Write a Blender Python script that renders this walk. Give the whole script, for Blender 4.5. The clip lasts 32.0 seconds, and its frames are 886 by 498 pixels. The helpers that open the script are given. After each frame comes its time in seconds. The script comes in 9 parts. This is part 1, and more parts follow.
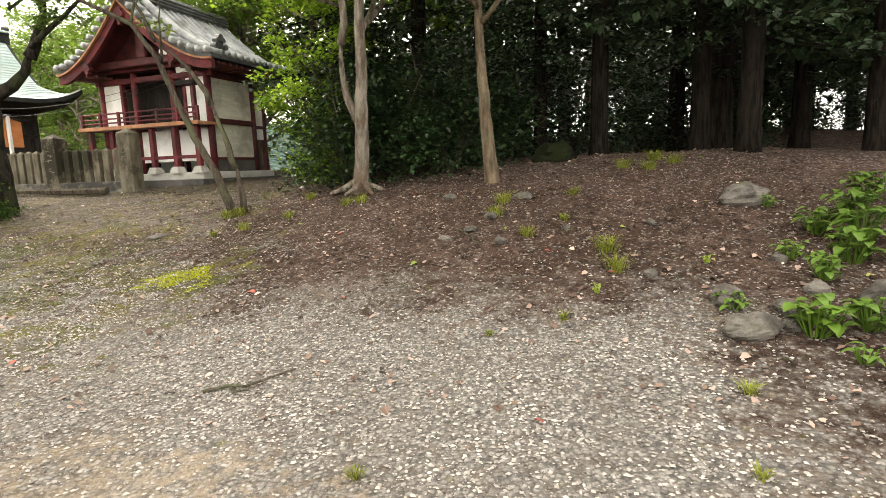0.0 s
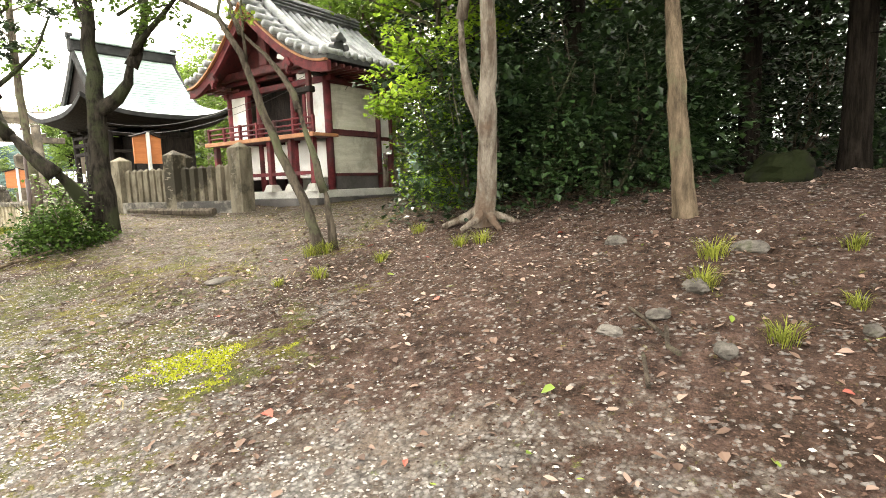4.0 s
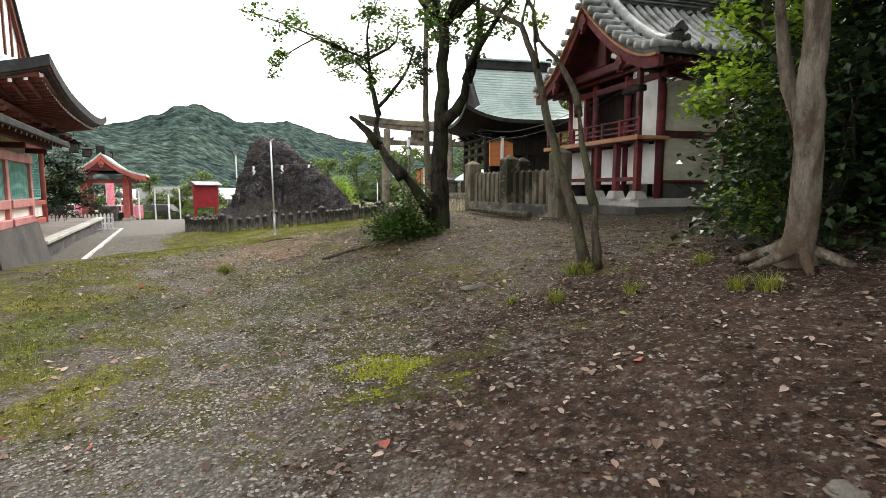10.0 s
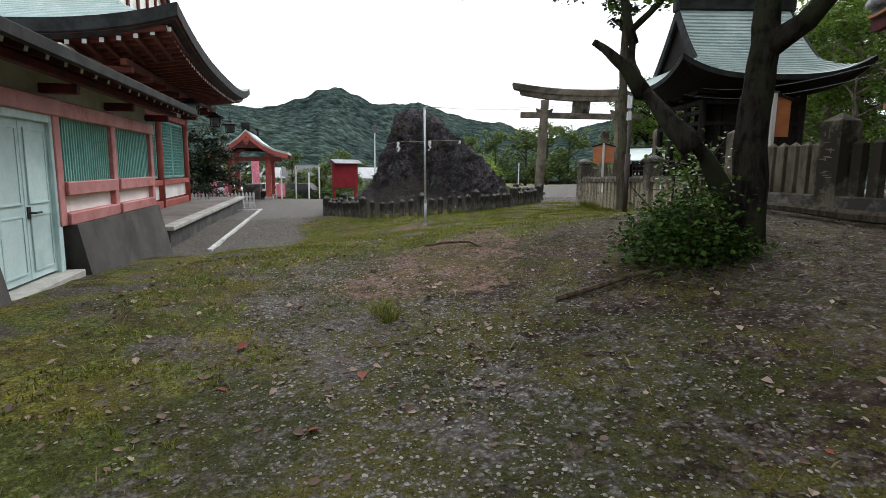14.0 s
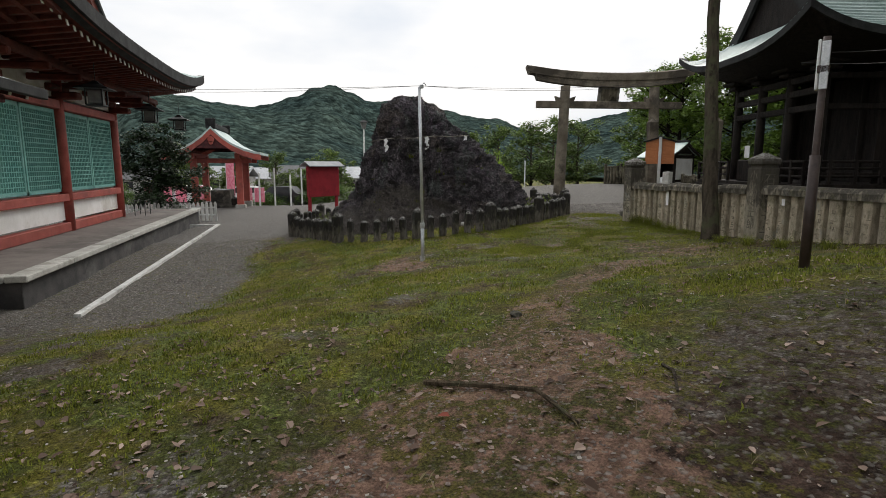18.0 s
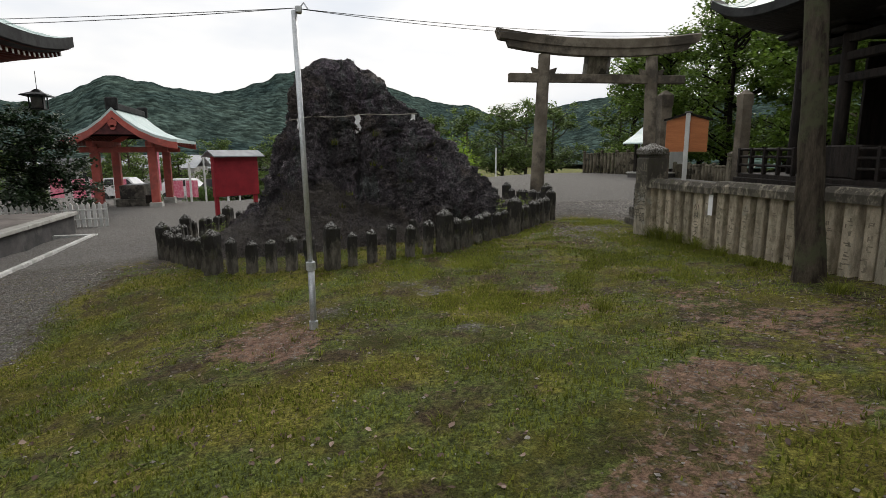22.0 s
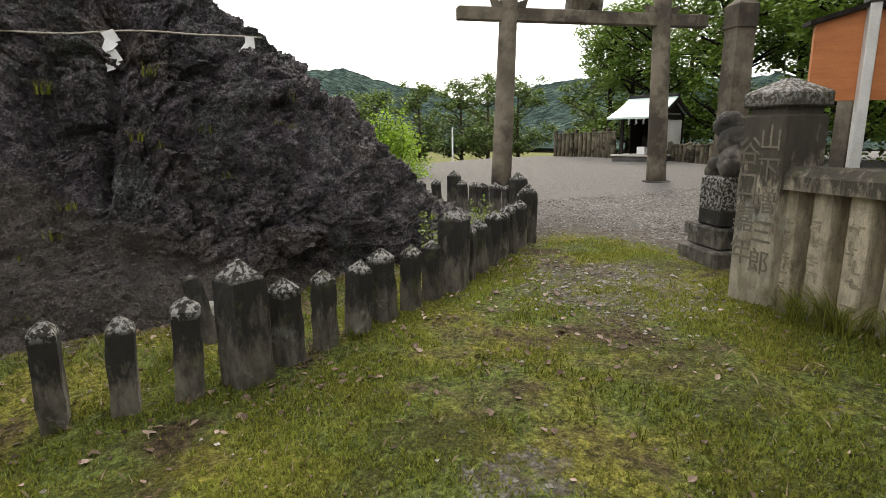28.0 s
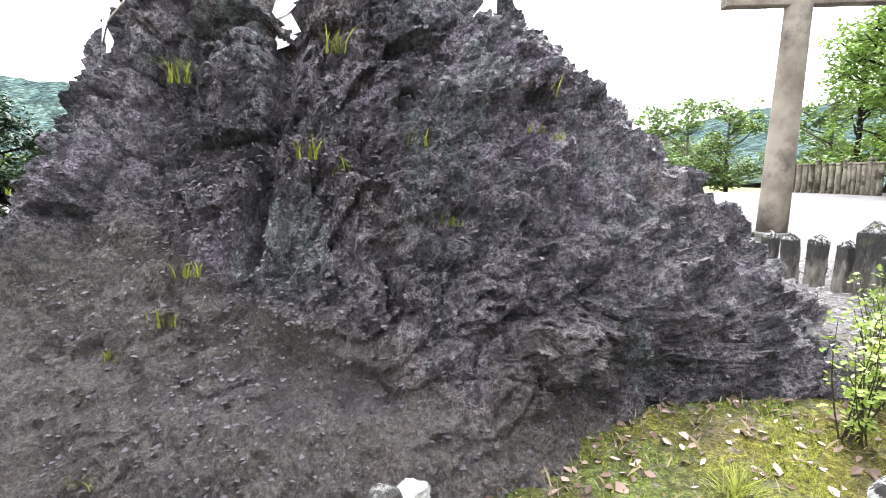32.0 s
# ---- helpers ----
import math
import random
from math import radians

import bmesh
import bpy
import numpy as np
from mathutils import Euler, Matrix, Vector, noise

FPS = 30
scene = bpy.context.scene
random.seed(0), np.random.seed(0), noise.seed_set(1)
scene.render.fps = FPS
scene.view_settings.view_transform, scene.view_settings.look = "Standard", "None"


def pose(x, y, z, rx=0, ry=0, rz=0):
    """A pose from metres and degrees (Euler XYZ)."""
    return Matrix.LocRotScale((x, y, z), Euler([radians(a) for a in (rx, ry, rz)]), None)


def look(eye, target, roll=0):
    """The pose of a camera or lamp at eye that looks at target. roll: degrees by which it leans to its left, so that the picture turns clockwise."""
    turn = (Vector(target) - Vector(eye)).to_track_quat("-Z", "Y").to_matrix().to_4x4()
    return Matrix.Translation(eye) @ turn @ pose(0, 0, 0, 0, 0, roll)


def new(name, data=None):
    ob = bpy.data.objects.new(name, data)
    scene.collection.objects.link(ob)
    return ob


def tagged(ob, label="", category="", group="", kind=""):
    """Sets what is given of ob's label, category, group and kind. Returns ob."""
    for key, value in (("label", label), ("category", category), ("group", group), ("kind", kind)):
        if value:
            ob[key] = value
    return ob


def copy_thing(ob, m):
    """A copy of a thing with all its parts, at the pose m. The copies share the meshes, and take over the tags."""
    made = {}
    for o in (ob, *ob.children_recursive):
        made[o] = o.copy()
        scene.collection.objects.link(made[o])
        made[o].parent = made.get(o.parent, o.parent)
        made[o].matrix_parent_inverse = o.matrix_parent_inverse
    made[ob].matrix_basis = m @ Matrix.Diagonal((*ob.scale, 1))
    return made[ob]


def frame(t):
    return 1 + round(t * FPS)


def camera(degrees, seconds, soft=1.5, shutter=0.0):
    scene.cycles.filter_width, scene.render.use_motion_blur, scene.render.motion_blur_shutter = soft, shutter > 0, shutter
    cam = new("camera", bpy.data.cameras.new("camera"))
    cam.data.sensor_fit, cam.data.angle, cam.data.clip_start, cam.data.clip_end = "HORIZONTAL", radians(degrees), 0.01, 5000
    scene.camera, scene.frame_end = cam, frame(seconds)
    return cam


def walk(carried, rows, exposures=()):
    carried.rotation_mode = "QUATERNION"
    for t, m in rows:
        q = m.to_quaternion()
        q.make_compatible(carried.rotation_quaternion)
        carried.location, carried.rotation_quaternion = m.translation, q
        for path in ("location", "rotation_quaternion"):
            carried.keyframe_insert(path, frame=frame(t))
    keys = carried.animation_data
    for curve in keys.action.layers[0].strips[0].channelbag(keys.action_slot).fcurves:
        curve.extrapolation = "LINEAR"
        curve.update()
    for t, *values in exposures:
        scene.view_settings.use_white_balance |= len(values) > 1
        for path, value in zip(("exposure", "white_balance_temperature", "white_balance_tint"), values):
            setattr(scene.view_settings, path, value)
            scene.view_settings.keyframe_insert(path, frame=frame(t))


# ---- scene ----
cam = camera(78.3, 32.0, 0.9)
EXPOSURES = [(0, 1.62, 7500, 10), (2, 2.02, 7600, 10), (4, 2.28, 7400, 10), (7, 1.58, 7500, 10), (9, 1.05, 7200, 10), (11, 0.42, 6400, 10), (13, 0.0, 6000, 11), (14, -0.18, 6250, 10), (19, -0.54, 6600, 10), (22, -0.54, 6600, 10), (25, 0.08, 6900, 10), (28, 0.4, 6900, 10), (30, 1.02, 6400, 12), (32, 2.35, 6100, 14)]
PATH = [
    (0, (0.396, 0.42, 1.464), (0.076, 2.372, 1.168), -2.0),
    (0.5, (0.232, 0.855, 1.501), (-0.091, 2.806, 1.201), -2.0),
    (1, (0.087, 1.328, 1.5), (-0.265, 3.275, 1.208), -1.9),
    (1.5, (-0.108, 1.688, 1.508), (-0.532, 3.622, 1.222), -1.9),
    (2, (-0.246, 2.056, 1.517), (-0.721, 3.978, 1.237), -2.0),
    (2.5, (-0.323, 2.413, 1.536), (-0.853, 4.322, 1.261), -2.0),
    (3, (-0.317, 2.638, 1.552), (-0.883, 4.537, 1.286), -2.0),
    (3.5, (-0.16, 2.783, 1.579), (-0.818, 4.655, 1.326), -2.2),
    (4, (-0.072, 2.837, 1.609), (-0.906, 4.639, 1.367), -2.0),
    (4.5, (-0.068, 2.823, 1.614), (-1.051, 4.549, 1.377), -1.7),
    (6.5, (0.192, 3.484, 1.653), (-0.94, 5.115, 1.413), -1.0),
    (7, (0.307, 3.762, 1.68), (-0.936, 5.311, 1.444), -1.1),
    (7.5, (0.369, 3.981, 1.703), (-0.997, 5.423, 1.472), -0.9),
    (8, (0.508, 4.094, 1.744), (-0.989, 5.401, 1.521), -0.9),
    (8.5, (0.643, 4.147, 1.75), (-0.976, 5.301, 1.533), -0.6),
    (9, (0.653, 4.177, 1.753), (-1.037, 5.223, 1.532), -0.3),
    (9.5, (0.596, 4.15, 1.746), (-1.142, 5.113, 1.523), -0.1),
    (10, (0.417, 4.075, 1.726), (-1.365, 4.955, 1.503), 0.1),
    (10.5, (0.13, 3.999, 1.654), (-1.685, 4.807, 1.424), 0.3),
    (11, (-0.305, 4.107, 1.631), (-2.164, 4.802, 1.379), 0.2),
    (11.5, (-0.767, 4.152, 1.62), (-2.657, 4.75, 1.354), 0.2),
    (12, (-1.307, 4.222, 1.638), (-3.209, 4.773, 1.356), 0.2),
    (12.5, (-1.896, 4.255, 1.667), (-3.809, 4.766, 1.384), 0.3),
    (13, (-2.477, 4.291, 1.652), (-4.396, 4.777, 1.367), 0.2),
    (13.5, (-3.18, 4.226, 1.663), (-5.102, 4.697, 1.372), 0.5),
    (14, (-3.792, 4.169, 1.695), (-5.717, 4.623, 1.401), 0.7),
    (14.5, (-4.319, 4.279, 1.741), (-6.245, 4.726, 1.438), 0.3),
    (16.5, (-6.6, 4.664, 1.845), (-8.526, 5.109, 1.542), 0.2),
    (17, (-7.214, 4.755, 1.871), (-9.14, 5.201, 1.565), 0.2),
    (17.5, (-7.724, 4.867, 1.873), (-9.648, 5.318, 1.568), 0.1),
    (18, (-8.313, 5.07, 1.89), (-10.235, 5.534, 1.585), 0.0),
    (18.5, (-8.849, 5.202, 1.874), (-10.77, 5.667, 1.569), 0.1),
    (19, (-9.391, 5.413, 1.867), (-11.308, 5.888, 1.555), -0.1),
    (19.5, (-9.897, 5.594, 1.895), (-11.81, 6.08, 1.575), -0.2),
    (20, (-10.394, 5.788, 1.881), (-12.305, 6.287, 1.563), -0.1),
    (20.5, (-10.901, 6.039, 1.904), (-12.808, 6.552, 1.584), -0.3),
    (21, (-11.385, 6.236, 1.908), (-13.285, 6.768, 1.58), -0.2),
    (21.5, (-11.849, 6.47, 1.932), (-13.743, 7.015, 1.591), -0.2),
    (22, (-12.307, 6.722, 1.932), (-14.195, 7.28, 1.582), -0.3),
    (22.5, (-12.752, 6.995, 1.933), (-14.632, 7.574, 1.577), -0.3),
    (23, (-13.236, 7.202, 1.907), (-15.11, 7.797, 1.541), -0.3),
    (23.5, (-13.745, 7.407, 1.869), (-15.61, 8.022, 1.491), -0.3),
    (24, (-14.241, 7.629, 1.822), (-16.099, 8.26, 1.435), -0.4),
    (24.5, (-14.696, 7.83, 1.742), (-16.546, 8.48, 1.351), -0.4),
    (25, (-15.117, 8.11, 1.731), (-16.96, 8.777, 1.329), -0.8),
    (25.5, (-15.508, 8.364, 1.751), (-17.342, 9.049, 1.344), -0.8),
    (27.5, (-17.084, 9.225, 1.726), (-18.91, 9.931, 1.319), -0.7),
    (28, (-17.505, 9.26, 1.699), (-19.343, 9.936, 1.294), -0.6),
    (28.5, (-17.985, 9.285, 1.688), (-19.836, 9.931, 1.29), -0.6),
    (29, (-18.437, 9.297, 1.689), (-20.312, 9.88, 1.31), -0.5),
    (29.5, (-18.833, 9.268, 1.672), (-20.728, 9.797, 1.314), -0.6),
    (30, (-19.195, 9.257, 1.659), (-21.113, 9.711, 1.318), -0.5),
    (30.5, (-19.502, 9.172, 1.648), (-21.447, 9.513, 1.328), -0.3),
    (31, (-19.761, 9.065, 1.632), (-21.719, 9.333, 1.328), -0.1),
    (31.5, (-20.0, 9.03, 1.618), (-21.967, 9.223, 1.317), -0.2),
    (32, (-20.127, 8.983, 1.634), (-22.104, 9.081, 1.342), -0.1),
]
walk(cam, [(t, look(eye, target, roll)) for t, eye, target, roll in PATH], EXPOSURES)

# ---- world, sun and exposure ----
world = bpy.data.worlds.new("overcast_sky")
scene.world = world
world.use_nodes = True
wn, wl = world.node_tree.nodes, world.node_tree.links
wn.clear()
sky = wn.new("ShaderNodeTexSky")
sky.sky_type, sky.sun_disc = "NISHITA", False
sky.sun_elevation, sky.sun_rotation = radians(42), radians(304.5)
sky.air_density, sky.dust_density, sky.ozone_density = 1.0, 6.0, 1.0
cloud_pos = wn.new("ShaderNodeTexCoord")
cloud_map = wn.new("ShaderNodeMapping")
cloud_map.inputs["Scale"].default_value = (1.0, 1.0, 3.2)
cloud = wn.new("ShaderNodeTexNoise")
cloud.inputs["Scale"].default_value, cloud.inputs["Detail"].default_value = 2.6, 5.0
cloud_ramp = wn.new("ShaderNodeValToRGB")
cloud_ramp.color_ramp.elements[0].position, cloud_ramp.color_ramp.elements[0].color = 0.3, (13.2, 14.2, 15.6, 1)
cloud_ramp.color_ramp.elements[1].position, cloud_ramp.color_ramp.elements[1].color = 0.56, (18.0, 18.0, 18.0, 1)
veil = wn.new("ShaderNodeMixRGB")
veil.inputs["Fac"].default_value = 0.86
sky_bg = wn.new("ShaderNodeBackground")
sky_bg.inputs["Strength"].default_value = 0.093
sky_out = wn.new("ShaderNodeOutputWorld")
wl.new(cloud_pos.outputs["Generated"], cloud_map.inputs["Vector"])
wl.new(cloud_map.outputs["Vector"], cloud.inputs["Vector"])
wl.new(cloud.outputs["Fac"], cloud_ramp.inputs["Fac"])
wl.new(sky.outputs["Color"], veil.inputs["Color1"])
wl.new(cloud_ramp.outputs["Color"], veil.inputs["Color2"])
wl.new(veil.outputs["Color"], sky_bg.inputs["Color"])
wl.new(sky_bg.outputs["Background"], sky_out.inputs["Surface"])

sun_data = bpy.data.lights.new("sun", "SUN")
sun_data.energy, sun_data.angle, sun_data.color = 2.2, radians(22), (1.0, 0.97, 0.92)
sun = new("sun", sun_data)
sun.matrix_world = look((0, 0, 40), (36.6, -25.2, 0))

# ---- building blocks ----
class Geo:
    """A growing mesh: points and faces."""

    def __init__(self):
        self.v, self.f = [], []

    def add(self, verts, faces):
        n = len(self.v)
        self.v += [tuple(p) for p in verts]
        self.f += [tuple(i + n for i in face) for face in faces]
        return self

    def box(self, x0, y0, z0, x1, y1, z1, b=0.0):
        lo, hi = (x0, y0, z0), (x1, y1, z1)
        if b <= 0:
            pts = [(x, y, z) for x in (x0, x1) for y in (y0, y1) for z in (z0, z1)]
            return self.add(pts, [(0, 1, 3, 2), (4, 6, 7, 5), (0, 4, 5, 1), (2, 3, 7, 6), (0, 2, 6, 4), (1, 5, 7, 3)])
        pts, index = [], {}
        for c in range(8):
            s = [(c >> k) & 1 for k in range(3)]
            for a in range(3):
                p = [(hi[k] if s[k] else lo[k]) + (0 if k == a else (-b if s[k] else b)) for k in range(3)]
                index[c, a] = len(pts)
                pts.append(p)
        faces = []
        for a in range(3):
            u, w = 1 << ((a + 1) % 3), 1 << ((a + 2) % 3)
            for s in (0, 1 << a):
                ring = [s, s | u, s | u | w, s | w]
                faces.append([index[c, a] for c in (ring if s else ring[::-1])])
            for p in (0, u):
                for q in (0, w):
                    c1, c2, a1, a2 = p | q, p | q | (1 << a), (a + 1) % 3, (a + 2) % 3
                    faces.append([index[c1, a1], index[c2, a1], index[c2, a2], index[c1, a2]])
        faces += [[index[c, 0], index[c, 1], index[c, 2]] for c in range(8)]
        return self.add(pts, faces)

    def loft(self, rings, cap=True, close=True):
        n, faces = len(rings[0]), []
        for i in range(len(rings) - 1):
            for k in range(n if close else n - 1):
                a, b = i * n + k, i * n + (k + 1) % n
                faces.append((a, b, b + n, a + n))
        if cap:
            faces += [tuple(range(n))[::-1], tuple(range((len(rings) - 1) * n, len(rings) * n))]
        return self.add([p for ring in rings for p in ring], faces)

    def tube(self, points, radii, n=8, flat=1.0, cap=True):
        pts = [Vector(p) for p in points]
        radii = radii if hasattr(radii, "__len__") else [radii] * len(pts)
        rings, side = [], None
        for i, p in enumerate(pts):
            way = (pts[min(i + 1, len(pts) - 1)] - pts[max(i - 1, 0)]).normalized()
            if side is None:
                side = way.cross(Vector((0.13, 0.97, 0.2)))
                side = side if side.length > 0.1 else way.cross(Vector((1, 0, 0)))
            side = (side - way * side.dot(way)).normalized()
            up = way.cross(side)
            rings.append([p + (side * math.cos(6.28319 * k / n) + up * math.sin(6.28319 * k / n) * flat) * radii[i] for k in range(n)])
        return self.loft(rings, cap)

    def turned(self, m):
        self.v = [tuple(m @ Vector(p)) for p in self.v]
        return self

    def mesh(self, name, smooth=False):
        me = bpy.data.meshes.new(name)
        me.from_pydata(self.v, [], self.f)
        if len(self.f) < 6000:
            bm = bmesh.new()
            bm.from_mesh(me)
            bmesh.ops.recalc_face_normals(bm, faces=bm.faces)
            bm.to_mesh(me)
            bm.free()
        if smooth:
            me.polygons.foreach_set("use_smooth", [True] * len(me.polygons))
        me.update()
        return me


def thing(name, m, label, category, group="", kind=""):
    ob = new(name)
    ob.matrix_basis = m
    return tagged(ob, label, category, group, kind)


def part(name, geo, material, parent=None, label="", m=None, smooth=False):
    me = geo if isinstance(geo, bpy.types.Mesh) else geo.mesh(name, smooth)
    if not me.materials:
        me.materials.append(material)
    ob = new(name, me)
    ob.parent = parent
    if m is not None:
        ob.matrix_basis = m
    return tagged(ob, label)


def cbox(x0, y0, z0, x1, y1, z1, b=0.008):
    return Geo().box(x0, y0, z0, x1, y1, z1, b)


def fbm(x, y, s, seed=0.0, octaves=3):
    return noise.fractal(Vector((x * s + seed, y * s - seed, seed)), 0.9, 2.0, octaves)


def step(a, b, x):
    t = min(max((x - a) / (b - a), 0.0), 1.0)
    return t * t * (3 - 2 * t)


# ---- materials ----
def links_of(m):
    m.use_nodes = True
    nodes, links = m.node_tree.nodes, m.node_tree.links
    nodes.clear()
    out, bsdf = nodes.new("ShaderNodeOutputMaterial"), nodes.new("ShaderNodeBsdfPrincipled")
    links.new(bsdf.outputs[0], out.inputs["Surface"])
    return nodes, links, bsdf


def noise_node(nodes, links, pos, scale, detail=5.0, rough=0.6, stretch=None):
    if stretch:
        mp = nodes.new("ShaderNodeMapping")
        mp.inputs["Scale"].default_value = stretch
        links.new(pos, mp.inputs["Vector"])
        pos = mp.outputs["Vector"]
    n = nodes.new("ShaderNodeTexNoise")
    n.inputs["Scale"].default_value, n.inputs["Detail"].default_value, n.inputs["Roughness"].default_value = scale, detail, rough
    links.new(pos, n.inputs["Vector"])
    lift = nodes.new("ShaderNodeMath")
    lift.operation, lift.use_clamp = "MULTIPLY_ADD", True
    lift.inputs[1].default_value, lift.inputs[2].default_value = 1.75, -0.375
    links.new(n.outputs["Fac"], lift.inputs[0])
    return lift.outputs[0]


def ramp(nodes, links, fac, stops):
    r = nodes.new("ShaderNodeValToRGB")
    while len(r.color_ramp.elements) < len(stops):
        r.color_ramp.elements.new(0.5)
    for e, (p, c) in zip(r.color_ramp.elements, stops):
        e.position, e.color = p, (*c, 1) if len(c) == 3 else c
    links.new(fac, r.inputs["Fac"])
    return r.outputs["Color"]


def mix(nodes, links, fac, a, b, kind="MIX"):
    m = nodes.new("ShaderNodeMixRGB")
    m.blend_type = kind
    for key, value in (("Fac", fac), ("Color1", a), ("Color2", b)):
        if isinstance(value, (int, float)):
            m.inputs[key].default_value = value
        elif isinstance(value, tuple):
            m.inputs[key].default_value = (*value, 1)
        else:
            links.new(value, m.inputs[key])
    return m.outputs["Color"]


def mathn(nodes, links, op, a, b=0.0):
    m = nodes.new("ShaderNodeMath")
    m.operation = op
    for k, value in enumerate((a, b)):
        if isinstance(value, (int, float)):
            m.inputs[k].default_value = value
        else:
            links.new(value, m.inputs[k])
    return m.outputs[0]


def surface(name, dark, light, stain=None, scale=6.0, rough=0.8, bump=0.3, grain=60.0, amount=0.55, metal=0.0, stretch=None, vary=0.12, spec=0.4):
    """A weathered surface: broad tone, stains and fine grain, in metres."""
    m = bpy.data.materials.new(name)
    nodes, links, bsdf = links_of(m)
    pos = nodes.new("ShaderNodeNewGeometry").outputs["Position"]
    broad = noise_node(nodes, links, pos, scale, 6.0, 0.62, stretch)
    fine = noise_node(nodes, links, pos, grain, 4.0, 0.7, stretch)
    colour = ramp(nodes, links, broad, [(0.3, dark), (0.7, light)])
    colour = mix(nodes, links, 0.35, colour, ramp(nodes, links, fine, [(0.3, (0.35, 0.35, 0.35)), (0.7, (0.75, 0.75, 0.75))]), "OVERLAY")
    if stain:
        spots = noise_node(nodes, links, pos, scale * 0.33, 7.0, 0.68)
        colour = mix(nodes, links, ramp(nodes, links, spots, [(amount - 0.06, (0, 0, 0)), (amount + 0.1, (1, 1, 1))]), colour, stain)
    if vary:
        rnd = nodes.new("ShaderNodeObjectInfo").outputs["Random"]
        colour = mix(nodes, links, 1.0, colour, ramp(nodes, links, rnd, [(0.0, (1 - vary,) * 3), (1.0, (1 + vary,) * 3)]), "MULTIPLY")
    links.new(colour, bsdf.inputs["Base Color"])
    bsdf.inputs["Roughness"].default_value, bsdf.inputs["Metallic"].default_value = rough, metal
    bsdf.inputs["Specular IOR Level"].default_value = spec
    if bump:
        b = nodes.new("ShaderNodeBump")
        b.inputs["Strength"].default_value, b.inputs["Distance"].default_value = bump, 0.02
        links.new(mathn(nodes, links, "ADD", fine, mathn(nodes, links, "MULTIPLY", broad, 2.0)), b.inputs["Height"])
        links.new(b.outputs["Normal"], bsdf.inputs["Normal"])
    return m


def foliage(name, dark, light, rough=0.5, trans=0.25, spec=0.35, between=None):
    """Leaves whose tone changes from leaf to leaf."""
    m = bpy.data.materials.new(name)
    nodes, links, bsdf = links_of(m)
    g = nodes.new("ShaderNodeNewGeometry")
    n = noise_node(nodes, links, g.outputs["Position"], 0.9, 3.0, 0.6)
    fac = mathn(nodes, links, "ADD", mathn(nodes, links, "MULTIPLY", g.outputs["Random Per Island"], 0.6), mathn(nodes, links, "MULTIPLY", n, 0.5))
    colour = ramp(nodes, links, fac, [(0.15, dark), (0.62, between), (0.95, light)] if between else [(0.15, dark), (0.95, light)])
    links.new(colour, bsdf.inputs["Base Color"])
    bsdf.inputs["Roughness"].default_value, bsdf.inputs["Specular IOR Level"].default_value = rough, spec
    tr = nodes.new("ShaderNodeBsdfTranslucent")
    links.new(colour, tr.inputs["Color"])
    both = nodes.new("ShaderNodeMixShader")
    both.inputs["Fac"].default_value = trans
    out = [o for o in nodes if o.type == "OUTPUT_MATERIAL"][0]
    links.new(bsdf.outputs[0], both.inputs[1])
    links.new(tr.outputs[0], both.inputs[2])
    links.new(both.outputs[0], out.inputs["Surface"])
    return m


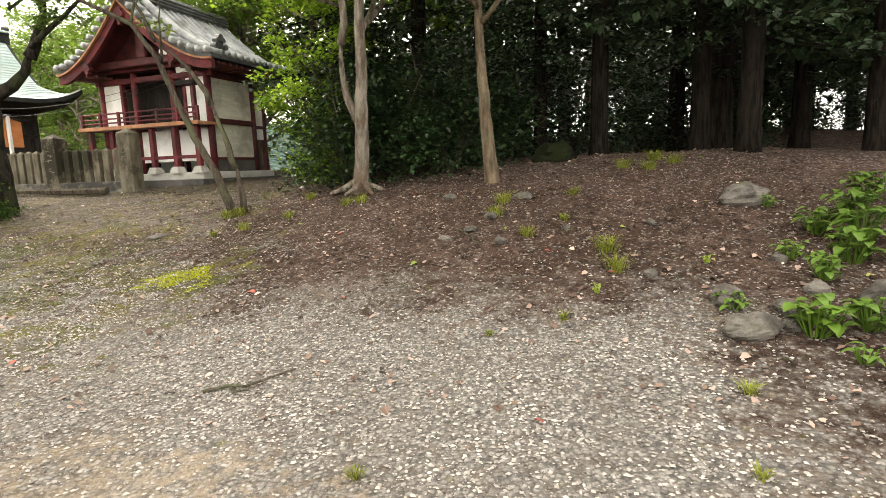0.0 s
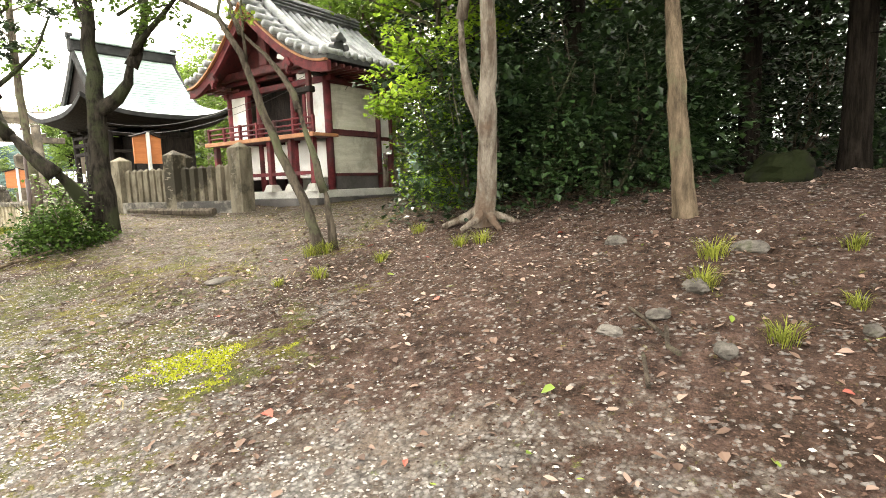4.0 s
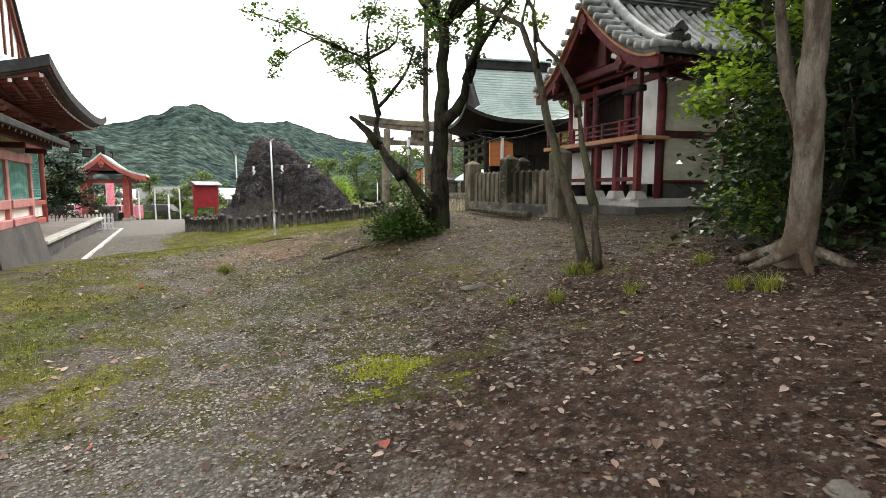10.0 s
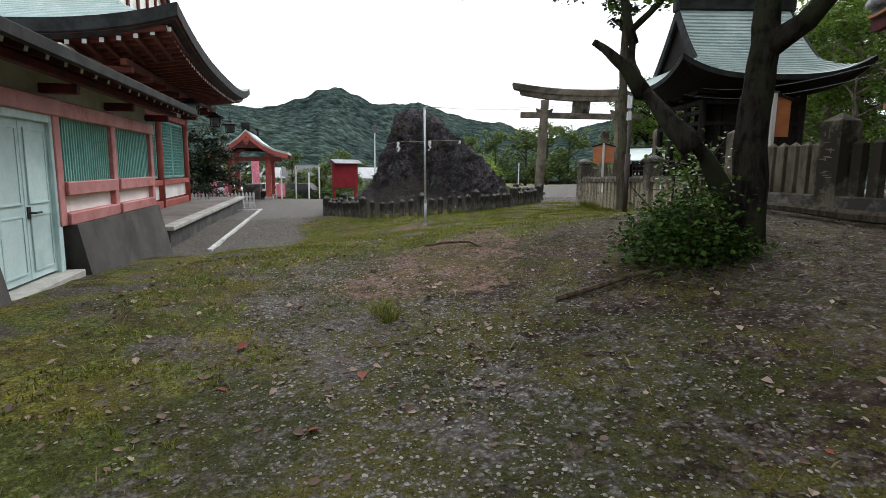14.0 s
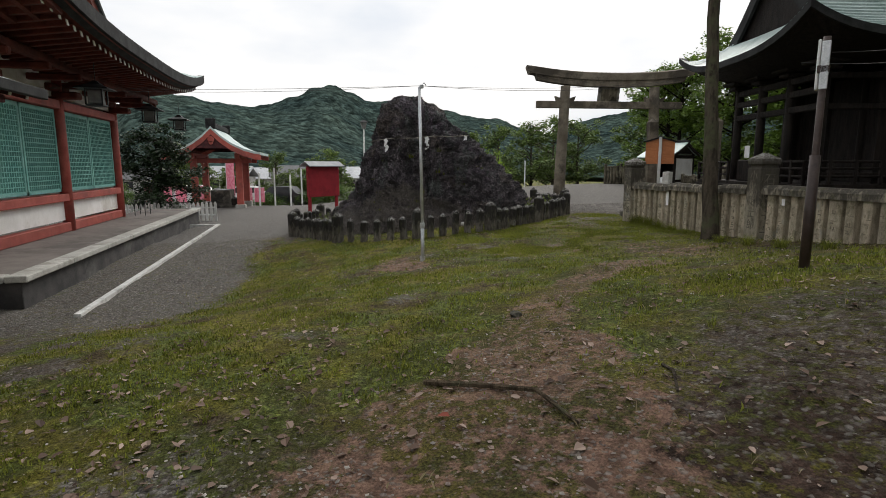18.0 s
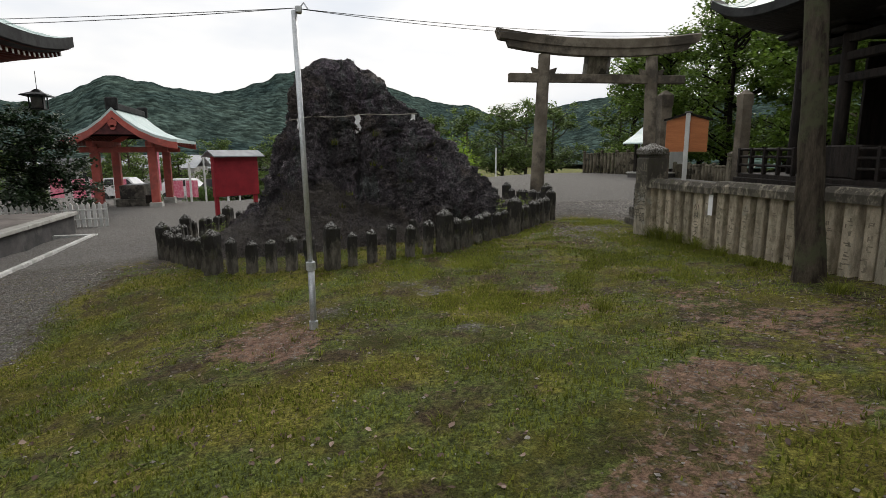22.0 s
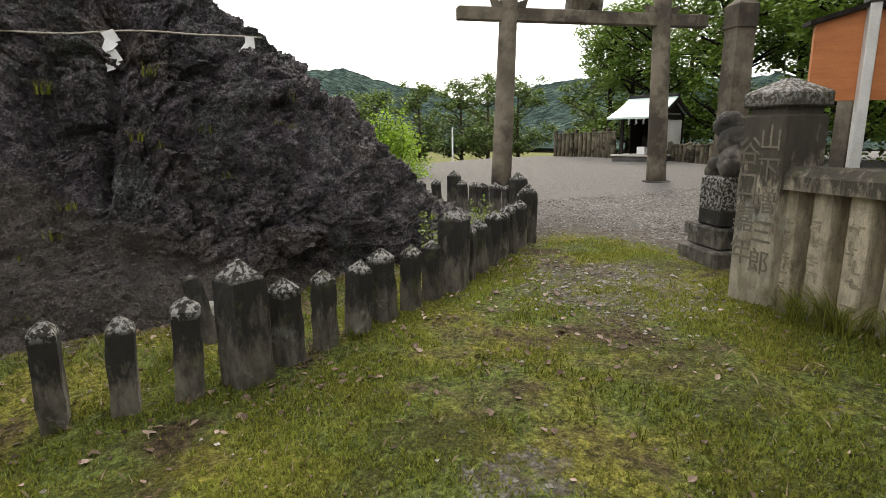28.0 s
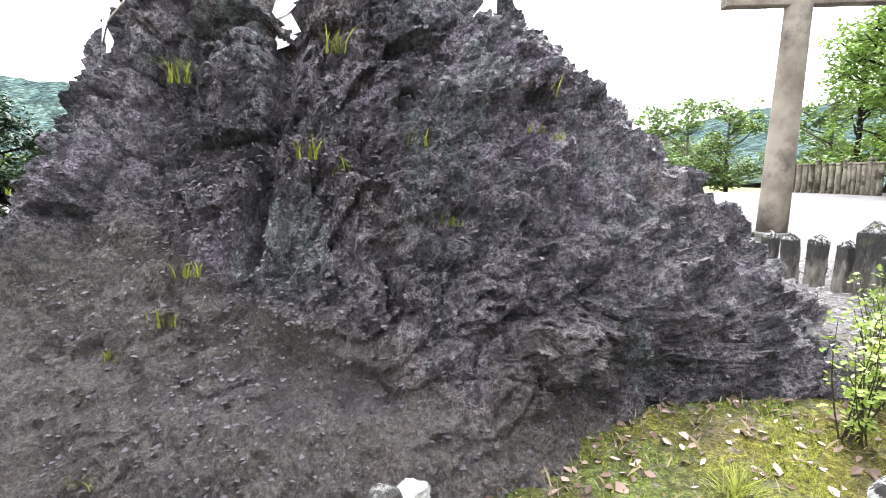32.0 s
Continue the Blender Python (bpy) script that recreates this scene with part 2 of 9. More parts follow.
M = {
    # Red lacquer, its tone lowered for the shade under eaves and trees.
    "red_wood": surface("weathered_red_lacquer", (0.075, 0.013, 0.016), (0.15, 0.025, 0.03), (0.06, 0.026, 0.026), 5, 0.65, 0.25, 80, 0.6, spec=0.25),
    # The same lacquer darker again, with shade put into its colour.
    "dark_red": surface("shaded_red_timber", (0.045, 0.011, 0.012), (0.1, 0.021, 0.022), None, 5, 0.65, 0.25, 80),
    "vermilion": surface("faded_vermilion_paint", (0.33, 0.068, 0.052), (0.42, 0.1, 0.078), (0.27, 0.07, 0.058), 3, 0.6, 0.1, 60, 0.6),
    "pink": surface("sun_faded_pink_paint", (0.52, 0.2, 0.2), (0.63, 0.28, 0.275), (0.45, 0.14, 0.13), 3, 0.6, 0.1, 60, 0.6),
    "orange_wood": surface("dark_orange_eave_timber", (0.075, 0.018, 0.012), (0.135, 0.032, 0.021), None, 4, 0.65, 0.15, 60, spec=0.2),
    "plaster": surface("aged_white_plaster", (0.74, 0.73, 0.7), (0.84, 0.83, 0.81), (0.62, 0.6, 0.55), 2, 0.9, 0.12, 70, 0.6),
    "cream": surface("yellowed_board_panel", (0.5, 0.48, 0.39), (0.63, 0.61, 0.51), (0.36, 0.34, 0.27), 2, 0.85, 0.15, 40, 0.58, stretch=(1, 1, 7)),
    "dark_wood": surface("blackened_shrine_timber", (0.008, 0.006, 0.0055), (0.022, 0.017, 0.014), None, 5, 0.75, 0.3, 60, stretch=(3, 3, 0.5), spec=0.2),
    "grey_wood": surface("silvered_old_timber", (0.13, 0.11, 0.09), (0.22, 0.19, 0.16), None, 5, 0.8, 0.3, 60, stretch=(3, 3, 0.5)),
    "ochre": surface("ochre_floor_edge", (0.3, 0.13, 0.06), (0.4, 0.19, 0.09), None, 5, 0.6, 0.2, 60),
    "sign_wood": surface("orange_brown_notice_board", (0.38, 0.13, 0.045), (0.46, 0.17, 0.06), None, 3, 0.55, 0.1, 80, stretch=(1, 1, 6)),
    "white_post": surface("white_painted_post", (0.62, 0.62, 0.6), (0.74, 0.74, 0.72), None, 4, 0.5, 0.1, 80),
    "metal_pole": surface("galvanised_pipe", (0.42, 0.44, 0.46), (0.56, 0.57, 0.58), None, 8, 0.4, 0.05, 80, metal=0.5),
    "brown_pole": surface("brown_steel_post", (0.035, 0.022, 0.018), (0.055, 0.035, 0.03), None, 8, 0.5, 0.05, 80),
    "copper": surface("verdigris_copper_sheet", (0.25, 0.335, 0.32), (0.38, 0.46, 0.445), (0.32, 0.385, 0.37), 1.5, 0.5, 0.08, 30, 0.58, stretch=(1, 1, 1), vary=0.06),
    "copper_pale": surface("pale_verdigris_roof", (0.4, 0.52, 0.5), (0.53, 0.63, 0.61), (0.46, 0.55, 0.53), 1.5, 0.5, 0.08, 30, 0.55, vary=0.06),
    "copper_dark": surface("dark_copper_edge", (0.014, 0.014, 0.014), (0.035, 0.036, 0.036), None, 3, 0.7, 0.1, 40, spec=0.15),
    "tile": surface("silver_grey_roof_tile", (0.2, 0.21, 0.22), (0.34, 0.35, 0.36), (0.13, 0.135, 0.13), 5, 0.42, 0.15, 60, 0.6),
    "tile_dark": surface("soot_grey_ridge_tile", (0.05, 0.052, 0.055), (0.11, 0.112, 0.115), None, 5, 0.5, 0.2, 60),
    # Stained granite, darkened further to carry tree shade on the bank fence.
    "granite": surface("weathered_shaded_granite", (0.08, 0.069, 0.049), (0.175, 0.154, 0.114), (0.034, 0.03, 0.021), 4, 0.9, 0.45, 140, 0.6, stretch=(1.5, 1.5, 0.6), spec=0.2),
    "granite_pale": surface("weathered_torii_granite", (0.11, 0.092, 0.069), (0.2, 0.172, 0.134), (0.062, 0.053, 0.042), 1.6, 0.9, 0.3, 140, 0.54, spec=0.2),
    "granite_dark": surface("black_stained_stone", (0.085, 0.078, 0.066), (0.2, 0.185, 0.155), (0.04, 0.037, 0.033), 5, 0.9, 0.5, 120, 0.5, vary=0.3),
    "plinth": surface("grey_rendered_plinth", (0.062, 0.057, 0.054), (0.1, 0.093, 0.088), (0.048, 0.045, 0.042), 1.6, 0.9, 0.25, 90, 0.58),
    "concrete": surface("pale_concrete", (0.36, 0.35, 0.32), (0.47, 0.46, 0.43), (0.28, 0.27, 0.24), 3, 0.9, 0.2, 90, 0.6),
    "terrace_top": surface("brown_terrace_paving", (0.15, 0.13, 0.118), (0.21, 0.185, 0.168), (0.12, 0.104, 0.096), 2, 0.85, 0.15, 90, 0.58),
    "terrace_wall": surface("black_weathered_terrace_stone", (0.035, 0.034, 0.035), (0.075, 0.07, 0.068), (0.12, 0.115, 0.11), 2, 0.85, 0.2, 90, 0.66),
    "white_line": surface("white_kerb_line", (0.55, 0.55, 0.53), (0.68, 0.68, 0.66), (0.4, 0.4, 0.38), 6, 0.85, 0.2, 90, 0.6),
    "teal": surface("green_lattice_paint", (0.16, 0.42, 0.38), (0.23, 0.52, 0.47), None, 4, 0.55, 0.1, 60),
    "door_teal": surface("pale_turquoise_door_paint", (0.56, 0.74, 0.76), (0.65, 0.82, 0.83), (0.5, 0.67, 0.68), 2, 0.5, 0.06, 40, 0.62),
    "white_back": surface("white_backing_board", (0.76, 0.77, 0.76), (0.84, 0.85, 0.84), None, 2, 0.7, 0.05, 60),
    "black_metal": surface("black_bronze", (0.012, 0.012, 0.013), (0.03, 0.032, 0.033), None, 6, 0.4, 0.1, 60, metal=0.4),
    "red_paint": surface("matte_red_board", (0.24, 0.012, 0.02), (0.32, 0.018, 0.028), None, 3, 0.6, 0.06, 60),
    "paper": surface("white_folded_paper", (0.78, 0.78, 0.78), (0.86, 0.86, 0.86), None, 4, 0.8, 0.03, 40),
    "rope": surface("straw_rope", (0.3, 0.27, 0.22), (0.42, 0.39, 0.33), None, 20, 0.9, 0.4, 120),
    "bark": surface("grey_brown_bark", (0.045, 0.036, 0.028), (0.11, 0.092, 0.07), (0.1, 0.105, 0.062), 6, 0.95, 1.0, 45, 0.58, stretch=(2.5, 2.5, 0.5), spec=0.1),
    "bark_pale": surface("mottled_grey_brown_bark", (0.11, 0.085, 0.065), (0.29, 0.255, 0.21), (0.15, 0.105, 0.075), 5, 0.95, 1.0, 45, 0.62, stretch=(2.5, 2.5, 0.6), spec=0.1),
    "bark_tan": surface("tan_flaking_bark", (0.06, 0.045, 0.03), (0.155, 0.118, 0.08), (0.12, 0.115, 0.07), 6, 0.95, 0.9, 45, 0.6, stretch=(2.5, 2.5, 0.5), spec=0.1),
    "moss_tip": foliage("vivid_moss_tips", (0.17, 0.2, 0.012), (0.4, 0.42, 0.035), 0.8, 0.2, 0.1),
    # Brown bark taken near-black, so its colour holds the shade beneath the canopy.
    "bark_dark": surface("shaded_conifer_bark", (0.008, 0.0065, 0.005), (0.026, 0.021, 0.017), None, 6, 0.95, 1.0, 45, stretch=(3, 3, 0.4), spec=0.05),
    "bark_old": surface("blackish_old_bark", (0.012, 0.01, 0.008), (0.045, 0.038, 0.03), (0.04, 0.045, 0.024), 6, 0.95, 1.0, 40, 0.57, stretch=(2.5, 2.5, 0.6), spec=0.1),
    "stone_dark": surface("dark_green_boulder", (0.006, 0.006, 0.005), (0.014, 0.014, 0.012), (0.012, 0.015, 0.007), 4, 1.0, 0.5, 60, 0.56, spec=0.0),
    "stone": surface("grey_field_stone", (0.045, 0.04, 0.034), (0.12, 0.11, 0.096), (0.055, 0.055, 0.034), 6, 0.9, 0.4, 80, 0.62, spec=0.2),
    "grey_steel": surface("grey_distant_roofing", (0.3, 0.31, 0.33), (0.45, 0.46, 0.47), None, 0.2, 0.7, 0.0, 3),
    "cable": surface("black_cable", (0.02, 0.02, 0.02), (0.03, 0.03, 0.03), None, 6, 0.6, 0.0, 60),
    "lantern_glass": surface("smoky_lantern_pane", (0.1, 0.1, 0.095), (0.16, 0.16, 0.15), None, 6, 0.4, 0.0, 60),
    "pink_cloth": surface("pink_blossom_banner", (0.62, 0.12, 0.2), (0.74, 0.3, 0.36), None, 8, 0.8, 0.0, 60),
    "leaf_bright": foliage("bright_green_leaves", (0.08, 0.16, 0.015), (0.34, 0.5, 0.05), 0.5, 0.58),
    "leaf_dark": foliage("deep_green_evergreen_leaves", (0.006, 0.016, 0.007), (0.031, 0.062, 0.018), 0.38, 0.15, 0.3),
    "leaf_mid": foliage("mid_green_leaves", (0.03, 0.065, 0.01), (0.13, 0.23, 0.03), 0.45, 0.3),
    "leaf_wood": foliage("wood_edge_leaves", (0.045, 0.085, 0.014), (0.2, 0.31, 0.045), 0.45, 0.4),
    "leaf_camellia": foliage("glossy_camellia_leaves", (0.012, 0.03, 0.008), (0.07, 0.125, 0.022), 0.7, 0.15, 0.08),
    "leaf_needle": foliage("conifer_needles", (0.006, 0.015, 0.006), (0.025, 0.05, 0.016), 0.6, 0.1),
    "leaf_far": foliage("hazy_far_leaves", (0.05, 0.085, 0.02), (0.19, 0.27, 0.06), 0.6, 0.25),
    "leaf_yellow": foliage("yellow_green_weed_leaves", (0.11, 0.18, 0.024), (0.27, 0.34, 0.05), 0.5, 0.3),
    "grass": foliage("short_green_grass", (0.05, 0.06, 0.011), (0.29, 0.32, 0.058), 0.6, 0.45, 0.1),
    "straw": foliage("dry_pale_stalks", (0.2, 0.16, 0.09), (0.4, 0.33, 0.2), 0.8, 0.15),
    "dead_leaf": foliage("fallen_brown_leaves", (0.04, 0.022, 0.015), (0.46, 0.35, 0.29), 0.7, 0.1, between=(0.15, 0.095, 0.068)),
    "rubble": foliage("broken_purple_stone", (0.03, 0.026, 0.03), (0.12, 0.104, 0.108), 0.85, 0.0, 0.2),
    "car_white": surface("white_car_paint", (0.6, 0.6, 0.6), (0.7, 0.7, 0.7), None, 3, 0.3, 0.0, 30),
    "car_dark": surface("dark_car_paint", (0.015, 0.016, 0.02), (0.03, 0.03, 0.035), None, 3, 0.3, 0.0, 30),
    "crumb": foliage("earth_crumbs", (0.025, 0.014, 0.01), (0.12, 0.075, 0.055), 0.9, 0.0, 0.1),
    "rust_pebble": foliage("reddish_grit", (0.07, 0.05, 0.042), (0.32, 0.26, 0.23), 0.85, 0.0, 0.15),
    "red_leaf": foliage("fallen_red_leaves", (0.16, 0.04, 0.028), (0.34, 0.09, 0.06), 0.7, 0.1),
    "pebble": foliage("mixed_gravel", (0.06, 0.052, 0.045), (0.42, 0.39, 0.35), 0.85, 0.0, 0.15),
}

# ---- ground: broad swells and hollows, a bank to the north-east ----
FORMS = [
    (2.4, 22.3, 11.0, 2.57),
    (-1.2, 2.9, 2.2, -0.55),
    (-33.9, -8.0, 11.0, -0.60),
    (-33.9, 22.3, 11.0, 0.54),
    (-10.9, 10.1, 2.2, 0.30),
    (-18.1, 2.9, 2.2, -0.52),
    (-52.0, 4.1, 11.0, -1.03),
    (-6.0, 4.1, 2.2, -0.24),
    (3.7, 1.7, 2.2, -0.24),
    (-2.0, 19.0, 3.5, -0.88),
    (3.7, 13.8, 2.2, -0.58),
    (-3.6, 6.5, 2.2, -0.19),
    (-52.0, 25.0, 6.0, 0.31),
    (-16.9, 8.9, 2.2, -0.11),
    (3.7, 5.3, 2.2, -0.35),
    (-27.0, 1.6, 3.5, -0.23),
    (-49.6, 10.1, 2.2, 0.52),
    (-13.3, 0.5, 2.2, -0.13),
    (-40.5, -0.3, 3.5, 0.31),
    (-25.4, 17.4, 2.2, -0.16),
    (3.7, 8.9, 2.2, 0.23),
    (3.8, -6.1, 3.5, -0.29),
    (-19.3, 24.7, 3.5, 0.16),
    (-6.0, 15.0, 2.2, -0.18),
]


def lie(x, y):
    """The ground's broad height."""
    z = 0.2
    for cx, cy, r, h in FORMS:
        d = ((x - cx) ** 2 + (y - cy) ** 2) / (2 * r * r)
        if d < 12:
            z += h * math.exp(-d)
    out = max(-46 - x, 0) * 0.05 + max(-14 - y, 0) * 0.03
    # the level strip beside the terrace
    strip = math.exp(-(((y - 1.7) / 1.1) ** 2)) * step(-14.5, -16.5, x) * step(-31.5, -29.5, x)
    return z + (-0.2 - z) * strip - min(out, 6.0)


def height(x, y):
    near = step(60, 30, math.hypot(x + 14, y - 8))
    return lie(x, y) + near * (0.03 * fbm(x, y, 0.9, 3.1) + 0.012 * fbm(x, y, 4.0, 7.7, 2))


def cover(x, y):
    """How much grass, bright moss, bare soil, grey gravel, lush growth and bare sand the ground bears at a place. Soil
    and moss also carry tree shade.
    """
    w = 0.9 * fbm(x, y, 0.55, 11.0)
    w2 = fbm(x, y, 1.7, 23.0)
    soil = step(3.7, 6.0, y + 0.9 * w + 0.6 * w2) * step(-5.0, -3.0, x + 0.6 * w)
    soil = max(soil, step(10.2, 11.5, y + w) * step(-21, -14, x), 0.55 * step(6.6, 7.4, y + w) * step(-12, -9.5, x))
    soil = max(soil, 0.8 * step(1.3, 0.4, math.hypot((x + 17.6) / 0.9, (y - 6.6) / 1.3) + 0.5 * w2))
    soil = max(soil, 0.75 * step(1.2, 0.5, math.hypot((x + 15.6) / 2.2, (y - 10.6) / 1.2) + 0.5 * w2))
    grass = step(-9.0, -12.0, x + 1.5 * w) * step(2.6, 3.6, y + 0.5 * w + 0.05 * (x + 12)) * step(14.2, 12.6, y + 0.6 * w)
    grass *= step(-23.5, -20.8, x + 0.35 * (y - 7) * step(8, 9, y) + 0.6 * w)
    # the mossy bank before the shrines, and turf along both sides of the trodden strip
    bank = step(-3.0, -4.6, x + 0.3 * w) * step(6.3, 7.5, y + 0.7 * w + 0.12 * (x + 4)) * step(11.2, 10.2, y) * step(-14.5, -12, x)
    grass = max(grass, 0.5 * bank * step(-0.5, 0.2, w2))
    grass = max(grass, 0.8 * step(-0.6, 0.05, w2 + 0.3 * w) * step(-2.0, -4.4, x) * step(4.9, 3.4, y + 0.6 * w))
    grass = max(grass, 0.62 * step(-0.25, 0.2, w2 + 0.3 * w) * step(-2.4, -3.8, x) * step(10.5, 9.5, y))
    soil = max(soil, 0.85 * step(-3.2, -4.8, x + 0.5 * w) * step(4.3, 5.4, y + 0.8 * w) * step(8.0, 6.8, y + 0.6 * w) * step(-12, -9.6, x))
    moss = 1.12 * step(1.3, 0.5, math.hypot((x + 3.2) / 0.6, (y - 5.4) / 0.4) + 0.6 * w2 + 0.55 * fbm(x, y, 4.5, 71.0))
    moss = max(moss, 0.56 * bank * step(-0.7, 0.1, w2 + 0.4 * w))
    moss = max(moss, 0.56 * step(-0.2, 0.3, w2 + 0.3 * w) * step(-2.2, -4.0, x) * step(-16, -12, x) * step(2, 3, y))
    moss = max(moss, 0.5 * step(0.1, 0.5, w2 + 0.1) * step(1.3, 0.6, math.hypot((x + 20.4) / 2.2, (y - 11.3) / 1.6)))
    moss = max(moss, 0.42 * step(1.2, 0.7, math.hypot((x + 22.6) / 1.0, (y - 9.9) / 1.6) + 0.4 * w2))
    soil = max(soil, 0.42 * step(1.3, 0.7, math.hypot((x + 22.6) / 1.0, (y - 10.3) / 1.8) + 0.5 * w2))
    moss = max(moss, 0.62 * step(-0.3, 0.3, w2 + 0.5 * w) * step(-9, -12, x) * step(-22, -20, x) * step(3, 4.5, y) * step(13, 11, y))
    # moss, spread wider so that its dark olive also carries tree shade
    moss = max(moss, (0.52 * step(-0.35, 0.2, fbm(x, y, 2.2, 77.0) + 0.3 * w) + 0.1) * step(-3.6, -5.4, x + w) * step(-14.6, -12.4, x + w) * step(1.4, 2.4, y))
    far = max(step(-22.6, -24.4, x + 0.3 * w + 0.3 * max(y - 12, 0)), step(13.2, 14.6, y + 0.4 * w) * step(-19, -21, x))
    strip = step(-14.0, -16.5, x) * step(4.2, 3.2, y + 0.4 * w + 0.06 * (x + 18))
    trod = step(1.3, 0.5, abs(y - 4.7 - 0.06 * (x + 5)) / 0.9 + 0.7 * w2) * step(-11.5, -9.5, x + w) * step(-2.5, -4.0, x)
    gravel = max(far, 0.76 * strip, 0.58 * trod)
    gravel = max(gravel, 0.52 * step(1.3, 0.4, math.hypot((x + 21.2 + 0.9 * (y - 12.0)) / 1.3, (y - 12.0 - 0.5 * (x + 21.2)) / 0.9) + 0.4 * w2) * step(-18.6, -19.6, x))
    for cx, cy, rad in ((-18.45, 8.38, 0.24), (-18.95, 8.1, 0.28), (-17.85, 9.6, 0.24), (-18.2, 7.2, 0.35), (-19.2, 10.2, 0.25), (-16.9, 8.4, 0.25), (-14.2, 6.0, 0.3), (-13.0, 5.0, 0.3)):
        gravel = max(gravel, 0.62 * step(1.3, 0.4, math.hypot(x - cx, y - cy) / rad + 0.5 * w2))
    shade = step(0.9, 2.2, x + 0.4 * w2) * step(0.6, 1.8, y)
    soil = max(soil, 0.8 * shade)
    apron = step(-4.2, -2.2, x + 0.4 * w) * step(5.1, 4.0, y + 0.5 * w)
    bare = step(1.4, 0.5, math.hypot((x + 1.5) / 1.2, (y - 1.9) / 1.0) + 0.5 * w2)
    gravel = max(gravel, 0.78 * apron * (1 - 0.75 * bare) * (1 - 0.8 * shade))
    # stony ground with moss between, from the apron to the mossy rise
    mixed = step(-1.6, -3.0, x + 0.5 * w) * step(-9.6, -7.6, x + w) * step(7.2, 6.0, y + 0.6 * w) * step(2.8, 4.2, y + 0.5 * w)
    gravel = max(gravel, mixed * (0.36 + 0.5 * w2))
    moss = max(moss, 0.64 * mixed * step(-0.25, 0.3, fbm(x, y, 2.6, 41.0) + 0.2 * w))
    patch = 0.5 + 0.5 * fbm(x, y, 1.1, 57.0) + 0.35 * fbm(x, y, 3.3, 61.0)
    # dark soil on the rise: bare earth with tree shade put into it
    rise = step(6.4, 7.4, y + 0.5 * w - 0.12 * (x + 9)) * step(-12.2, -9.8, x + 0.6 * w) * step(-3.0, -4.6, x) * step(12.0, 11.0, y)
    soil, grass, moss = max(soil, 0.72 * rise), grass * (1 - 0.65 * rise), moss * (1 - 0.35 * rise)
    return grass * (1 - 0.6 * soil) * (1 - gravel), moss, soil * (1 - 0.25 * bank), gravel, patch, bare * step(-3.5, -2.5, x)


def spread(a, b, fine, grow=1.28, far=700.0):
    mid = list(np.arange(a, b + fine * 0.5, fine))
    low, high, s = [a], [b], fine
    while high[-1] < far:
        s = min(s * grow, 60)
        low.append(low[-1] - s)
        high.append(high[-1] + s)
    return low[:0:-1] + mid + high[1:]


GRID = {}


def sample(values, x, y):
    """Values of the ground's grid at many places."""
    gx, gy = GRID["x"], GRID["y"]
    i, j = np.clip(np.searchsorted(gx, x) - 1, 0, len(gx) - 2), np.clip(np.searchsorted(gy, y) - 1, 0, len(gy) - 2)
    u, w = (x - gx[i]) / (gx[i + 1] - gx[i]), (y - gy[j]) / (gy[j + 1] - gy[j])
    return (values[j, i] * (1 - u) + values[j, i + 1] * u) * (1 - w) + (values[j + 1, i] * (1 - u) + values[j + 1, i + 1] * u) * w


def trodden(x, y):
    """The reddish line of bare earth and the scuffed places beside it."""
    n = 0.45 * fbm(x, y, 1.7, 23.0)
    line = np.interp(x, (-14.6, -13.8, -13.2, -12.5, -11.4, -10.4, -9.2), (8.9, 8.1, 7.4, 6.9, 6.2, 5.7, 5.2))
    wide = np.interp(x, (-14.6, -13.4, -12.2, -11.0, -9.2, -8.2), (0.45, 0.34, 0.34, 1.0, 1.15, 0.6))
    best = step(1.3, 0.5, abs(y - line) / wide + n) * step(-15.2, -14.4, x) * step(-8.0, -9.0, x)
    for cx, cy, a, b, k in ((-14.5, 9.2, 0.7, 0.5, 0.9), (-15.9, 10.6, 1.6, 0.7, 0.5), (-17.6, 6.5, 0.8, 0.55, 0.75), (-17.4, 9.6, 0.9, 0.4, 0.5)):
        best = max(best, k * step(1.25, 0.45, math.hypot((x - cx) / a, (y - cy) / b) + n))
    return best


def ground_sheet():
    xs, ys = spread(-27, 4.5, 0.13), spread(-0.5, 14.5, 0.13)
    verts, marks = [], [[] for _ in range(6)]
    for y in ys:
        for x in xs:
            d = math.hypot(x + 14, y - 8)
            verts.append((x, y, height(x, y)) if d < 110 else (x, y, lie(x, y) - step(110, 300, d) * 3))
            for k, value in enumerate(cover(x, y) if d < 110 else (0.7, 0, 0.3, 0, 0.5, 0)):
                marks[k].append(value)
    n = len(xs)
    GRID.update(x=np.array(xs), y=np.array(ys), z=np.array(verts)[:, 2].reshape(len(ys), n), marks=[np.array(k).reshape(len(ys), n) for k in marks])
    faces = [(j * n + i, j * n + i + 1, (j + 1) * n + i + 1, (j + 1) * n + i) for j in range(len(ys) - 1) for i in range(n - 1)]
    me = bpy.data.meshes.new("ground")
    me.from_pydata(verts, [], faces)
    me.polygons.foreach_set("use_smooth", [True] * len(faces))
    worn = [trodden(x, y) if -20 < x < -6 and 4 < y < 13 else 0.0 for x, y, z in verts]
    GRID["worn"] = np.array(worn).reshape(len(ys), n)
    me.attributes.new("worn", "FLOAT", "POINT").data.foreach_set("value", worn)
    for k, key in enumerate(("grass", "moss", "soil", "gravel", "patch", "sand")):
        me.attributes.new(key, "FLOAT", "POINT").data.foreach_set("value", marks[k])
    return me


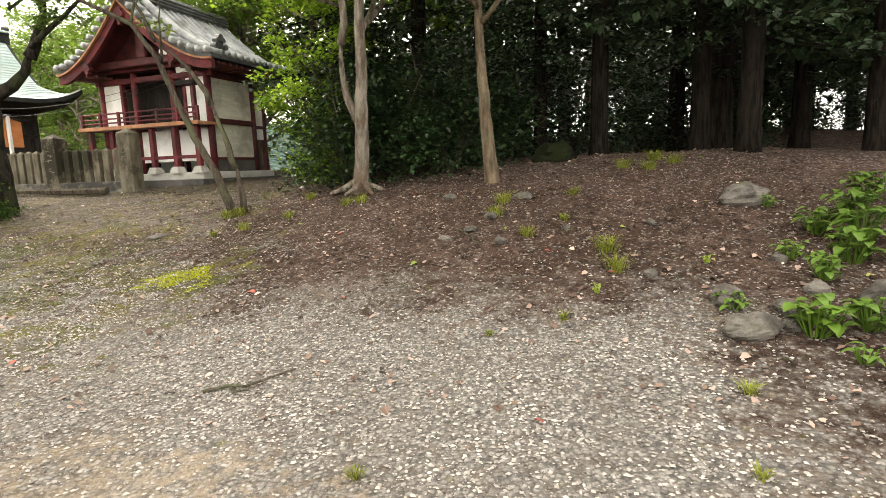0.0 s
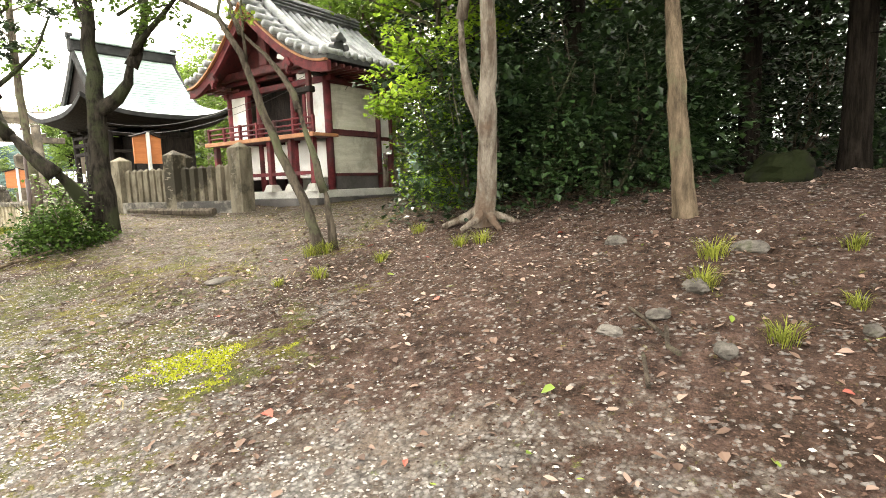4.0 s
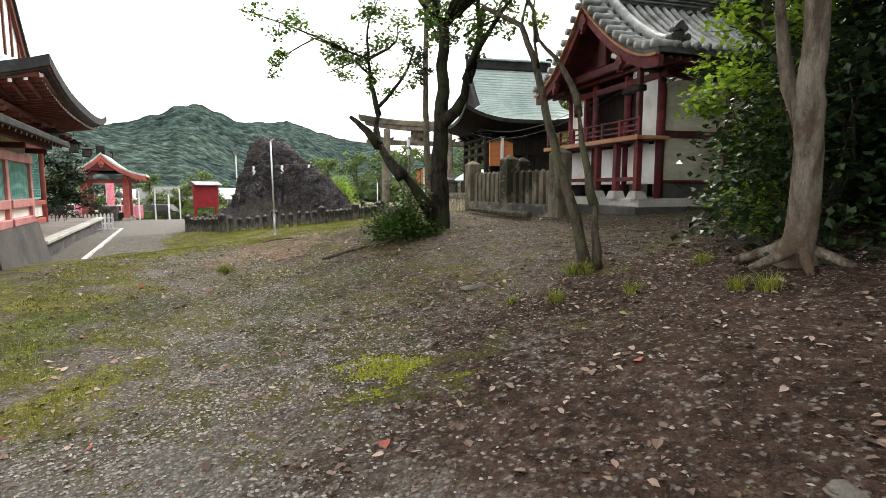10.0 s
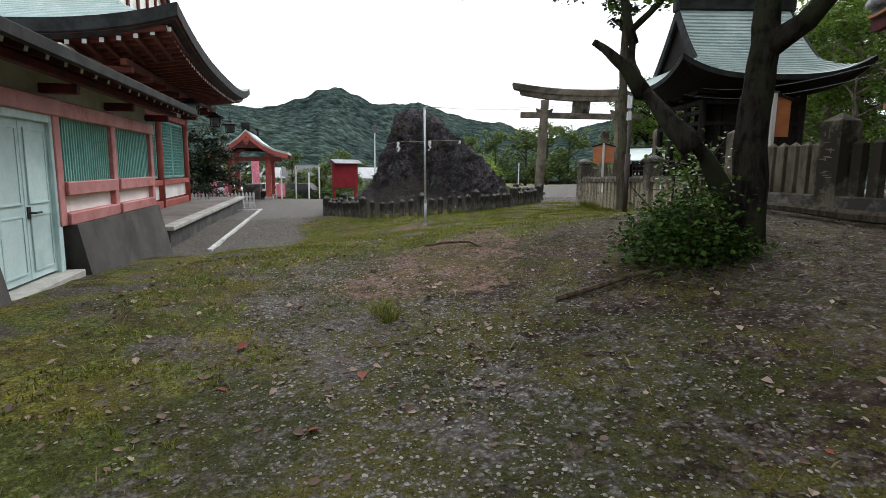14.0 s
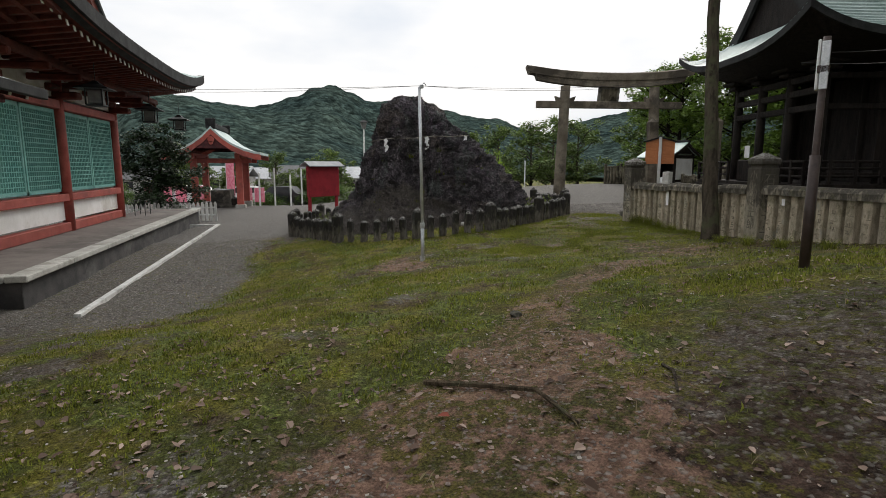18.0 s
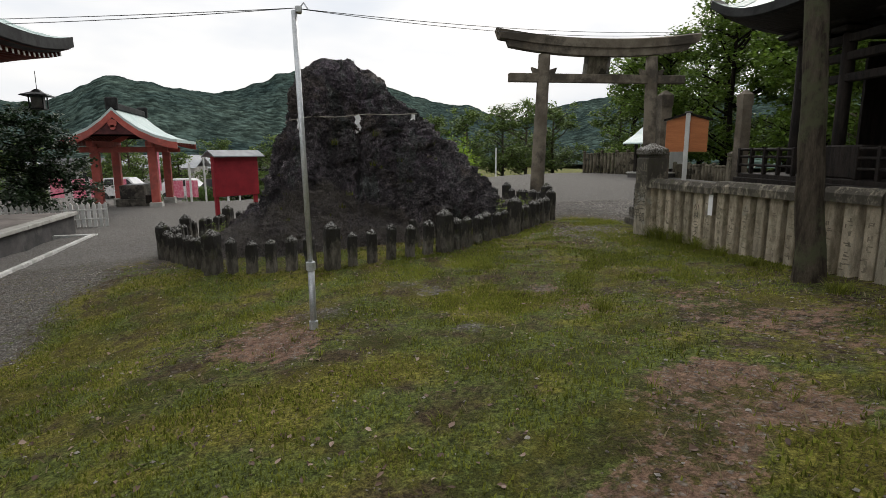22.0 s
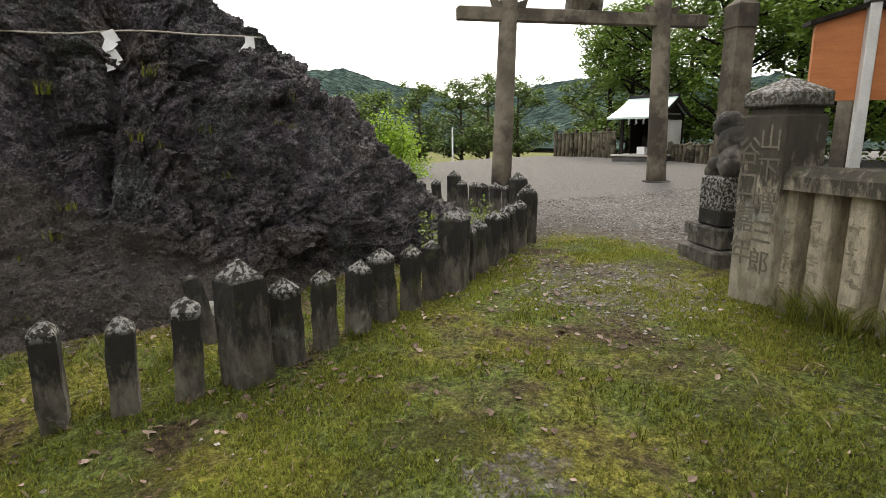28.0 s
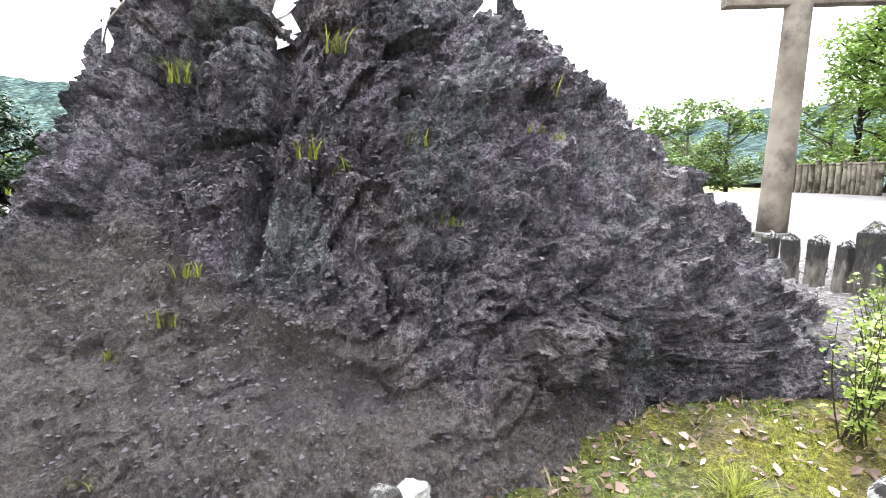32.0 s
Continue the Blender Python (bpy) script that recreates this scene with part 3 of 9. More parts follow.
def ground_material():
    m = bpy.data.materials.new("moss_gravel_and_leaf_litter")
    nodes, links, bsdf = links_of(m)
    pos = nodes.new("ShaderNodeNewGeometry").outputs["Position"]

    def mark(name, soft, scale):
        a = nodes.new("ShaderNodeAttribute")
        a.attribute_name = name
        n = noise_node(nodes, links, pos, scale, 6.0, 0.7)
        total = mathn(nodes, links, "ADD", a.outputs["Fac"], mathn(nodes, links, "MULTIPLY", mathn(nodes, links, "SUBTRACT", n, 0.5), 1.5))
        return ramp(nodes, links, total, [(0.5 - soft, (0, 0, 0)), (0.5 + soft, (1, 1, 1))])

    def amount(name, soft, scale, weight, at_=0.5):
        a = nodes.new("ShaderNodeAttribute")
        a.attribute_name = name
        n = noise_node(nodes, links, pos, scale, 6.0, 0.7)
        return ramp(nodes, links, mathn(nodes, links, "ADD", a.outputs["Fac"], mathn(nodes, links, "MULTIPLY", mathn(nodes, links, "SUBTRACT", n, 0.5), weight)), [(at_ - soft, (0, 0, 0)), (at_ + soft, (1, 1, 1))])

    def shade(fac, dark, light, lo=0.3, hi=0.7):
        return ramp(nodes, links, fac, [(lo, dark), (hi, light)])

    fine = noise_node(nodes, links, pos, 70, 5.0, 0.75)
    broad = noise_node(nodes, links, pos, 1.1, 6.0, 0.65)
    mid = noise_node(nodes, links, pos, 9, 6.0, 0.7)
    tuft = noise_node(nodes, links, pos, 24, 5.0, 0.75)
    stones = nodes.new("ShaderNodeTexVoronoi")
    stones.inputs["Scale"].default_value = 42
    links.new(pos, stones.inputs["Vector"])
    tone = ramp(nodes, links, stones.outputs["Color"], [(0.05, (0.05, 0.046, 0.043)), (0.5, (0.17, 0.158, 0.145)), (0.8, (0.28, 0.264, 0.245)), (1.0, (0.42, 0.4, 0.375))])
    gaps = ramp(nodes, links, stones.outputs["Distance"], [(0.3, (1, 1, 1)), (0.7, (0.45,) * 3)])
    tone = mix(nodes, links, 1.0, tone, gaps, "MULTIPLY")
    sandy = mix(nodes, links, 0.5, shade(broad, (0.2, 0.155, 0.112), (0.33, 0.27, 0.2)), shade(fine, (0.3,) * 3, (0.72,) * 3), "OVERLAY")
    dirt = mix(nodes, links, 0.7, shade(broad, (0.075, 0.056, 0.042), (0.16, 0.125, 0.098)), shade(fine, (0.25,) * 3, (0.78,) * 3), "OVERLAY")
    dirt = mix(nodes, links, amount("sand", 0.2, 6, 0.9), dirt, sandy)
    base = mix(nodes, links, shade(mid, (0.25,) * 3, (0.75,) * 3, 0.35, 0.62), dirt, tone)
    # leaf soil kept extra dark, with canopy shade mixed into its tone
    shaded_humus = mix(nodes, links, shade(broad, (0,) * 3, (1,) * 3, 0.4, 0.65), shade(mid, (0.02, 0.012, 0.008), (0.066, 0.04, 0.029)), shade(mid, (0.028, 0.017, 0.013), (0.095, 0.06, 0.047)))
    shaded_humus = mix(nodes, links, 0.6, shaded_humus, shade(fine, (0.2,) * 3, (0.85,) * 3, 0.3, 0.75), "OVERLAY")
    chips = ramp(nodes, links, stones.outputs["Color"], [(0.72, (0, 0, 0)), (0.8, (0.55,) * 3)])
    shaded_humus = mix(nodes, links, chips, shaded_humus, tone)
    colour = mix(nodes, links, mark("soil", 0.25, 8), base, shaded_humus)
    grit = mix(nodes, links, shade(mid, (0.5,) * 3, (1,) * 3, 0.3, 0.6), (0.16, 0.145, 0.125), mix(nodes, links, amount("gravel", 0.08, 9, 0.2, 0.9), mix(nodes, links, 0.1, tone, (0.4, 0.38, 0.35)), mix(nodes, links, 0.25, tone, (0.38, 0.37, 0.355))))
    colour = mix(nodes, links, mark("gravel", 0.2, 9), colour, grit)
    rust = mix(nodes, links, 0.6, shade(mid, (0.1, 0.062, 0.046), (0.27, 0.165, 0.122)), shade(fine, (0.25,) * 3, (0.8,) * 3), "OVERLAY")
    # turf: dark thatch, olive and yellow moss, green blades
    thatch = shade(tuft, (0.03, 0.022, 0.012), (0.115, 0.085, 0.048))
    yellow = shade(tuft, (0.07, 0.065, 0.014), (0.25, 0.235, 0.048))
    green = shade(tuft, (0.04, 0.05, 0.014), (0.165, 0.2, 0.05))
    turf = mix(nodes, links, shade(broad, (0,) * 3, (1,) * 3, 0.42, 0.6), green, yellow)
    turf = mix(nodes, links, amount("patch", 0.16, 5, 0.7, 0.3), thatch, turf)
    turf = mix(nodes, links, 0.7, turf, shade(fine, (0.2,) * 3, (0.85,) * 3, 0.3, 0.75), "OVERLAY")
    worn = nodes.new("ShaderNodeAttribute")
    worn.attribute_name = "worn"
    colour = mix(nodes, links, mark("grass", 0.2, 11), colour, turf)
    colour = mix(nodes, links, ramp(nodes, links, mathn(nodes, links, "ADD", worn.outputs["Fac"], mathn(nodes, links, "MULTIPLY", mathn(nodes, links, "SUBTRACT", mid, 0.5), 0.9)), [(0.4, (0, 0, 0)), (0.6, (0.9,) * 3)]), colour, mix(nodes, links, chips, rust, tone))
    olive = mix(nodes, links, shade(broad, (0,) * 3, (1,) * 3, 0.4, 0.62), shade(fine, (0.02, 0.022, 0.006), (0.085, 0.092, 0.018)), shade(fine, (0.035, 0.032, 0.007), (0.16, 0.146, 0.024)))
    colour = mix(nodes, links, mathn(nodes, links, "MULTIPLY", mark("moss", 0.12, 14), 0.85), colour, olive)
    vivid = nodes.new("ShaderNodeAttribute")
    vivid.attribute_name = "moss"
    lush = mathn(nodes, links, "ADD", vivid.outputs["Fac"], mathn(nodes, links, "MULTIPLY", mathn(nodes, links, "SUBTRACT", noise_node(nodes, links, pos, 16, 6.0, 0.75), 0.5), 1.1))
    colour = mix(nodes, links, ramp(nodes, links, lush, [(0.97, (0, 0, 0)), (1.06, (0.85,) * 3)]), colour, shade(fine, (0.11, 0.13, 0.01), (0.33, 0.345, 0.028)))
    links.new(colour, bsdf.inputs["Base Color"])
    bsdf.inputs["Roughness"].default_value, bsdf.inputs["Specular IOR Level"].default_value = 0.95, 0.12
    b = nodes.new("ShaderNodeBump")
    b.inputs["Strength"].default_value, b.inputs["Distance"].default_value = 0.9, 0.02
    relief = mathn(nodes, links, "ADD", mathn(nodes, links, "MULTIPLY", stones.outputs["Distance"], -1.0), mathn(nodes, links, "ADD", mathn(nodes, links, "MULTIPLY", fine, 0.7), mathn(nodes, links, "ADD", mid, tuft)))
    links.new(relief, b.inputs["Height"])
    links.new(b.outputs["Normal"], bsdf.inputs["Normal"])
    return m


M["ground"] = ground_material()
tagged(part("ground", ground_sheet(), M["ground"]), "mossy earth with gravel, turf and fallen leaves", "ground", kind="structure")


# ---- far hills ----
def hill_material():
    m = bpy.data.materials.new("hazed_wooded_hillside")
    nodes, links, bsdf = links_of(m)
    pos = nodes.new("ShaderNodeNewGeometry").outputs["Position"]
    crowns = nodes.new("ShaderNodeTexVoronoi")
    crowns.inputs["Scale"].default_value = 0.16
    links.new(pos, crowns.inputs["Vector"])
    n = noise_node(nodes, links, pos, 0.02, 7.0, 0.65)
    # blue-green tones: distance haze mixed into the colour of the woods
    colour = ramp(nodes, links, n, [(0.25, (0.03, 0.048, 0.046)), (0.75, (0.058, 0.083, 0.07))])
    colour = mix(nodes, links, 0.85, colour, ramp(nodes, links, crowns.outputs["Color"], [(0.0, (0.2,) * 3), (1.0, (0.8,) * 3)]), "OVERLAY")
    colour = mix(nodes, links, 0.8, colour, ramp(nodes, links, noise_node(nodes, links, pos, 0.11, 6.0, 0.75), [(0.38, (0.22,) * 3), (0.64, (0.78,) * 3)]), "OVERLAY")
    links.new(colour, bsdf.inputs["Base Color"])
    bsdf.inputs["Roughness"].default_value, bsdf.inputs["Specular IOR Level"].default_value = 1.0, 0.0
    b = nodes.new("ShaderNodeBump")
    b.inputs["Strength"].default_value, b.inputs["Distance"].default_value = 1.0, 4.5
    b.invert = True
    links.new(crowns.outputs["Distance"], b.inputs["Height"])
    links.new(b.outputs["Normal"], bsdf.inputs["Normal"])
    return m


M["hill"] = hill_material()
# the skyline: azimuth in degrees (from +y towards -x) and its height in degrees
SKYLINE = [(5, 4.0), (30, 4.5), (45, 4.6), (54, 5.2), (60, 4.5), (64, 3.4), (66.6, 2.6), (69.5, 4.1), (72.5, 4.0), (75, 4.7), (80, 6.2), (84, 6.0), (88.5, 7.6), (91.5, 6.3), (94.8, 5.2), (99, 5.7), (104.5, 6.3), (108, 4.6), (111, 4.2), (116, 5.4), (121, 6.4), (128, 6.0), (140, 6.4), (175, 5.0)]


def hills():
    verts, faces, na, nr = [], [], 700, 60
    for i in range(na + 1):
        az = 5 + 165 * i / na
        top = float(np.interp(az, [a for a, _ in SKYLINE], [h for _, h in SKYLINE]))
        top = 0.25 * sum(float(np.interp(az + d, [a for a, _ in SKYLINE], [h for _, h in SKYLINE])) for d in (-1.2, -0.4, 0.4, 1.2)) * 1.17 + 0.1
        away = 760 + 120 * math.sin(az * 0.11)
        top += 0.2 * fbm(az, 0, 0.6, 5.0, 5)
        for j in range(nr + 1):
            s = j / nr
            r = away * (0.45 + 0.75 * s)
            rise = step(0.0, 0.8, s) if s < 0.8 else 1 - 0.5 * (s - 0.8) / 0.2
            x, y = -14 - r * math.sin(radians(az)), 6 + r * math.cos(radians(az))
            z = max(top, 1.2) / 57.3 * away * rise * (1 + 0.14 * fbm(x, y, 0.006, 9.0, 4)) - 6 + (1.1 * fbm(x, y, 0.06, 2.0, 3) + 12.0 * fbm(x, y, 0.011, 6.0, 3) * (1 - rise * rise)) * rise
            verts.append((x, y, z))
    for i in range(na):
        for j in range(nr):
            a = i * (nr + 1) + j
            faces.append((a, a + 1, a + nr + 2, a + nr + 1))
    me = bpy.data.meshes.new("backdrop_hills")
    me.from_pydata(verts, [], faces)
    me.polygons.foreach_set("use_smooth", [True] * len(faces))
    return me


tagged(part("backdrop_hills", hills(), M["hill"]), "wooded hills on the skyline, haze tinted into their colour", "hill", kind="structure")

# ---- the sacred rock ----
# height, then how far it reaches to the front (+x), back (-x), south (-y) and north (+y) of its core
ROCK = [(-0.2, 2.95, 3.4, 3.3, 4.15), (0.3, 2.55, 3.0, 2.6, 3.9), (0.65, 2.3, 2.6, 2.2, 3.7), (1.2, 2.03, 2.2, 1.8, 3.22), (1.9, 1.6, 1.7, 1.46, 2.48), (2.55, 1.3, 1.35, 1.26, 1.86), (3.1, 1.0, 1.1, 1.18, 1.16), (3.6, 0.66, 0.8, 1.08, 0.7), (3.9, 0.24, 0.3, 0.55, 0.28)]


def facet(q, scale, step_, tilt, crack):
    """Broken blocks: each cell its own plane, set in or out, with a crack between."""
    u = q * scale
    dist, cells = noise.voronoi(u)
    c = cells[0]
    h = noise.cell_vector(c * 57.3 + Vector((3.7, 1.1, 8.3)))
    lean = noise.cell_vector(c * 31.9 + Vector((9.1, 4.4, 2.2))) - Vector((0.5, 0.5, 0.5))
    return ((h.x - 0.5) * step_ + (u - c).dot(lean) * tilt - crack * step(0.1, 0.0, dist[1] - dist[0])) / scale


def rock_surface():
    na, nl = 860, 330
    verts, faces, scree = [], [], []
    zs = [row[0] for row in ROCK]
    for j in range(nl + 1):
        z0 = -0.2 + 4.1 * j / nl
        levels = [[float(np.interp(q, zs, [row[k] for row in ROCK])) for k in range(1, 5)] for q in (z0, z0 - 0.2, z0 + 0.2)]
        for i in range(na):
            u = 2 * math.pi * i / na
            a = u - 0.62 * math.sin(u)
            c, d = math.cos(a), math.sin(a)
            k = 2.4 + 0.9 * step(1.1, 0.3, z0)
            r, below, above = [(abs(c / (e[0] if c > 0 else e[1])) ** k + abs(d / (e[3] if d > 0 else e[2])) ** k) ** (-1 / k) for e in levels]
            # a bay of soil in the north-east foot
            bay = 0.17 * step(0.48, 0.72, a) * step(1.08, 0.82, a)
            r, below, above = [q * (1 - bay * step(1.0, 0.35, z0 + dz)) for q, dz in ((r, 0.0), (below, -0.2), (above, 0.2))]
            slope = max(below - above, 0.0) / 0.4
            lean = math.sqrt(1 + slope * slope)
            x, y, z = -24.7 + r * c, 8.15 + r * d, z0
            p = Vector((x, y, z))
            # a fan of earth and scree banked against the lower south-east face
            fan = step(0.55, -0.1, z - 1.15 + 0.42 * abs(y - 7.5) + 0.22 * noise.noise(p * 1.1)) * step(-0.2, 0.5, c)
            warp = p + 0.2 * noise.noise_vector(p * 1.5) + 0.06 * noise.noise_vector(p * 5.0)
            # beds that dip to the north, so blocks are longer along the dip
            q = Vector((warp.x, warp.y * 0.8 + warp.z * 0.5, warp.z * 1.1 - warp.y * 0.5))
            off = 0.2 * noise.fractal(p * 0.75, 1.0, 2.0, 3) - 0.03
            off += 0.12 * noise.fractal(q * 1.9, 0.9, 2.0, 3) + 0.06 * (0.4 - abs(noise.noise(q * 3.1)))
            off += facet(q, 1.5, 0.06, 0.28, 0.0)
            off += facet(q + Vector((5, 3, 1)), 3.6, 0.085, 0.64, 0.08)
            off += facet(q + Vector((1, 7, 2)), 10.5, 0.1, 0.95, 0.08)
            off += facet(q + Vector((4, 2, 9)), 24.0, 0.16, 1.0, 0.05)
            off += 0.03 * noise.fractal(p * 12.0, 0.7, 2.1, 3)
            soft = 0.08 + 0.1 * noise.fractal(p * 1.6, 1.0, 2.0, 4) + 0.045 * noise.fractal(p * 6.0, 0.8, 2.0, 4) + 0.025 * noise.fractal(p * 18.0, 0.8, 2.0, 3) + facet(q + Vector((2, 2, 6)), 7.0, 0.14, 0.5, 0.0)
            off = off * (1 - 0.8 * fan) + soft * 0.8 * fan
            # clefts that run up the face
            gully = abs(noise.noise(Vector((y * 1.15 - z * 0.25, z * 0.22, 4.0)))) * (1 - fan)
            off -= 0.17 * step(0.12, 0.0, gully) * step(0.4, 1.0, z)
            off *= 1 - 0.5 * step(2.9, 3.6, z)
            out = off / lean
            verts.append((x + out * c, y + out * d, z + out * slope))
            scree.append(fan)
    for j in range(nl):
        for i in range(na):
            a, b = j * na + i, j * na + (i + 1) % na
            faces.append((a, b, b + na, a + na))
    faces.append(tuple(nl * na + i for i in range(na)))
    me = bpy.data.meshes.new("rock")
    me.from_pydata(verts, [], faces)
    me.attributes.new("scree", "FLOAT", "POINT").data.foreach_set("value", scree)
    return me


def rock_material():
    m = bpy.data.materials.new("dark_purple_chert")
    nodes, links, bsdf = links_of(m)
    geo = nodes.new("ShaderNodeNewGeometry")
    pos = geo.outputs["Position"]
    broad = noise_node(nodes, links, pos, 0.8, 8.0, 0.7)
    streak = noise_node(nodes, links, pos, 1.7, 8.0, 0.75, (1.0, 1.6, 0.6))
    mid = noise_node(nodes, links, pos, 7, 8.0, 0.8)
    fine = noise_node(nodes, links, pos, 46, 6.0, 0.85)

    def cells(scale, feature):
        v = nodes.new("ShaderNodeTexVoronoi")
        v.feature = feature
        v.inputs["Scale"].default_value = scale
        links.new(pos, v.inputs["Vector"])
        return v

    chips, cracks, speck = cells(24, "F1"), cells(6.5, "DISTANCE_TO_EDGE"), cells(60, "F1")
    colour = ramp(nodes, links, mid, [(0.2, (0.016, 0.013, 0.016)), (0.48, (0.095, 0.079, 0.092)), (0.78, (0.31, 0.27, 0.295))])
    # purple faces, grey-green lichen sheets and rusty seams
    colour = mix(nodes, links, ramp(nodes, links, noise_node(nodes, links, pos, 1.1, 5.0, 0.6), [(0.5, (0, 0, 0)), (0.64, (0.7,) * 3)]), colour, ramp(nodes, links, mid, [(0.25, (0.045, 0.032, 0.045)), (0.75, (0.17, 0.13, 0.17))]))
    colour = mix(nodes, links, ramp(nodes, links, streak, [(0.54, (0, 0, 0)), (0.66, (0.75,) * 3)]), colour, ramp(nodes, links, mid, [(0.25, (0.05, 0.06, 0.056)), (0.75, (0.19, 0.22, 0.205))]))
    colour = mix(nodes, links, ramp(nodes, links, broad, [(0.52, (0, 0, 0)), (0.64, (0.7,) * 3)]), colour, ramp(nodes, links, mid, [(0.25, (0.05, 0.038, 0.03)), (0.75, (0.2, 0.16, 0.135))]))
    colour = mix(nodes, links, 0.95, colour, ramp(nodes, links, chips.outputs["Color"], [(0.1, (0.26,) * 3), (0.9, (0.72,) * 3)]), "OVERLAY")
    colour = mix(nodes, links, 0.95, colour, ramp(nodes, links, fine, [(0.4, (0.12,) * 3), (0.62, (0.9,) * 3)]), "OVERLAY")
    colour = mix(nodes, links, 0.8, colour, ramp(nodes, links, noise_node(nodes, links, pos, 2.1, 6.0, 0.7), [(0.36, (0.2,) * 3), (0.64, (0.8,) * 3)]), "OVERLAY")
    spots = mathn(nodes, links, "MULTIPLY", ramp(nodes, links, speck.outputs["Distance"], [(0.14, (1, 1, 1)), (0.22, (0, 0, 0))]), ramp(nodes, links, mid, [(0.45, (0, 0, 0)), (0.6, (0.9,) * 3)]))
    colour = mix(nodes, links, spots, colour, (0.36, 0.35, 0.34))
    tilt = nodes.new("ShaderNodeSeparateXYZ")
    links.new(geo.outputs["True Normal"], tilt.inputs[0])
    ledge = ramp(nodes, links, mathn(nodes, links, "ADD", tilt.outputs["Z"], mathn(nodes, links, "MULTIPLY", mathn(nodes, links, "SUBTRACT", mid, 0.5), 1.6)), [(0.7, (0, 0, 0)), (0.9, (0.55,) * 3)])
    grit = ramp(nodes, links, fine, [(0.25, (0.04, 0.033, 0.026)), (0.52, (0.16, 0.135, 0.113)), (0.75, (0.36, 0.325, 0.29))])
    grit = mix(nodes, links, ramp(nodes, links, noise_node(nodes, links, pos, 2.4, 6.0, 0.7), [(0.48, (0, 0, 0)), (0.66, (0.6,) * 3)]), grit, ramp(nodes, links, fine, [(0.3, (0.03, 0.025, 0.027)), (0.7, (0.12, 0.1, 0.105))]))
    colour = mix(nodes, links, ledge, colour, grit)
    fan = nodes.new("ShaderNodeAttribute")
    fan.attribute_name = "scree"
    low = ramp(nodes, links, mathn(nodes, links, "ADD", fan.outputs["Fac"], mathn(nodes, links, "MULTIPLY", mathn(nodes, links, "SUBTRACT", mid, 0.5), 0.8)), [(0.4, (0, 0, 0)), (0.75, (0.9,) * 3)])
    colour = mix(nodes, links, low, colour, grit)
    links.new(colour, bsdf.inputs["Base Color"])
    bsdf.inputs["Roughness"].default_value, bsdf.inputs["Specular IOR Level"].default_value = 0.64, 0.45
    b = nodes.new("ShaderNodeBump")
    b.inputs["Strength"].default_value, b.inputs["Distance"].default_value = 1.0, 0.11
    edge = ramp(nodes, links, cracks.outputs["Distance"], [(0.0, (0, 0, 0)), (0.08, (1, 1, 1))])
    relief = mathn(nodes, links, "ADD", mathn(nodes, links, "MULTIPLY", edge, 0.25), mathn(nodes, links, "ADD", mathn(nodes, links, "MULTIPLY", mid, 1.6), mathn(nodes, links, "MULTIPLY", fine, 0.7)))
    relief = mathn(nodes, links, "ADD", relief, mathn(nodes, links, "MULTIPLY", chips.outputs["Distance"], 0.5))
    links.new(relief, b.inputs["Height"])
    links.new(b.outputs["Normal"], bsdf.inputs["Normal"])
    return m


M["rock"] = rock_material()
sacred_rock = part("sacred_rock", rock_surface(), M["rock"])
tagged(sacred_rock, "huge dark purple rock outcrop inside a ring of stone posts", "rock")


# ---- trees ----
def leaf_cloud(geo, rng, centre, radius, count, size, flat=0.7, droop=0.3):
    """Many small single leaves round a twig end."""
    for _ in range(count):
        d = Vector((rng.gauss(0, 1), rng.gauss(0, 1), rng.gauss(0, flat)))
        d = d.normalized() * radius * rng.random() ** 0.45
        p = Vector(centre) + Vector((d.x, d.y, d.z * flat))
        way = Vector((rng.uniform(-1, 1), rng.uniform(-1, 1), rng.uniform(-droop - 0.4, 0.4))).normalized()
        side = way.cross(Vector((rng.uniform(-0.5, 0.5), rng.uniform(-0.5, 0.5), 1))).normalized()
        s = size * rng.uniform(0.6, 1.3)
        w = s * 0.42
        up = side.cross(way) * s * 0.12
        geo.add([p, p + way * s * 0.5 + side * w + up, p + way * s, p + way * s * 0.5 - side * w + up], [(0, 1, 2, 3)])


def limb(geo, rng, start, end, r0, r1, bend=0.12, n=6, sides=8):
    a, b = Vector(start), Vector(end)
    span, pts, rad = (b - a).length, [], []
    wob = Vector((rng.uniform(-1, 1), rng.uniform(-1, 1), rng.uniform(-0.3, 0.3))) * bend * span
    for i in range(n + 1):
        s = i / n
        jig = Vector((rng.uniform(-1, 1), rng.uniform(-1, 1), 0)) * bend * span * 0.12
        pts.append(a.lerp(b, s) + wob * math.sin(s * math.pi) + (jig if 0 < i < n else Vector()))
        rad.append(r0 + (r1 - r0) * s)
    geo.tube(pts, rad, sides)
    return pts


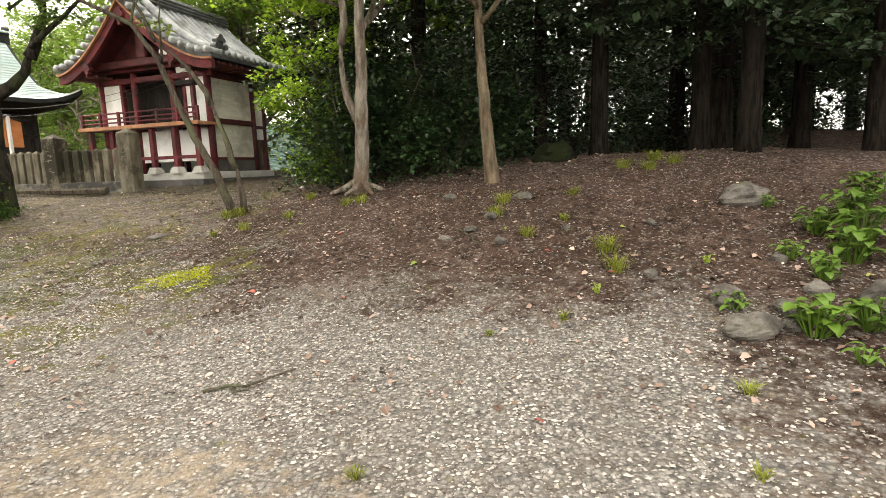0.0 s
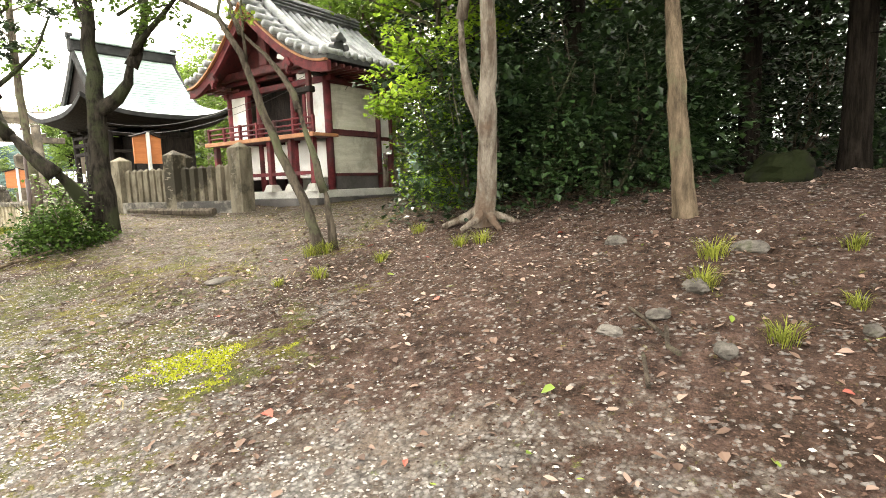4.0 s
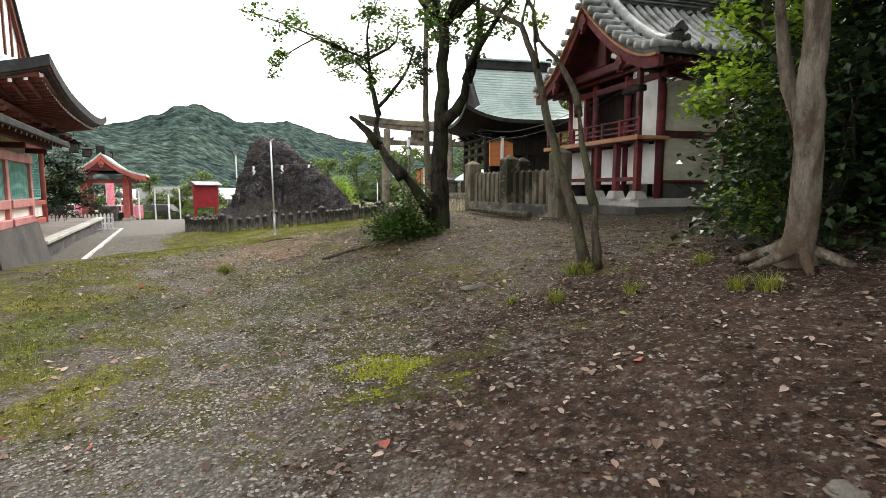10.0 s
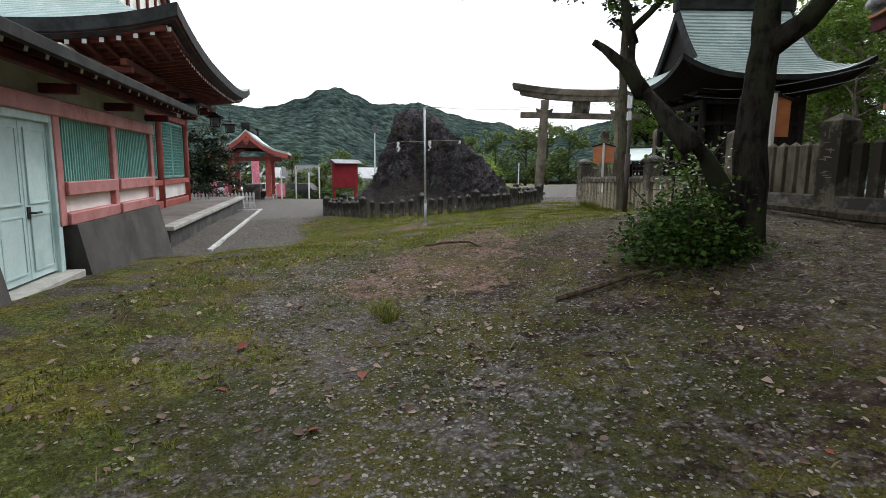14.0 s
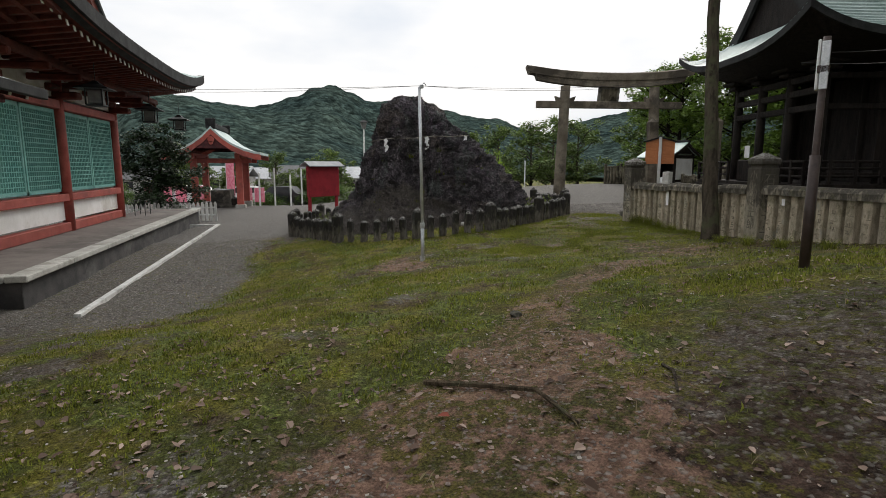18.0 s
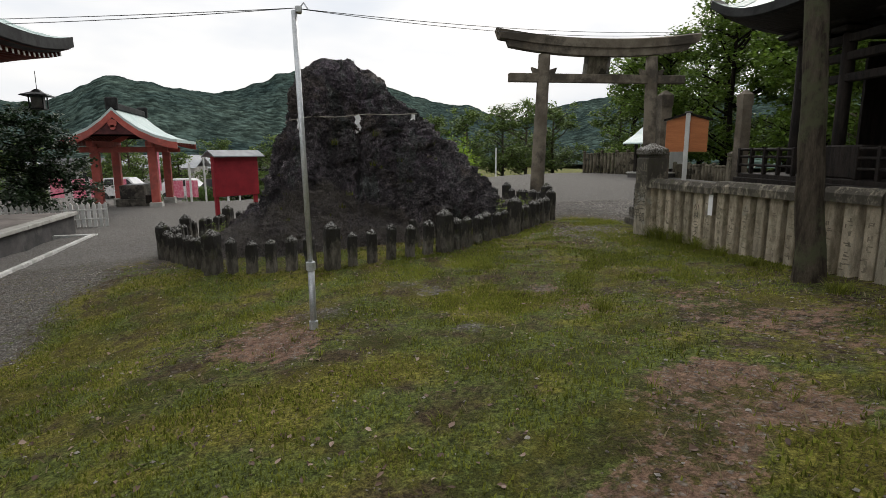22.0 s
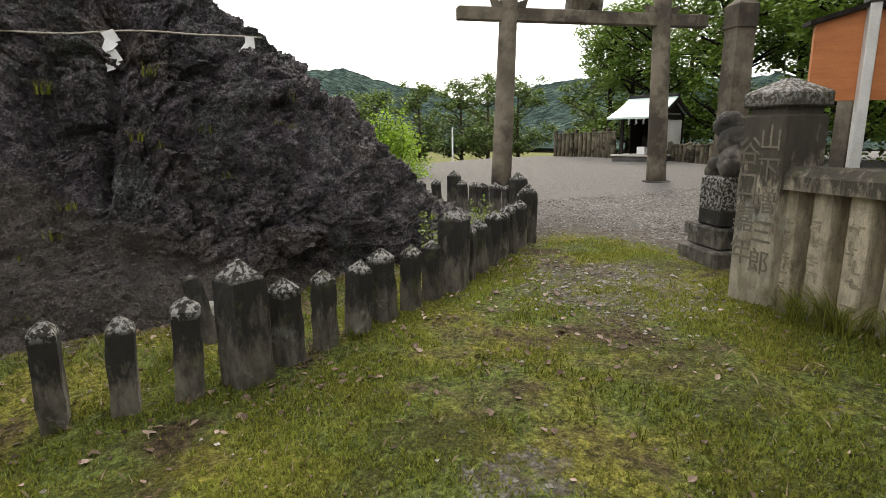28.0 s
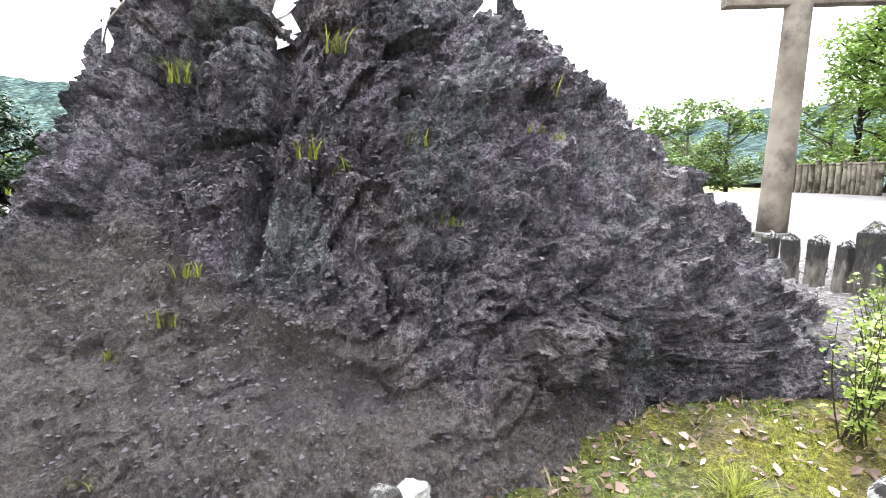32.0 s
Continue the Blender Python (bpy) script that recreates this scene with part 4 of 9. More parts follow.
def tree(name, m, label, seed, trunk, radius, limbs, leaf_mat, bark, leaves=40, size=0.09, spread_r=0.5, flare=1.5, twigs=3, group="", category="tree"):
    """A tree: a bent trunk through given points, limbs to given ends, twigs with leaves on them."""
    rng = random.Random(seed)
    root = thing(name, m, label, category, group)
    wood, crown = Geo(), Geo()
    n = len(trunk)
    pts = []
    for i in range((n - 1) * 4 + 1):
        k, s = min(i // 4, n - 2), (i - 4 * min(i // 4, n - 2)) / 4
        p = Vector(trunk[k]).lerp(Vector(trunk[k + 1]), s)
        pts.append(p + Vector((rng.uniform(-1, 1), rng.uniform(-1, 1), 0)) * radius * 0.12 * (i > 0))
    rad = [radius * (1 - 0.55 * i / (len(pts) - 1)) * (1 + (flare - 1) * max(0, 1 - i / 2.2) ** 2) for i in range(len(pts))]
    wood.tube(pts, rad, 14)
    for a, b, r, leafy in limbs:
        path = limb(wood, rng, a, b, r, r * 0.35)
        if leafy <= 0:
            continue
        for q in range(twigs):
            s = rng.uniform(0.35, 1.0)
            p = path[min(int(s * (len(path) - 1) + 0.5), len(path) - 1)]
            e = p + Vector((rng.gauss(0, 1), rng.gauss(0, 1), rng.gauss(0.15, 0.6))).normalized() * spread_r * rng.uniform(0.6, 1.5) * leafy
            limb(wood, rng, p, e, max(r * 0.3, 0.008), 0.005, 0.15, 3, 4)
            for _ in range(2):
                leaf_cloud(crown, rng, p.lerp(e, rng.uniform(0.5, 1.05)), spread_r * leafy * rng.uniform(0.45, 0.9), int(leaves * leafy), size)
    part("trunk", wood, bark, root, smooth=True)
    if crown.v:
        part("crown", crown, leaf_mat, root)
    return root


def broadleaf(name, label, seed, high, crown_r, leaf_mat, bark, leaves, size, low=0.3, radius=0.16, count=26, group=""):
    """A round-crowned tree of no special shape, to be copied."""
    rng = random.Random(seed)
    limbs = []
    for i in range(count):
        s = rng.random() ** 0.8
        z = high * (low + (1 - low) * s)
        reach = crown_r * (1.05 - 0.75 * abs(s - 0.35) ** 1.2) * rng.uniform(0.55, 1.05)
        a = rng.uniform(0, 6.283)
        limbs.append(((0, 0, z - reach * 0.45), (math.cos(a) * reach, math.sin(a) * reach, z + rng.uniform(-0.2, 0.5)), radius * 0.4, 1.0))
    return tree(name, Matrix(), label, seed, [(0, 0, -0.2), (0.1, 0.05, high * 0.4), (0, 0.1, high * 0.9)], radius, limbs, leaf_mat, bark, leaves, size, crown_r * 0.32, 1.3, 4, group)


def conifer(name, label, seed, high, bare, reach, group=""):
    """A tall forest conifer: bare trunk below, drooping sprays above."""
    rng = random.Random(seed)
    root = thing(name, Matrix(), label, "tree", group)
    wood, crown = Geo(), Geo()
    r0 = 0.2
    wood.tube([(0, 0, -0.3), (0.02, 0.03, 0.4), (0.05, 0, high * 0.4), (0, 0, high)], [r0 * 1.35, r0, r0 * 0.75, 0.03], 12)
    z = bare
    while z < high:
        for _ in range(3):
            a, s = rng.uniform(0, 6.283), 1 - 0.75 * (z - bare) / (high - bare)
            length = reach * s * rng.uniform(0.6, 1.1)
            tip = Vector((math.cos(a) * length, math.sin(a) * length, z - 0.25 * length))
            limb(wood, rng, (0, 0, z), tip, 0.028, 0.006, 0.08, 3, 4)
            for k in range(7):
                leaf_cloud(crown, rng, Vector((0, 0, z)).lerp(tip, 0.25 + 0.12 * k), 0.36, 10, 0.16, 0.35, 0.6)
        z += rng.uniform(0.28, 0.45)
    for _ in range(7):
        zz, a = rng.uniform(1.0, bare), rng.uniform(0, 6.283)
        limb(wood, rng, (0, 0, zz), (math.cos(a) * 0.8, math.sin(a) * 0.8, zz + rng.uniform(-0.2, 0.3)), 0.014, 0.004, 0.15, 3, 4)
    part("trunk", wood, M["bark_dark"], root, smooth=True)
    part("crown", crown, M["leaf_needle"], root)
    return root


def bush(name, label, seed, rx, ry, rz, leaf_mat, count, size, stems=9, group="", leaves=60):
    rng = random.Random(seed)
    root = thing(name, Matrix(), label, "bush", group)
    wood, crown = Geo(), Geo()
    for _ in range(stems):
        a, s = rng.uniform(0, 6.283), rng.uniform(0.3, 0.9)
        limb(wood, rng, (0, 0, -0.1), (math.cos(a) * rx * s, math.sin(a) * ry * s, rz * rng.uniform(0.6, 1.0)), 0.02, 0.006, 0.15, 4, 5)
    for _ in range(count):
        d = Vector((rng.gauss(0, 1), rng.gauss(0, 1), abs(rng.gauss(0, 1)) + 0.1)).normalized() * rng.uniform(0.55, 1.0)
        p = Vector((d.x * rx, d.y * ry, d.z * rz * rng.uniform(0.75, 1.05)))
        leaf_cloud(crown, rng, p, 0.2 + 0.07 * (rx + rz), leaves, size, 0.8)
    part("stem", wood, M["bark"], root, smooth=True)
    part("crown", crown, leaf_mat, root)
    return root


def at(x, y, turn=0.0, size=1.0, sink=0.03):
    return Matrix.Translation((x, y, height(x, y) - sink)) @ Matrix.Rotation(radians(turn), 4, "Z") @ Matrix.Scale(size, 4)


def plant(ob, x, y, turn=0.0, size=1.0):
    c = copy_thing(ob, pose(x, y, height(x, y) - 0.03, 0, 0, turn))
    c.scale = (size, size, size)
    return c

# ---- roofs ----
def hipped_gable(a, b, g, low, high, curl, rows=16, cols=25, lift=0.0):
    """Half width a, half length b, gables at +-g, eaves at low, ridge at high: the top as a stepped sheet of metal rows."""

    def slope(s):
        return low + (high - low) * ((1 - s) ** 1.45)

    def top(x, y):
        s, e = min(abs(x) / a, 1), min(abs(y) / b, 1)
        z = slope(s)
        if abs(y) > g + 1e-6:
            z = min(z, low + (high - low) * 0.52 * ((b - abs(y)) / (b - g)) ** 1.25 * ((b - g) / a) * 1.6)
        return z + curl * (s**3) * (e**3) + 0.25 * curl * (s**3 + e**4) * 0.5

    ys = list(np.linspace(-b, -g - 1e-5, 7)) + list(np.linspace(-g, g, cols)) + list(np.linspace(g + 1e-5, b, 7))
    xs = []
    for i in range(-rows, rows + 1):
        xs.append(a * i / rows)
    geo, n = Geo(), len(xs)
    verts = [(x, y, top(x, y) + lift) for y in ys for x in xs]
    faces = [(j * n + i, j * n + i + 1, (j + 1) * n + i + 1, (j + 1) * n + i) for j in range(len(ys) - 1) for i in range(n - 1)
             if abs(abs(ys[j]) - abs(ys[j + 1])) > 1e-4 or ys[j] * ys[j + 1] < 0]
    geo.add(verts, faces)
    return geo, top


def seams(top, a, b, g, rows, thick):
    """The courses of the metal roof: a low step along each course on both long slopes and on the skirts."""
    out = []
    for i in range(1, rows):
        s = i / rows
        for side in (-1, 1):
            x = side * a * s
            lim = g if top(x, g + 0.01) < top(x, 0) - 0.05 else b
            pts = []
            for y in np.linspace(-b, b, 41):
                if abs(y) <= g or abs(top(x, y) - top(x * 0.999, 0 if abs(y) <= g else y)) < 0.02:
                    pts.append((x, y, top(x, y)))
            ring = []
            for x1, y1, z1 in pts:
                if abs(y1) > g and top(x1, y1) < top(x1, g) - 0.25:
                    continue
                ring.append([(x1 + side * 0.03, y1, z1 - 0.02), (x1 + side * 0.03, y1, z1 + thick * 0.3), (x1, y1, z1 + thick), (x1 - side * 0.05, y1, z1 + 0.001)])
            if len(ring) > 2:
                out.append(Geo().loft(ring, cap=False))
    return out


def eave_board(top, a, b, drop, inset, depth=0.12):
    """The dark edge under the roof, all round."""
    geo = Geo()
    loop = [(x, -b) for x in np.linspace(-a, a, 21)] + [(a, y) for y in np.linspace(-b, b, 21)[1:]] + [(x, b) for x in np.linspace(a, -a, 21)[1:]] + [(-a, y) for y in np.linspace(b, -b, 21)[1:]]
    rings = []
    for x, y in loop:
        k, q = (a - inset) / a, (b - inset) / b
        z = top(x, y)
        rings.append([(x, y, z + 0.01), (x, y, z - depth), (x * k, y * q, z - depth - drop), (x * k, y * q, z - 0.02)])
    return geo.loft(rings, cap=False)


def soffit(top, a, b, body_a, body_b, z_in, under=0.14):
    geo = Geo()
    loop = [(x, -1) for x in np.linspace(-1, 1, 21)] + [(1, y) for y in np.linspace(-1, 1, 21)[1:]] + [(x, 1) for x in np.linspace(1, -1, 21)[1:]] + [(-1, y) for y in np.linspace(1, -1, 21)[1:]]
    rings = [[(x * (a - 0.03), y * (b - 0.03), top(x * a, y * b) - under), (x * (a + body_a) / 2, y * (b + body_b) / 2, (top(x * a, y * b) - under) * 0.45 + z_in * 0.55), (x * body_a, y * body_b, z_in)] for x, y in loop]
    return geo.loft(rings, cap=False, close=False)


def gable_wall(top, a, g, side, low_cut, inset=0.12):
    """The triangle that closes a gable."""
    geo, y = Geo(), side * (g - inset)
    xs = [x for x in np.linspace(-a * 0.8, a * 0.8, 25) if top(x, 0) > low_cut]
    lower = [(x, y, low_cut - 0.1) for x in xs]
    upper = [(x, y, top(x, 0) - 0.06) for x in xs]
    n = len(xs)
    return geo.add(lower + upper, [(i, i + 1, n + i + 1, n + i) for i in range(n - 1)])


def barge(top, a, g, side, low_cut, deep, thick=0.07, out=0.02):
    geo, rings = Geo(), []
    y = side * (g + out)
    for x in np.linspace(-a * 0.86, a * 0.86, 41):
        if top(x, 0) < low_cut:
            continue
        z = top(x, 0)
        rings.append([(x, y, z + 0.04), (x, y, z - deep), (x, y - side * thick, z - deep), (x, y - side * thick, z + 0.04)])
    return geo.loft(rings, cap=True)


def rail_run(parent, mat_rail, p, q, z0, posts, heights=(0.12, 0.24, 0.36), r=0.022):
    """A low wooden railing between two points."""
    a, b = Vector(p), Vector(q)
    for h in heights:
        part("rail", Geo().tube([(*a, z0 + h), (*b, z0 + h)], r, 8), mat_rail, parent)
    for i in range(posts + 1):
        c = a.lerp(b, i / posts)
        part("rail_post", cbox(c.x - 0.03, c.y - 0.03, z0, c.x + 0.03, c.y + 0.03, z0 + heights[-1] + 0.03), mat_rail, parent)


# ---- the small red shrine on the bank ----
def red_shrine():
    root = thing("red_shrine", pose(-6.45, 11.1, 1.3, 0, 0, -10.2), "small red-lacquered shrine with white panels and grey tiled roof", "shrine")
    part("foundation", cbox(-3.45, 0, -0.35, 0, 2.75, 0.1, 0.015), M["plinth"], root, "dark stone foundation slab")
    part("plinth", cbox(-3.3, 0.1, 0.1, -0.06, 2.55, 0.25, 0.012), M["concrete"], root, "pale stone plinth")
    x0, x1, y0, y1 = -3.2, -0.14, 0.55, 1.95
    for x in (x0, -2.2, -1.1, x1):
        for y in (y0, y1):
            # Rear columns take the darker red in place of shade.
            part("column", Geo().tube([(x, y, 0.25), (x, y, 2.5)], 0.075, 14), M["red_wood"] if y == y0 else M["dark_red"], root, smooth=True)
    for x, y in ((x1, 0.12), (x1 - 0.62, 0.12), (x1 - 1.25, 0.12), (x1 - 2.4, 0.12), (x0, 0.12)):
        part("veranda_post", cbox(x - 0.055, y - 0.055, 0.37, x + 0.055, y + 0.055, 1.24, 0.01), M["red_wood"], root)
        part("footing", Geo().loft([[(x + s * w, y + t * w, z) for s, t in ((-1, -1), (1, -1), (1, 1), (-1, 1))] for w, z in ((0.13, 0.24), (0.085, 0.38))]), M["concrete"], root, "pale stone footing")
    part("tall_post", cbox(x1 - 0.04, 0.06, 1.24, x1 + 0.05, 0.15, 2.75, 0.01), M["dark_red"], root)
    part("bracket_arm", cbox(x1 - 0.42, 0.03, 2.05, x1 + 0.1, 0.18, 2.16, 0.02), M["dark_wood"], root)
    # side wall panels facing east and the walls round the body
    for xs in (x1, x0):
        part("lower_panel", cbox(xs - 0.02, y0 + 0.07, 0.56, xs + 0.02, y1 - 0.07, 1.3, 0.003), M["cream"], root, "yellowed board panel")
        part("upper_panel", cbox(xs - 0.02, y0 + 0.07, 1.42, xs + 0.02, y1 - 0.07, 2.28, 0.003), M["cream"], root, "yellowed board panel")
        part("skirting", cbox(xs - 0.03, y0 + 0.07, 0.25, xs + 0.03, y1 - 0.07, 0.53, 0.005), M["plinth"], root)
        for z in (0.51, 1.3, 2.28):
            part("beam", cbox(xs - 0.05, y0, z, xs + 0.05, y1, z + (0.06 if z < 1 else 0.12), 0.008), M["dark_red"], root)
    for xa, xb in ((-3.2, -2.2), (-2.2, -1.1), (-1.1, -0.14)):
        part("front_lower_panel", cbox(xa + 0.07, y0 - 0.02, 0.5, xb - 0.07, y0 + 0.02, 1.2, 0.003), M["plaster"], root)
        part("rear_panel", cbox(xa + 0.07, y1 - 0.02, 0.25, xb - 0.07, y1 + 0.02, 2.4, 0.003), M["plaster"], root)
    part("front_panel", cbox(-0.72, y0 - 0.02, 1.33, x1 - 0.07, y0 + 0.02, 2.3, 0.003), M["plaster"], root, "white plaster panel")
    part("front_panel", cbox(-3.13, y0 - 0.02, 1.33, -2.62, y0 + 0.02, 2.3, 0.003), M["plaster"], root, "white plaster panel")
    part("jamb", cbox(-0.8, y0 - 0.05, 1.3, -0.72, y0 + 0.05, 2.4, 0.006), M["red_wood"], root)
    part("jamb", cbox(-2.62, y0 - 0.05, 1.3, -2.54, y0 + 0.05, 2.4, 0.006), M["red_wood"], root)
    part("door_leaf", cbox(-2.54, y0 + 0.3, 1.3, -0.8, y0 + 0.34, 2.4, 0.004), M["dark_wood"], root)
    for z, h in ((2.3, 0.12), (2.55, 0.08)):
        part("lintel", cbox(x0 - 0.15, y0 - 0.06, z, x1 + 0.18, y0 + 0.06, z + h, 0.01), M["red_wood"], root)
    part("gable_panel", cbox(-0.95, y0 - 0.02, 2.42, x1 - 0.06, y0 + 0.02, 2.56, 0.003), M["plaster"], root)
    part("lower_tie", cbox(x0, 0.08, 0.55, x1, 0.16, 0.62, 0.006), M["red_wood"], root)
    part("veranda_floor", cbox(-3.35, 0.0, 1.25, 0.02, y0, 1.3, 0.006), M["dark_red"], root)
    part("floor_edge", cbox(-3.38, -0.05, 1.24, 0.05, 0.0, 1.32, 0.006), M["ochre"], root, "ochre-painted floor edge")
    part("side_floor", cbox(0.0, 0.0, 1.25, 0.06, 0.6, 1.31, 0.004), M["ochre"], root)
    rail_run(root, M["red_wood"], (-3.3, 0.03), (0.0, 0.03), 1.32, 6, (0.08, 0.17, 0.28), 0.018)
    # rear lean-to with a post
    part("rear_post", cbox(x1 - 0.05, 2.3, 0.25, x1 + 0.05, 2.4, 2.4, 0.01), M["dark_red"], root)
    part("rear_panel", cbox(x1 - 0.02, y1 + 0.07, 1.0, x1 + 0.02, 2.3, 2.0, 0.004), M["plaster"], root)
    part("rear_rail", cbox(x1 - 0.03, y1, 1.25, x1 + 0.03, 2.4, 1.33, 0.006), M["dark_red"], root)

    # roof: two concave slopes of round tiles
    c, half, f, back, low, high = -1.67, 2.0, -0.12, 3.05, 2.52, 4.0

    def top(s):
        return low + (high - low) * max(1 - s, 0.0) ** 1.5 + 0.1 * s**4

    for side, half in ((-1, 2.0), (1, 2.28)):
        rings = []
        for s in np.linspace(0, 1, 15):
            x, z = c + side * half * s, top(s)
            rings.append([(x, f, z), (x, back, z), (x, back, z - 0.1), (x, f, z - 0.1)])
        part("roof_slope", Geo().loft(rings), M["tile_dark"], root)
        row = Geo().tube([(c + side * half * s, 0, top(s) + 0.02) for s in np.linspace(0.03, 1.015, 13)], 0.062, 8)
        me = row.mesh("round_tile", True)
        for k in range(15):
            part("round_tile", me, M["tile"], root, m=pose(0, f + 0.3 + k * 0.2, 0))
        end = Geo().tube([(0, -0.09, 0), (0, 0.4, 0)], 0.068, 12).mesh("verge_tile", True)
        for k in range(11):
            s = 0.06 + 0.092 * k
            part("verge_tile", end, M["tile"], root, m=pose(c + side * half * s, f, top(s) + 0.035))
        # curved bargeboard and its lower moulding
        for deep, off, mat, n in ((0.2, 0.0, "red_wood", "bargeboard"), (0.07, -0.05, "ochre", "barge_moulding")):
            rings = []
            for s in np.linspace(0, 1.0, 19):
                x, z = c + side * half * s, top(s) - 0.1
                d = deep * (1.15 - 0.25 * s)
                if n == "barge_moulding":
                    rings.append([(x, f + 0.02, z - 0.002), (x, f + 0.02, z - 0.04), (x, f - 0.06, z - 0.04), (x, f - 0.06, z - 0.002)])
                else:
                    rings.append([(x, f, z - 0.03), (x, f, z - d - 0.03), (x, f + 0.09, z - d - 0.03), (x, f + 0.09, z - 0.03)])
            part(n, Geo().loft(rings), M[mat], root)
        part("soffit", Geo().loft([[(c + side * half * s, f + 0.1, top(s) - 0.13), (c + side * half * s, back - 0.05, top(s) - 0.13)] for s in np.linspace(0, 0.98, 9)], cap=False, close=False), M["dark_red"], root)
        # the tassel-shaped gable pendants
        for s, k in ((0.0, 1.0), (0.55, 0.8)):
            if side < 0 and s == 0:
                continue
            x, z = c + side * half * s, top(s) - 0.36
            g = Geo()
            for dx, dz, r in ((0, 0, 0.09), (-0.08, -0.06, 0.06), (0.08, -0.06, 0.06), (0, -0.15, 0.06), (0, -0.24, 0.035)):
                g.tube([(x + dx * k, f - 0.04, z + dz * k), (x + dx * k, f + 0.05, z + dz * k)], r * k, 14)
            part("gable_pendant", g, M["red_wood"], root, "carved red gable pendant")
        for k in range(16):
            y = f + 0.25 + 0.18 * k
            part("rafter_tip", cbox(c + side * half * 0.55, y - 0.025, top(0.99) - 0.2, c + side * half * 0.99, y + 0.025, top(0.99) - 0.14, 0.004), M["dark_red"], root)
    part("ridge", Geo().loft([[(c - 0.14, y, high - 0.05), (c + 0.14, y, high - 0.05), (c + 0.12, y, high + 0.2), (c + 0.05, y, high + 0.27), (c - 0.05, y, high + 0.27), (c - 0.12, y, high + 0.2)] for y in (f, back)]), M["tile_dark"], root, "dark stacked ridge tiles")
    for k in range(3):
        part("ridge_course", cbox(c - 0.17, f - 0.02, high + 0.02 + 0.07 * k, c + 0.17, back + 0.02, high + 0.04 + 0.07 * k, 0.004), M["tile"], root)
    # descending ridge and end ornament over the front right eave
    for side, half in ((-1, 2.0), (1, 2.28)):
        g = Geo().tube([(c + side * half * s, f + 0.5, top(s) + 0.12) for s in np.linspace(0.06, 0.86, 9)], 0.1, 10)
        part("descending_ridge", g, M["tile"], root, smooth=True)
        x, z = c + side * half * 0.9, top(0.9) + 0.16
        g = Geo().box(x - 0.05, f + 0.38, z - 0.1, x + 0.06, f + 0.62, z + 0.14, 0.03)
        for dy, dz, r in ((0, 0.2, 0.07), (-0.13, 0.02, 0.06), (0.13, 0.02, 0.06), (-0.08, 0.15, 0.05), (0.08, 0.15, 0.05)):
            g.tube([(x - 0.04, f + 0.5 + dy, z + dz), (x + 0.1, f + 0.5 + dy, z + dz)], r, 10)
        part("ridge_end_ornament", g, M["tile_dark"], root, "dark demon-face ridge end")
    # brackets and beams under the gable
    for y in (0.3, 1.0):
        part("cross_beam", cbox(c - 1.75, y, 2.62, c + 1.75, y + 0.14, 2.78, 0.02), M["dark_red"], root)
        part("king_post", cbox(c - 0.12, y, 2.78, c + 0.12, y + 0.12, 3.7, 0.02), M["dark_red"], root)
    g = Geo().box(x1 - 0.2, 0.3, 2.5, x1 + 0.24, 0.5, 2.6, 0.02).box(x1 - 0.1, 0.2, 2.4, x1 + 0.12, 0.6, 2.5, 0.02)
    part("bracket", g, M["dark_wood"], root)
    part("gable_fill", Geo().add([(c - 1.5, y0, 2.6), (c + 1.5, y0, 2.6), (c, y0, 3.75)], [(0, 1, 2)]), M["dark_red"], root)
    cam_box = thing("security_camera", pose(-6.45, 11.1, 1.3, 0, 0, -10.2) @ pose(-0.6, -0.02, 2.72, 0, 15, 10), "small white camera under the shrine gable", "camera")
    part("housing", cbox(-0.16, -0.05, -0.045, 0.16, 0.05, 0.045, 0.015), M["white_post"], cam_box)
    part("mount", Geo().tube([(0.1, 0.0, 0.0), (0.13, 0.1, 0.08)], 0.018, 8), M["white_post"], cam_box)
    return root


red_shrine()


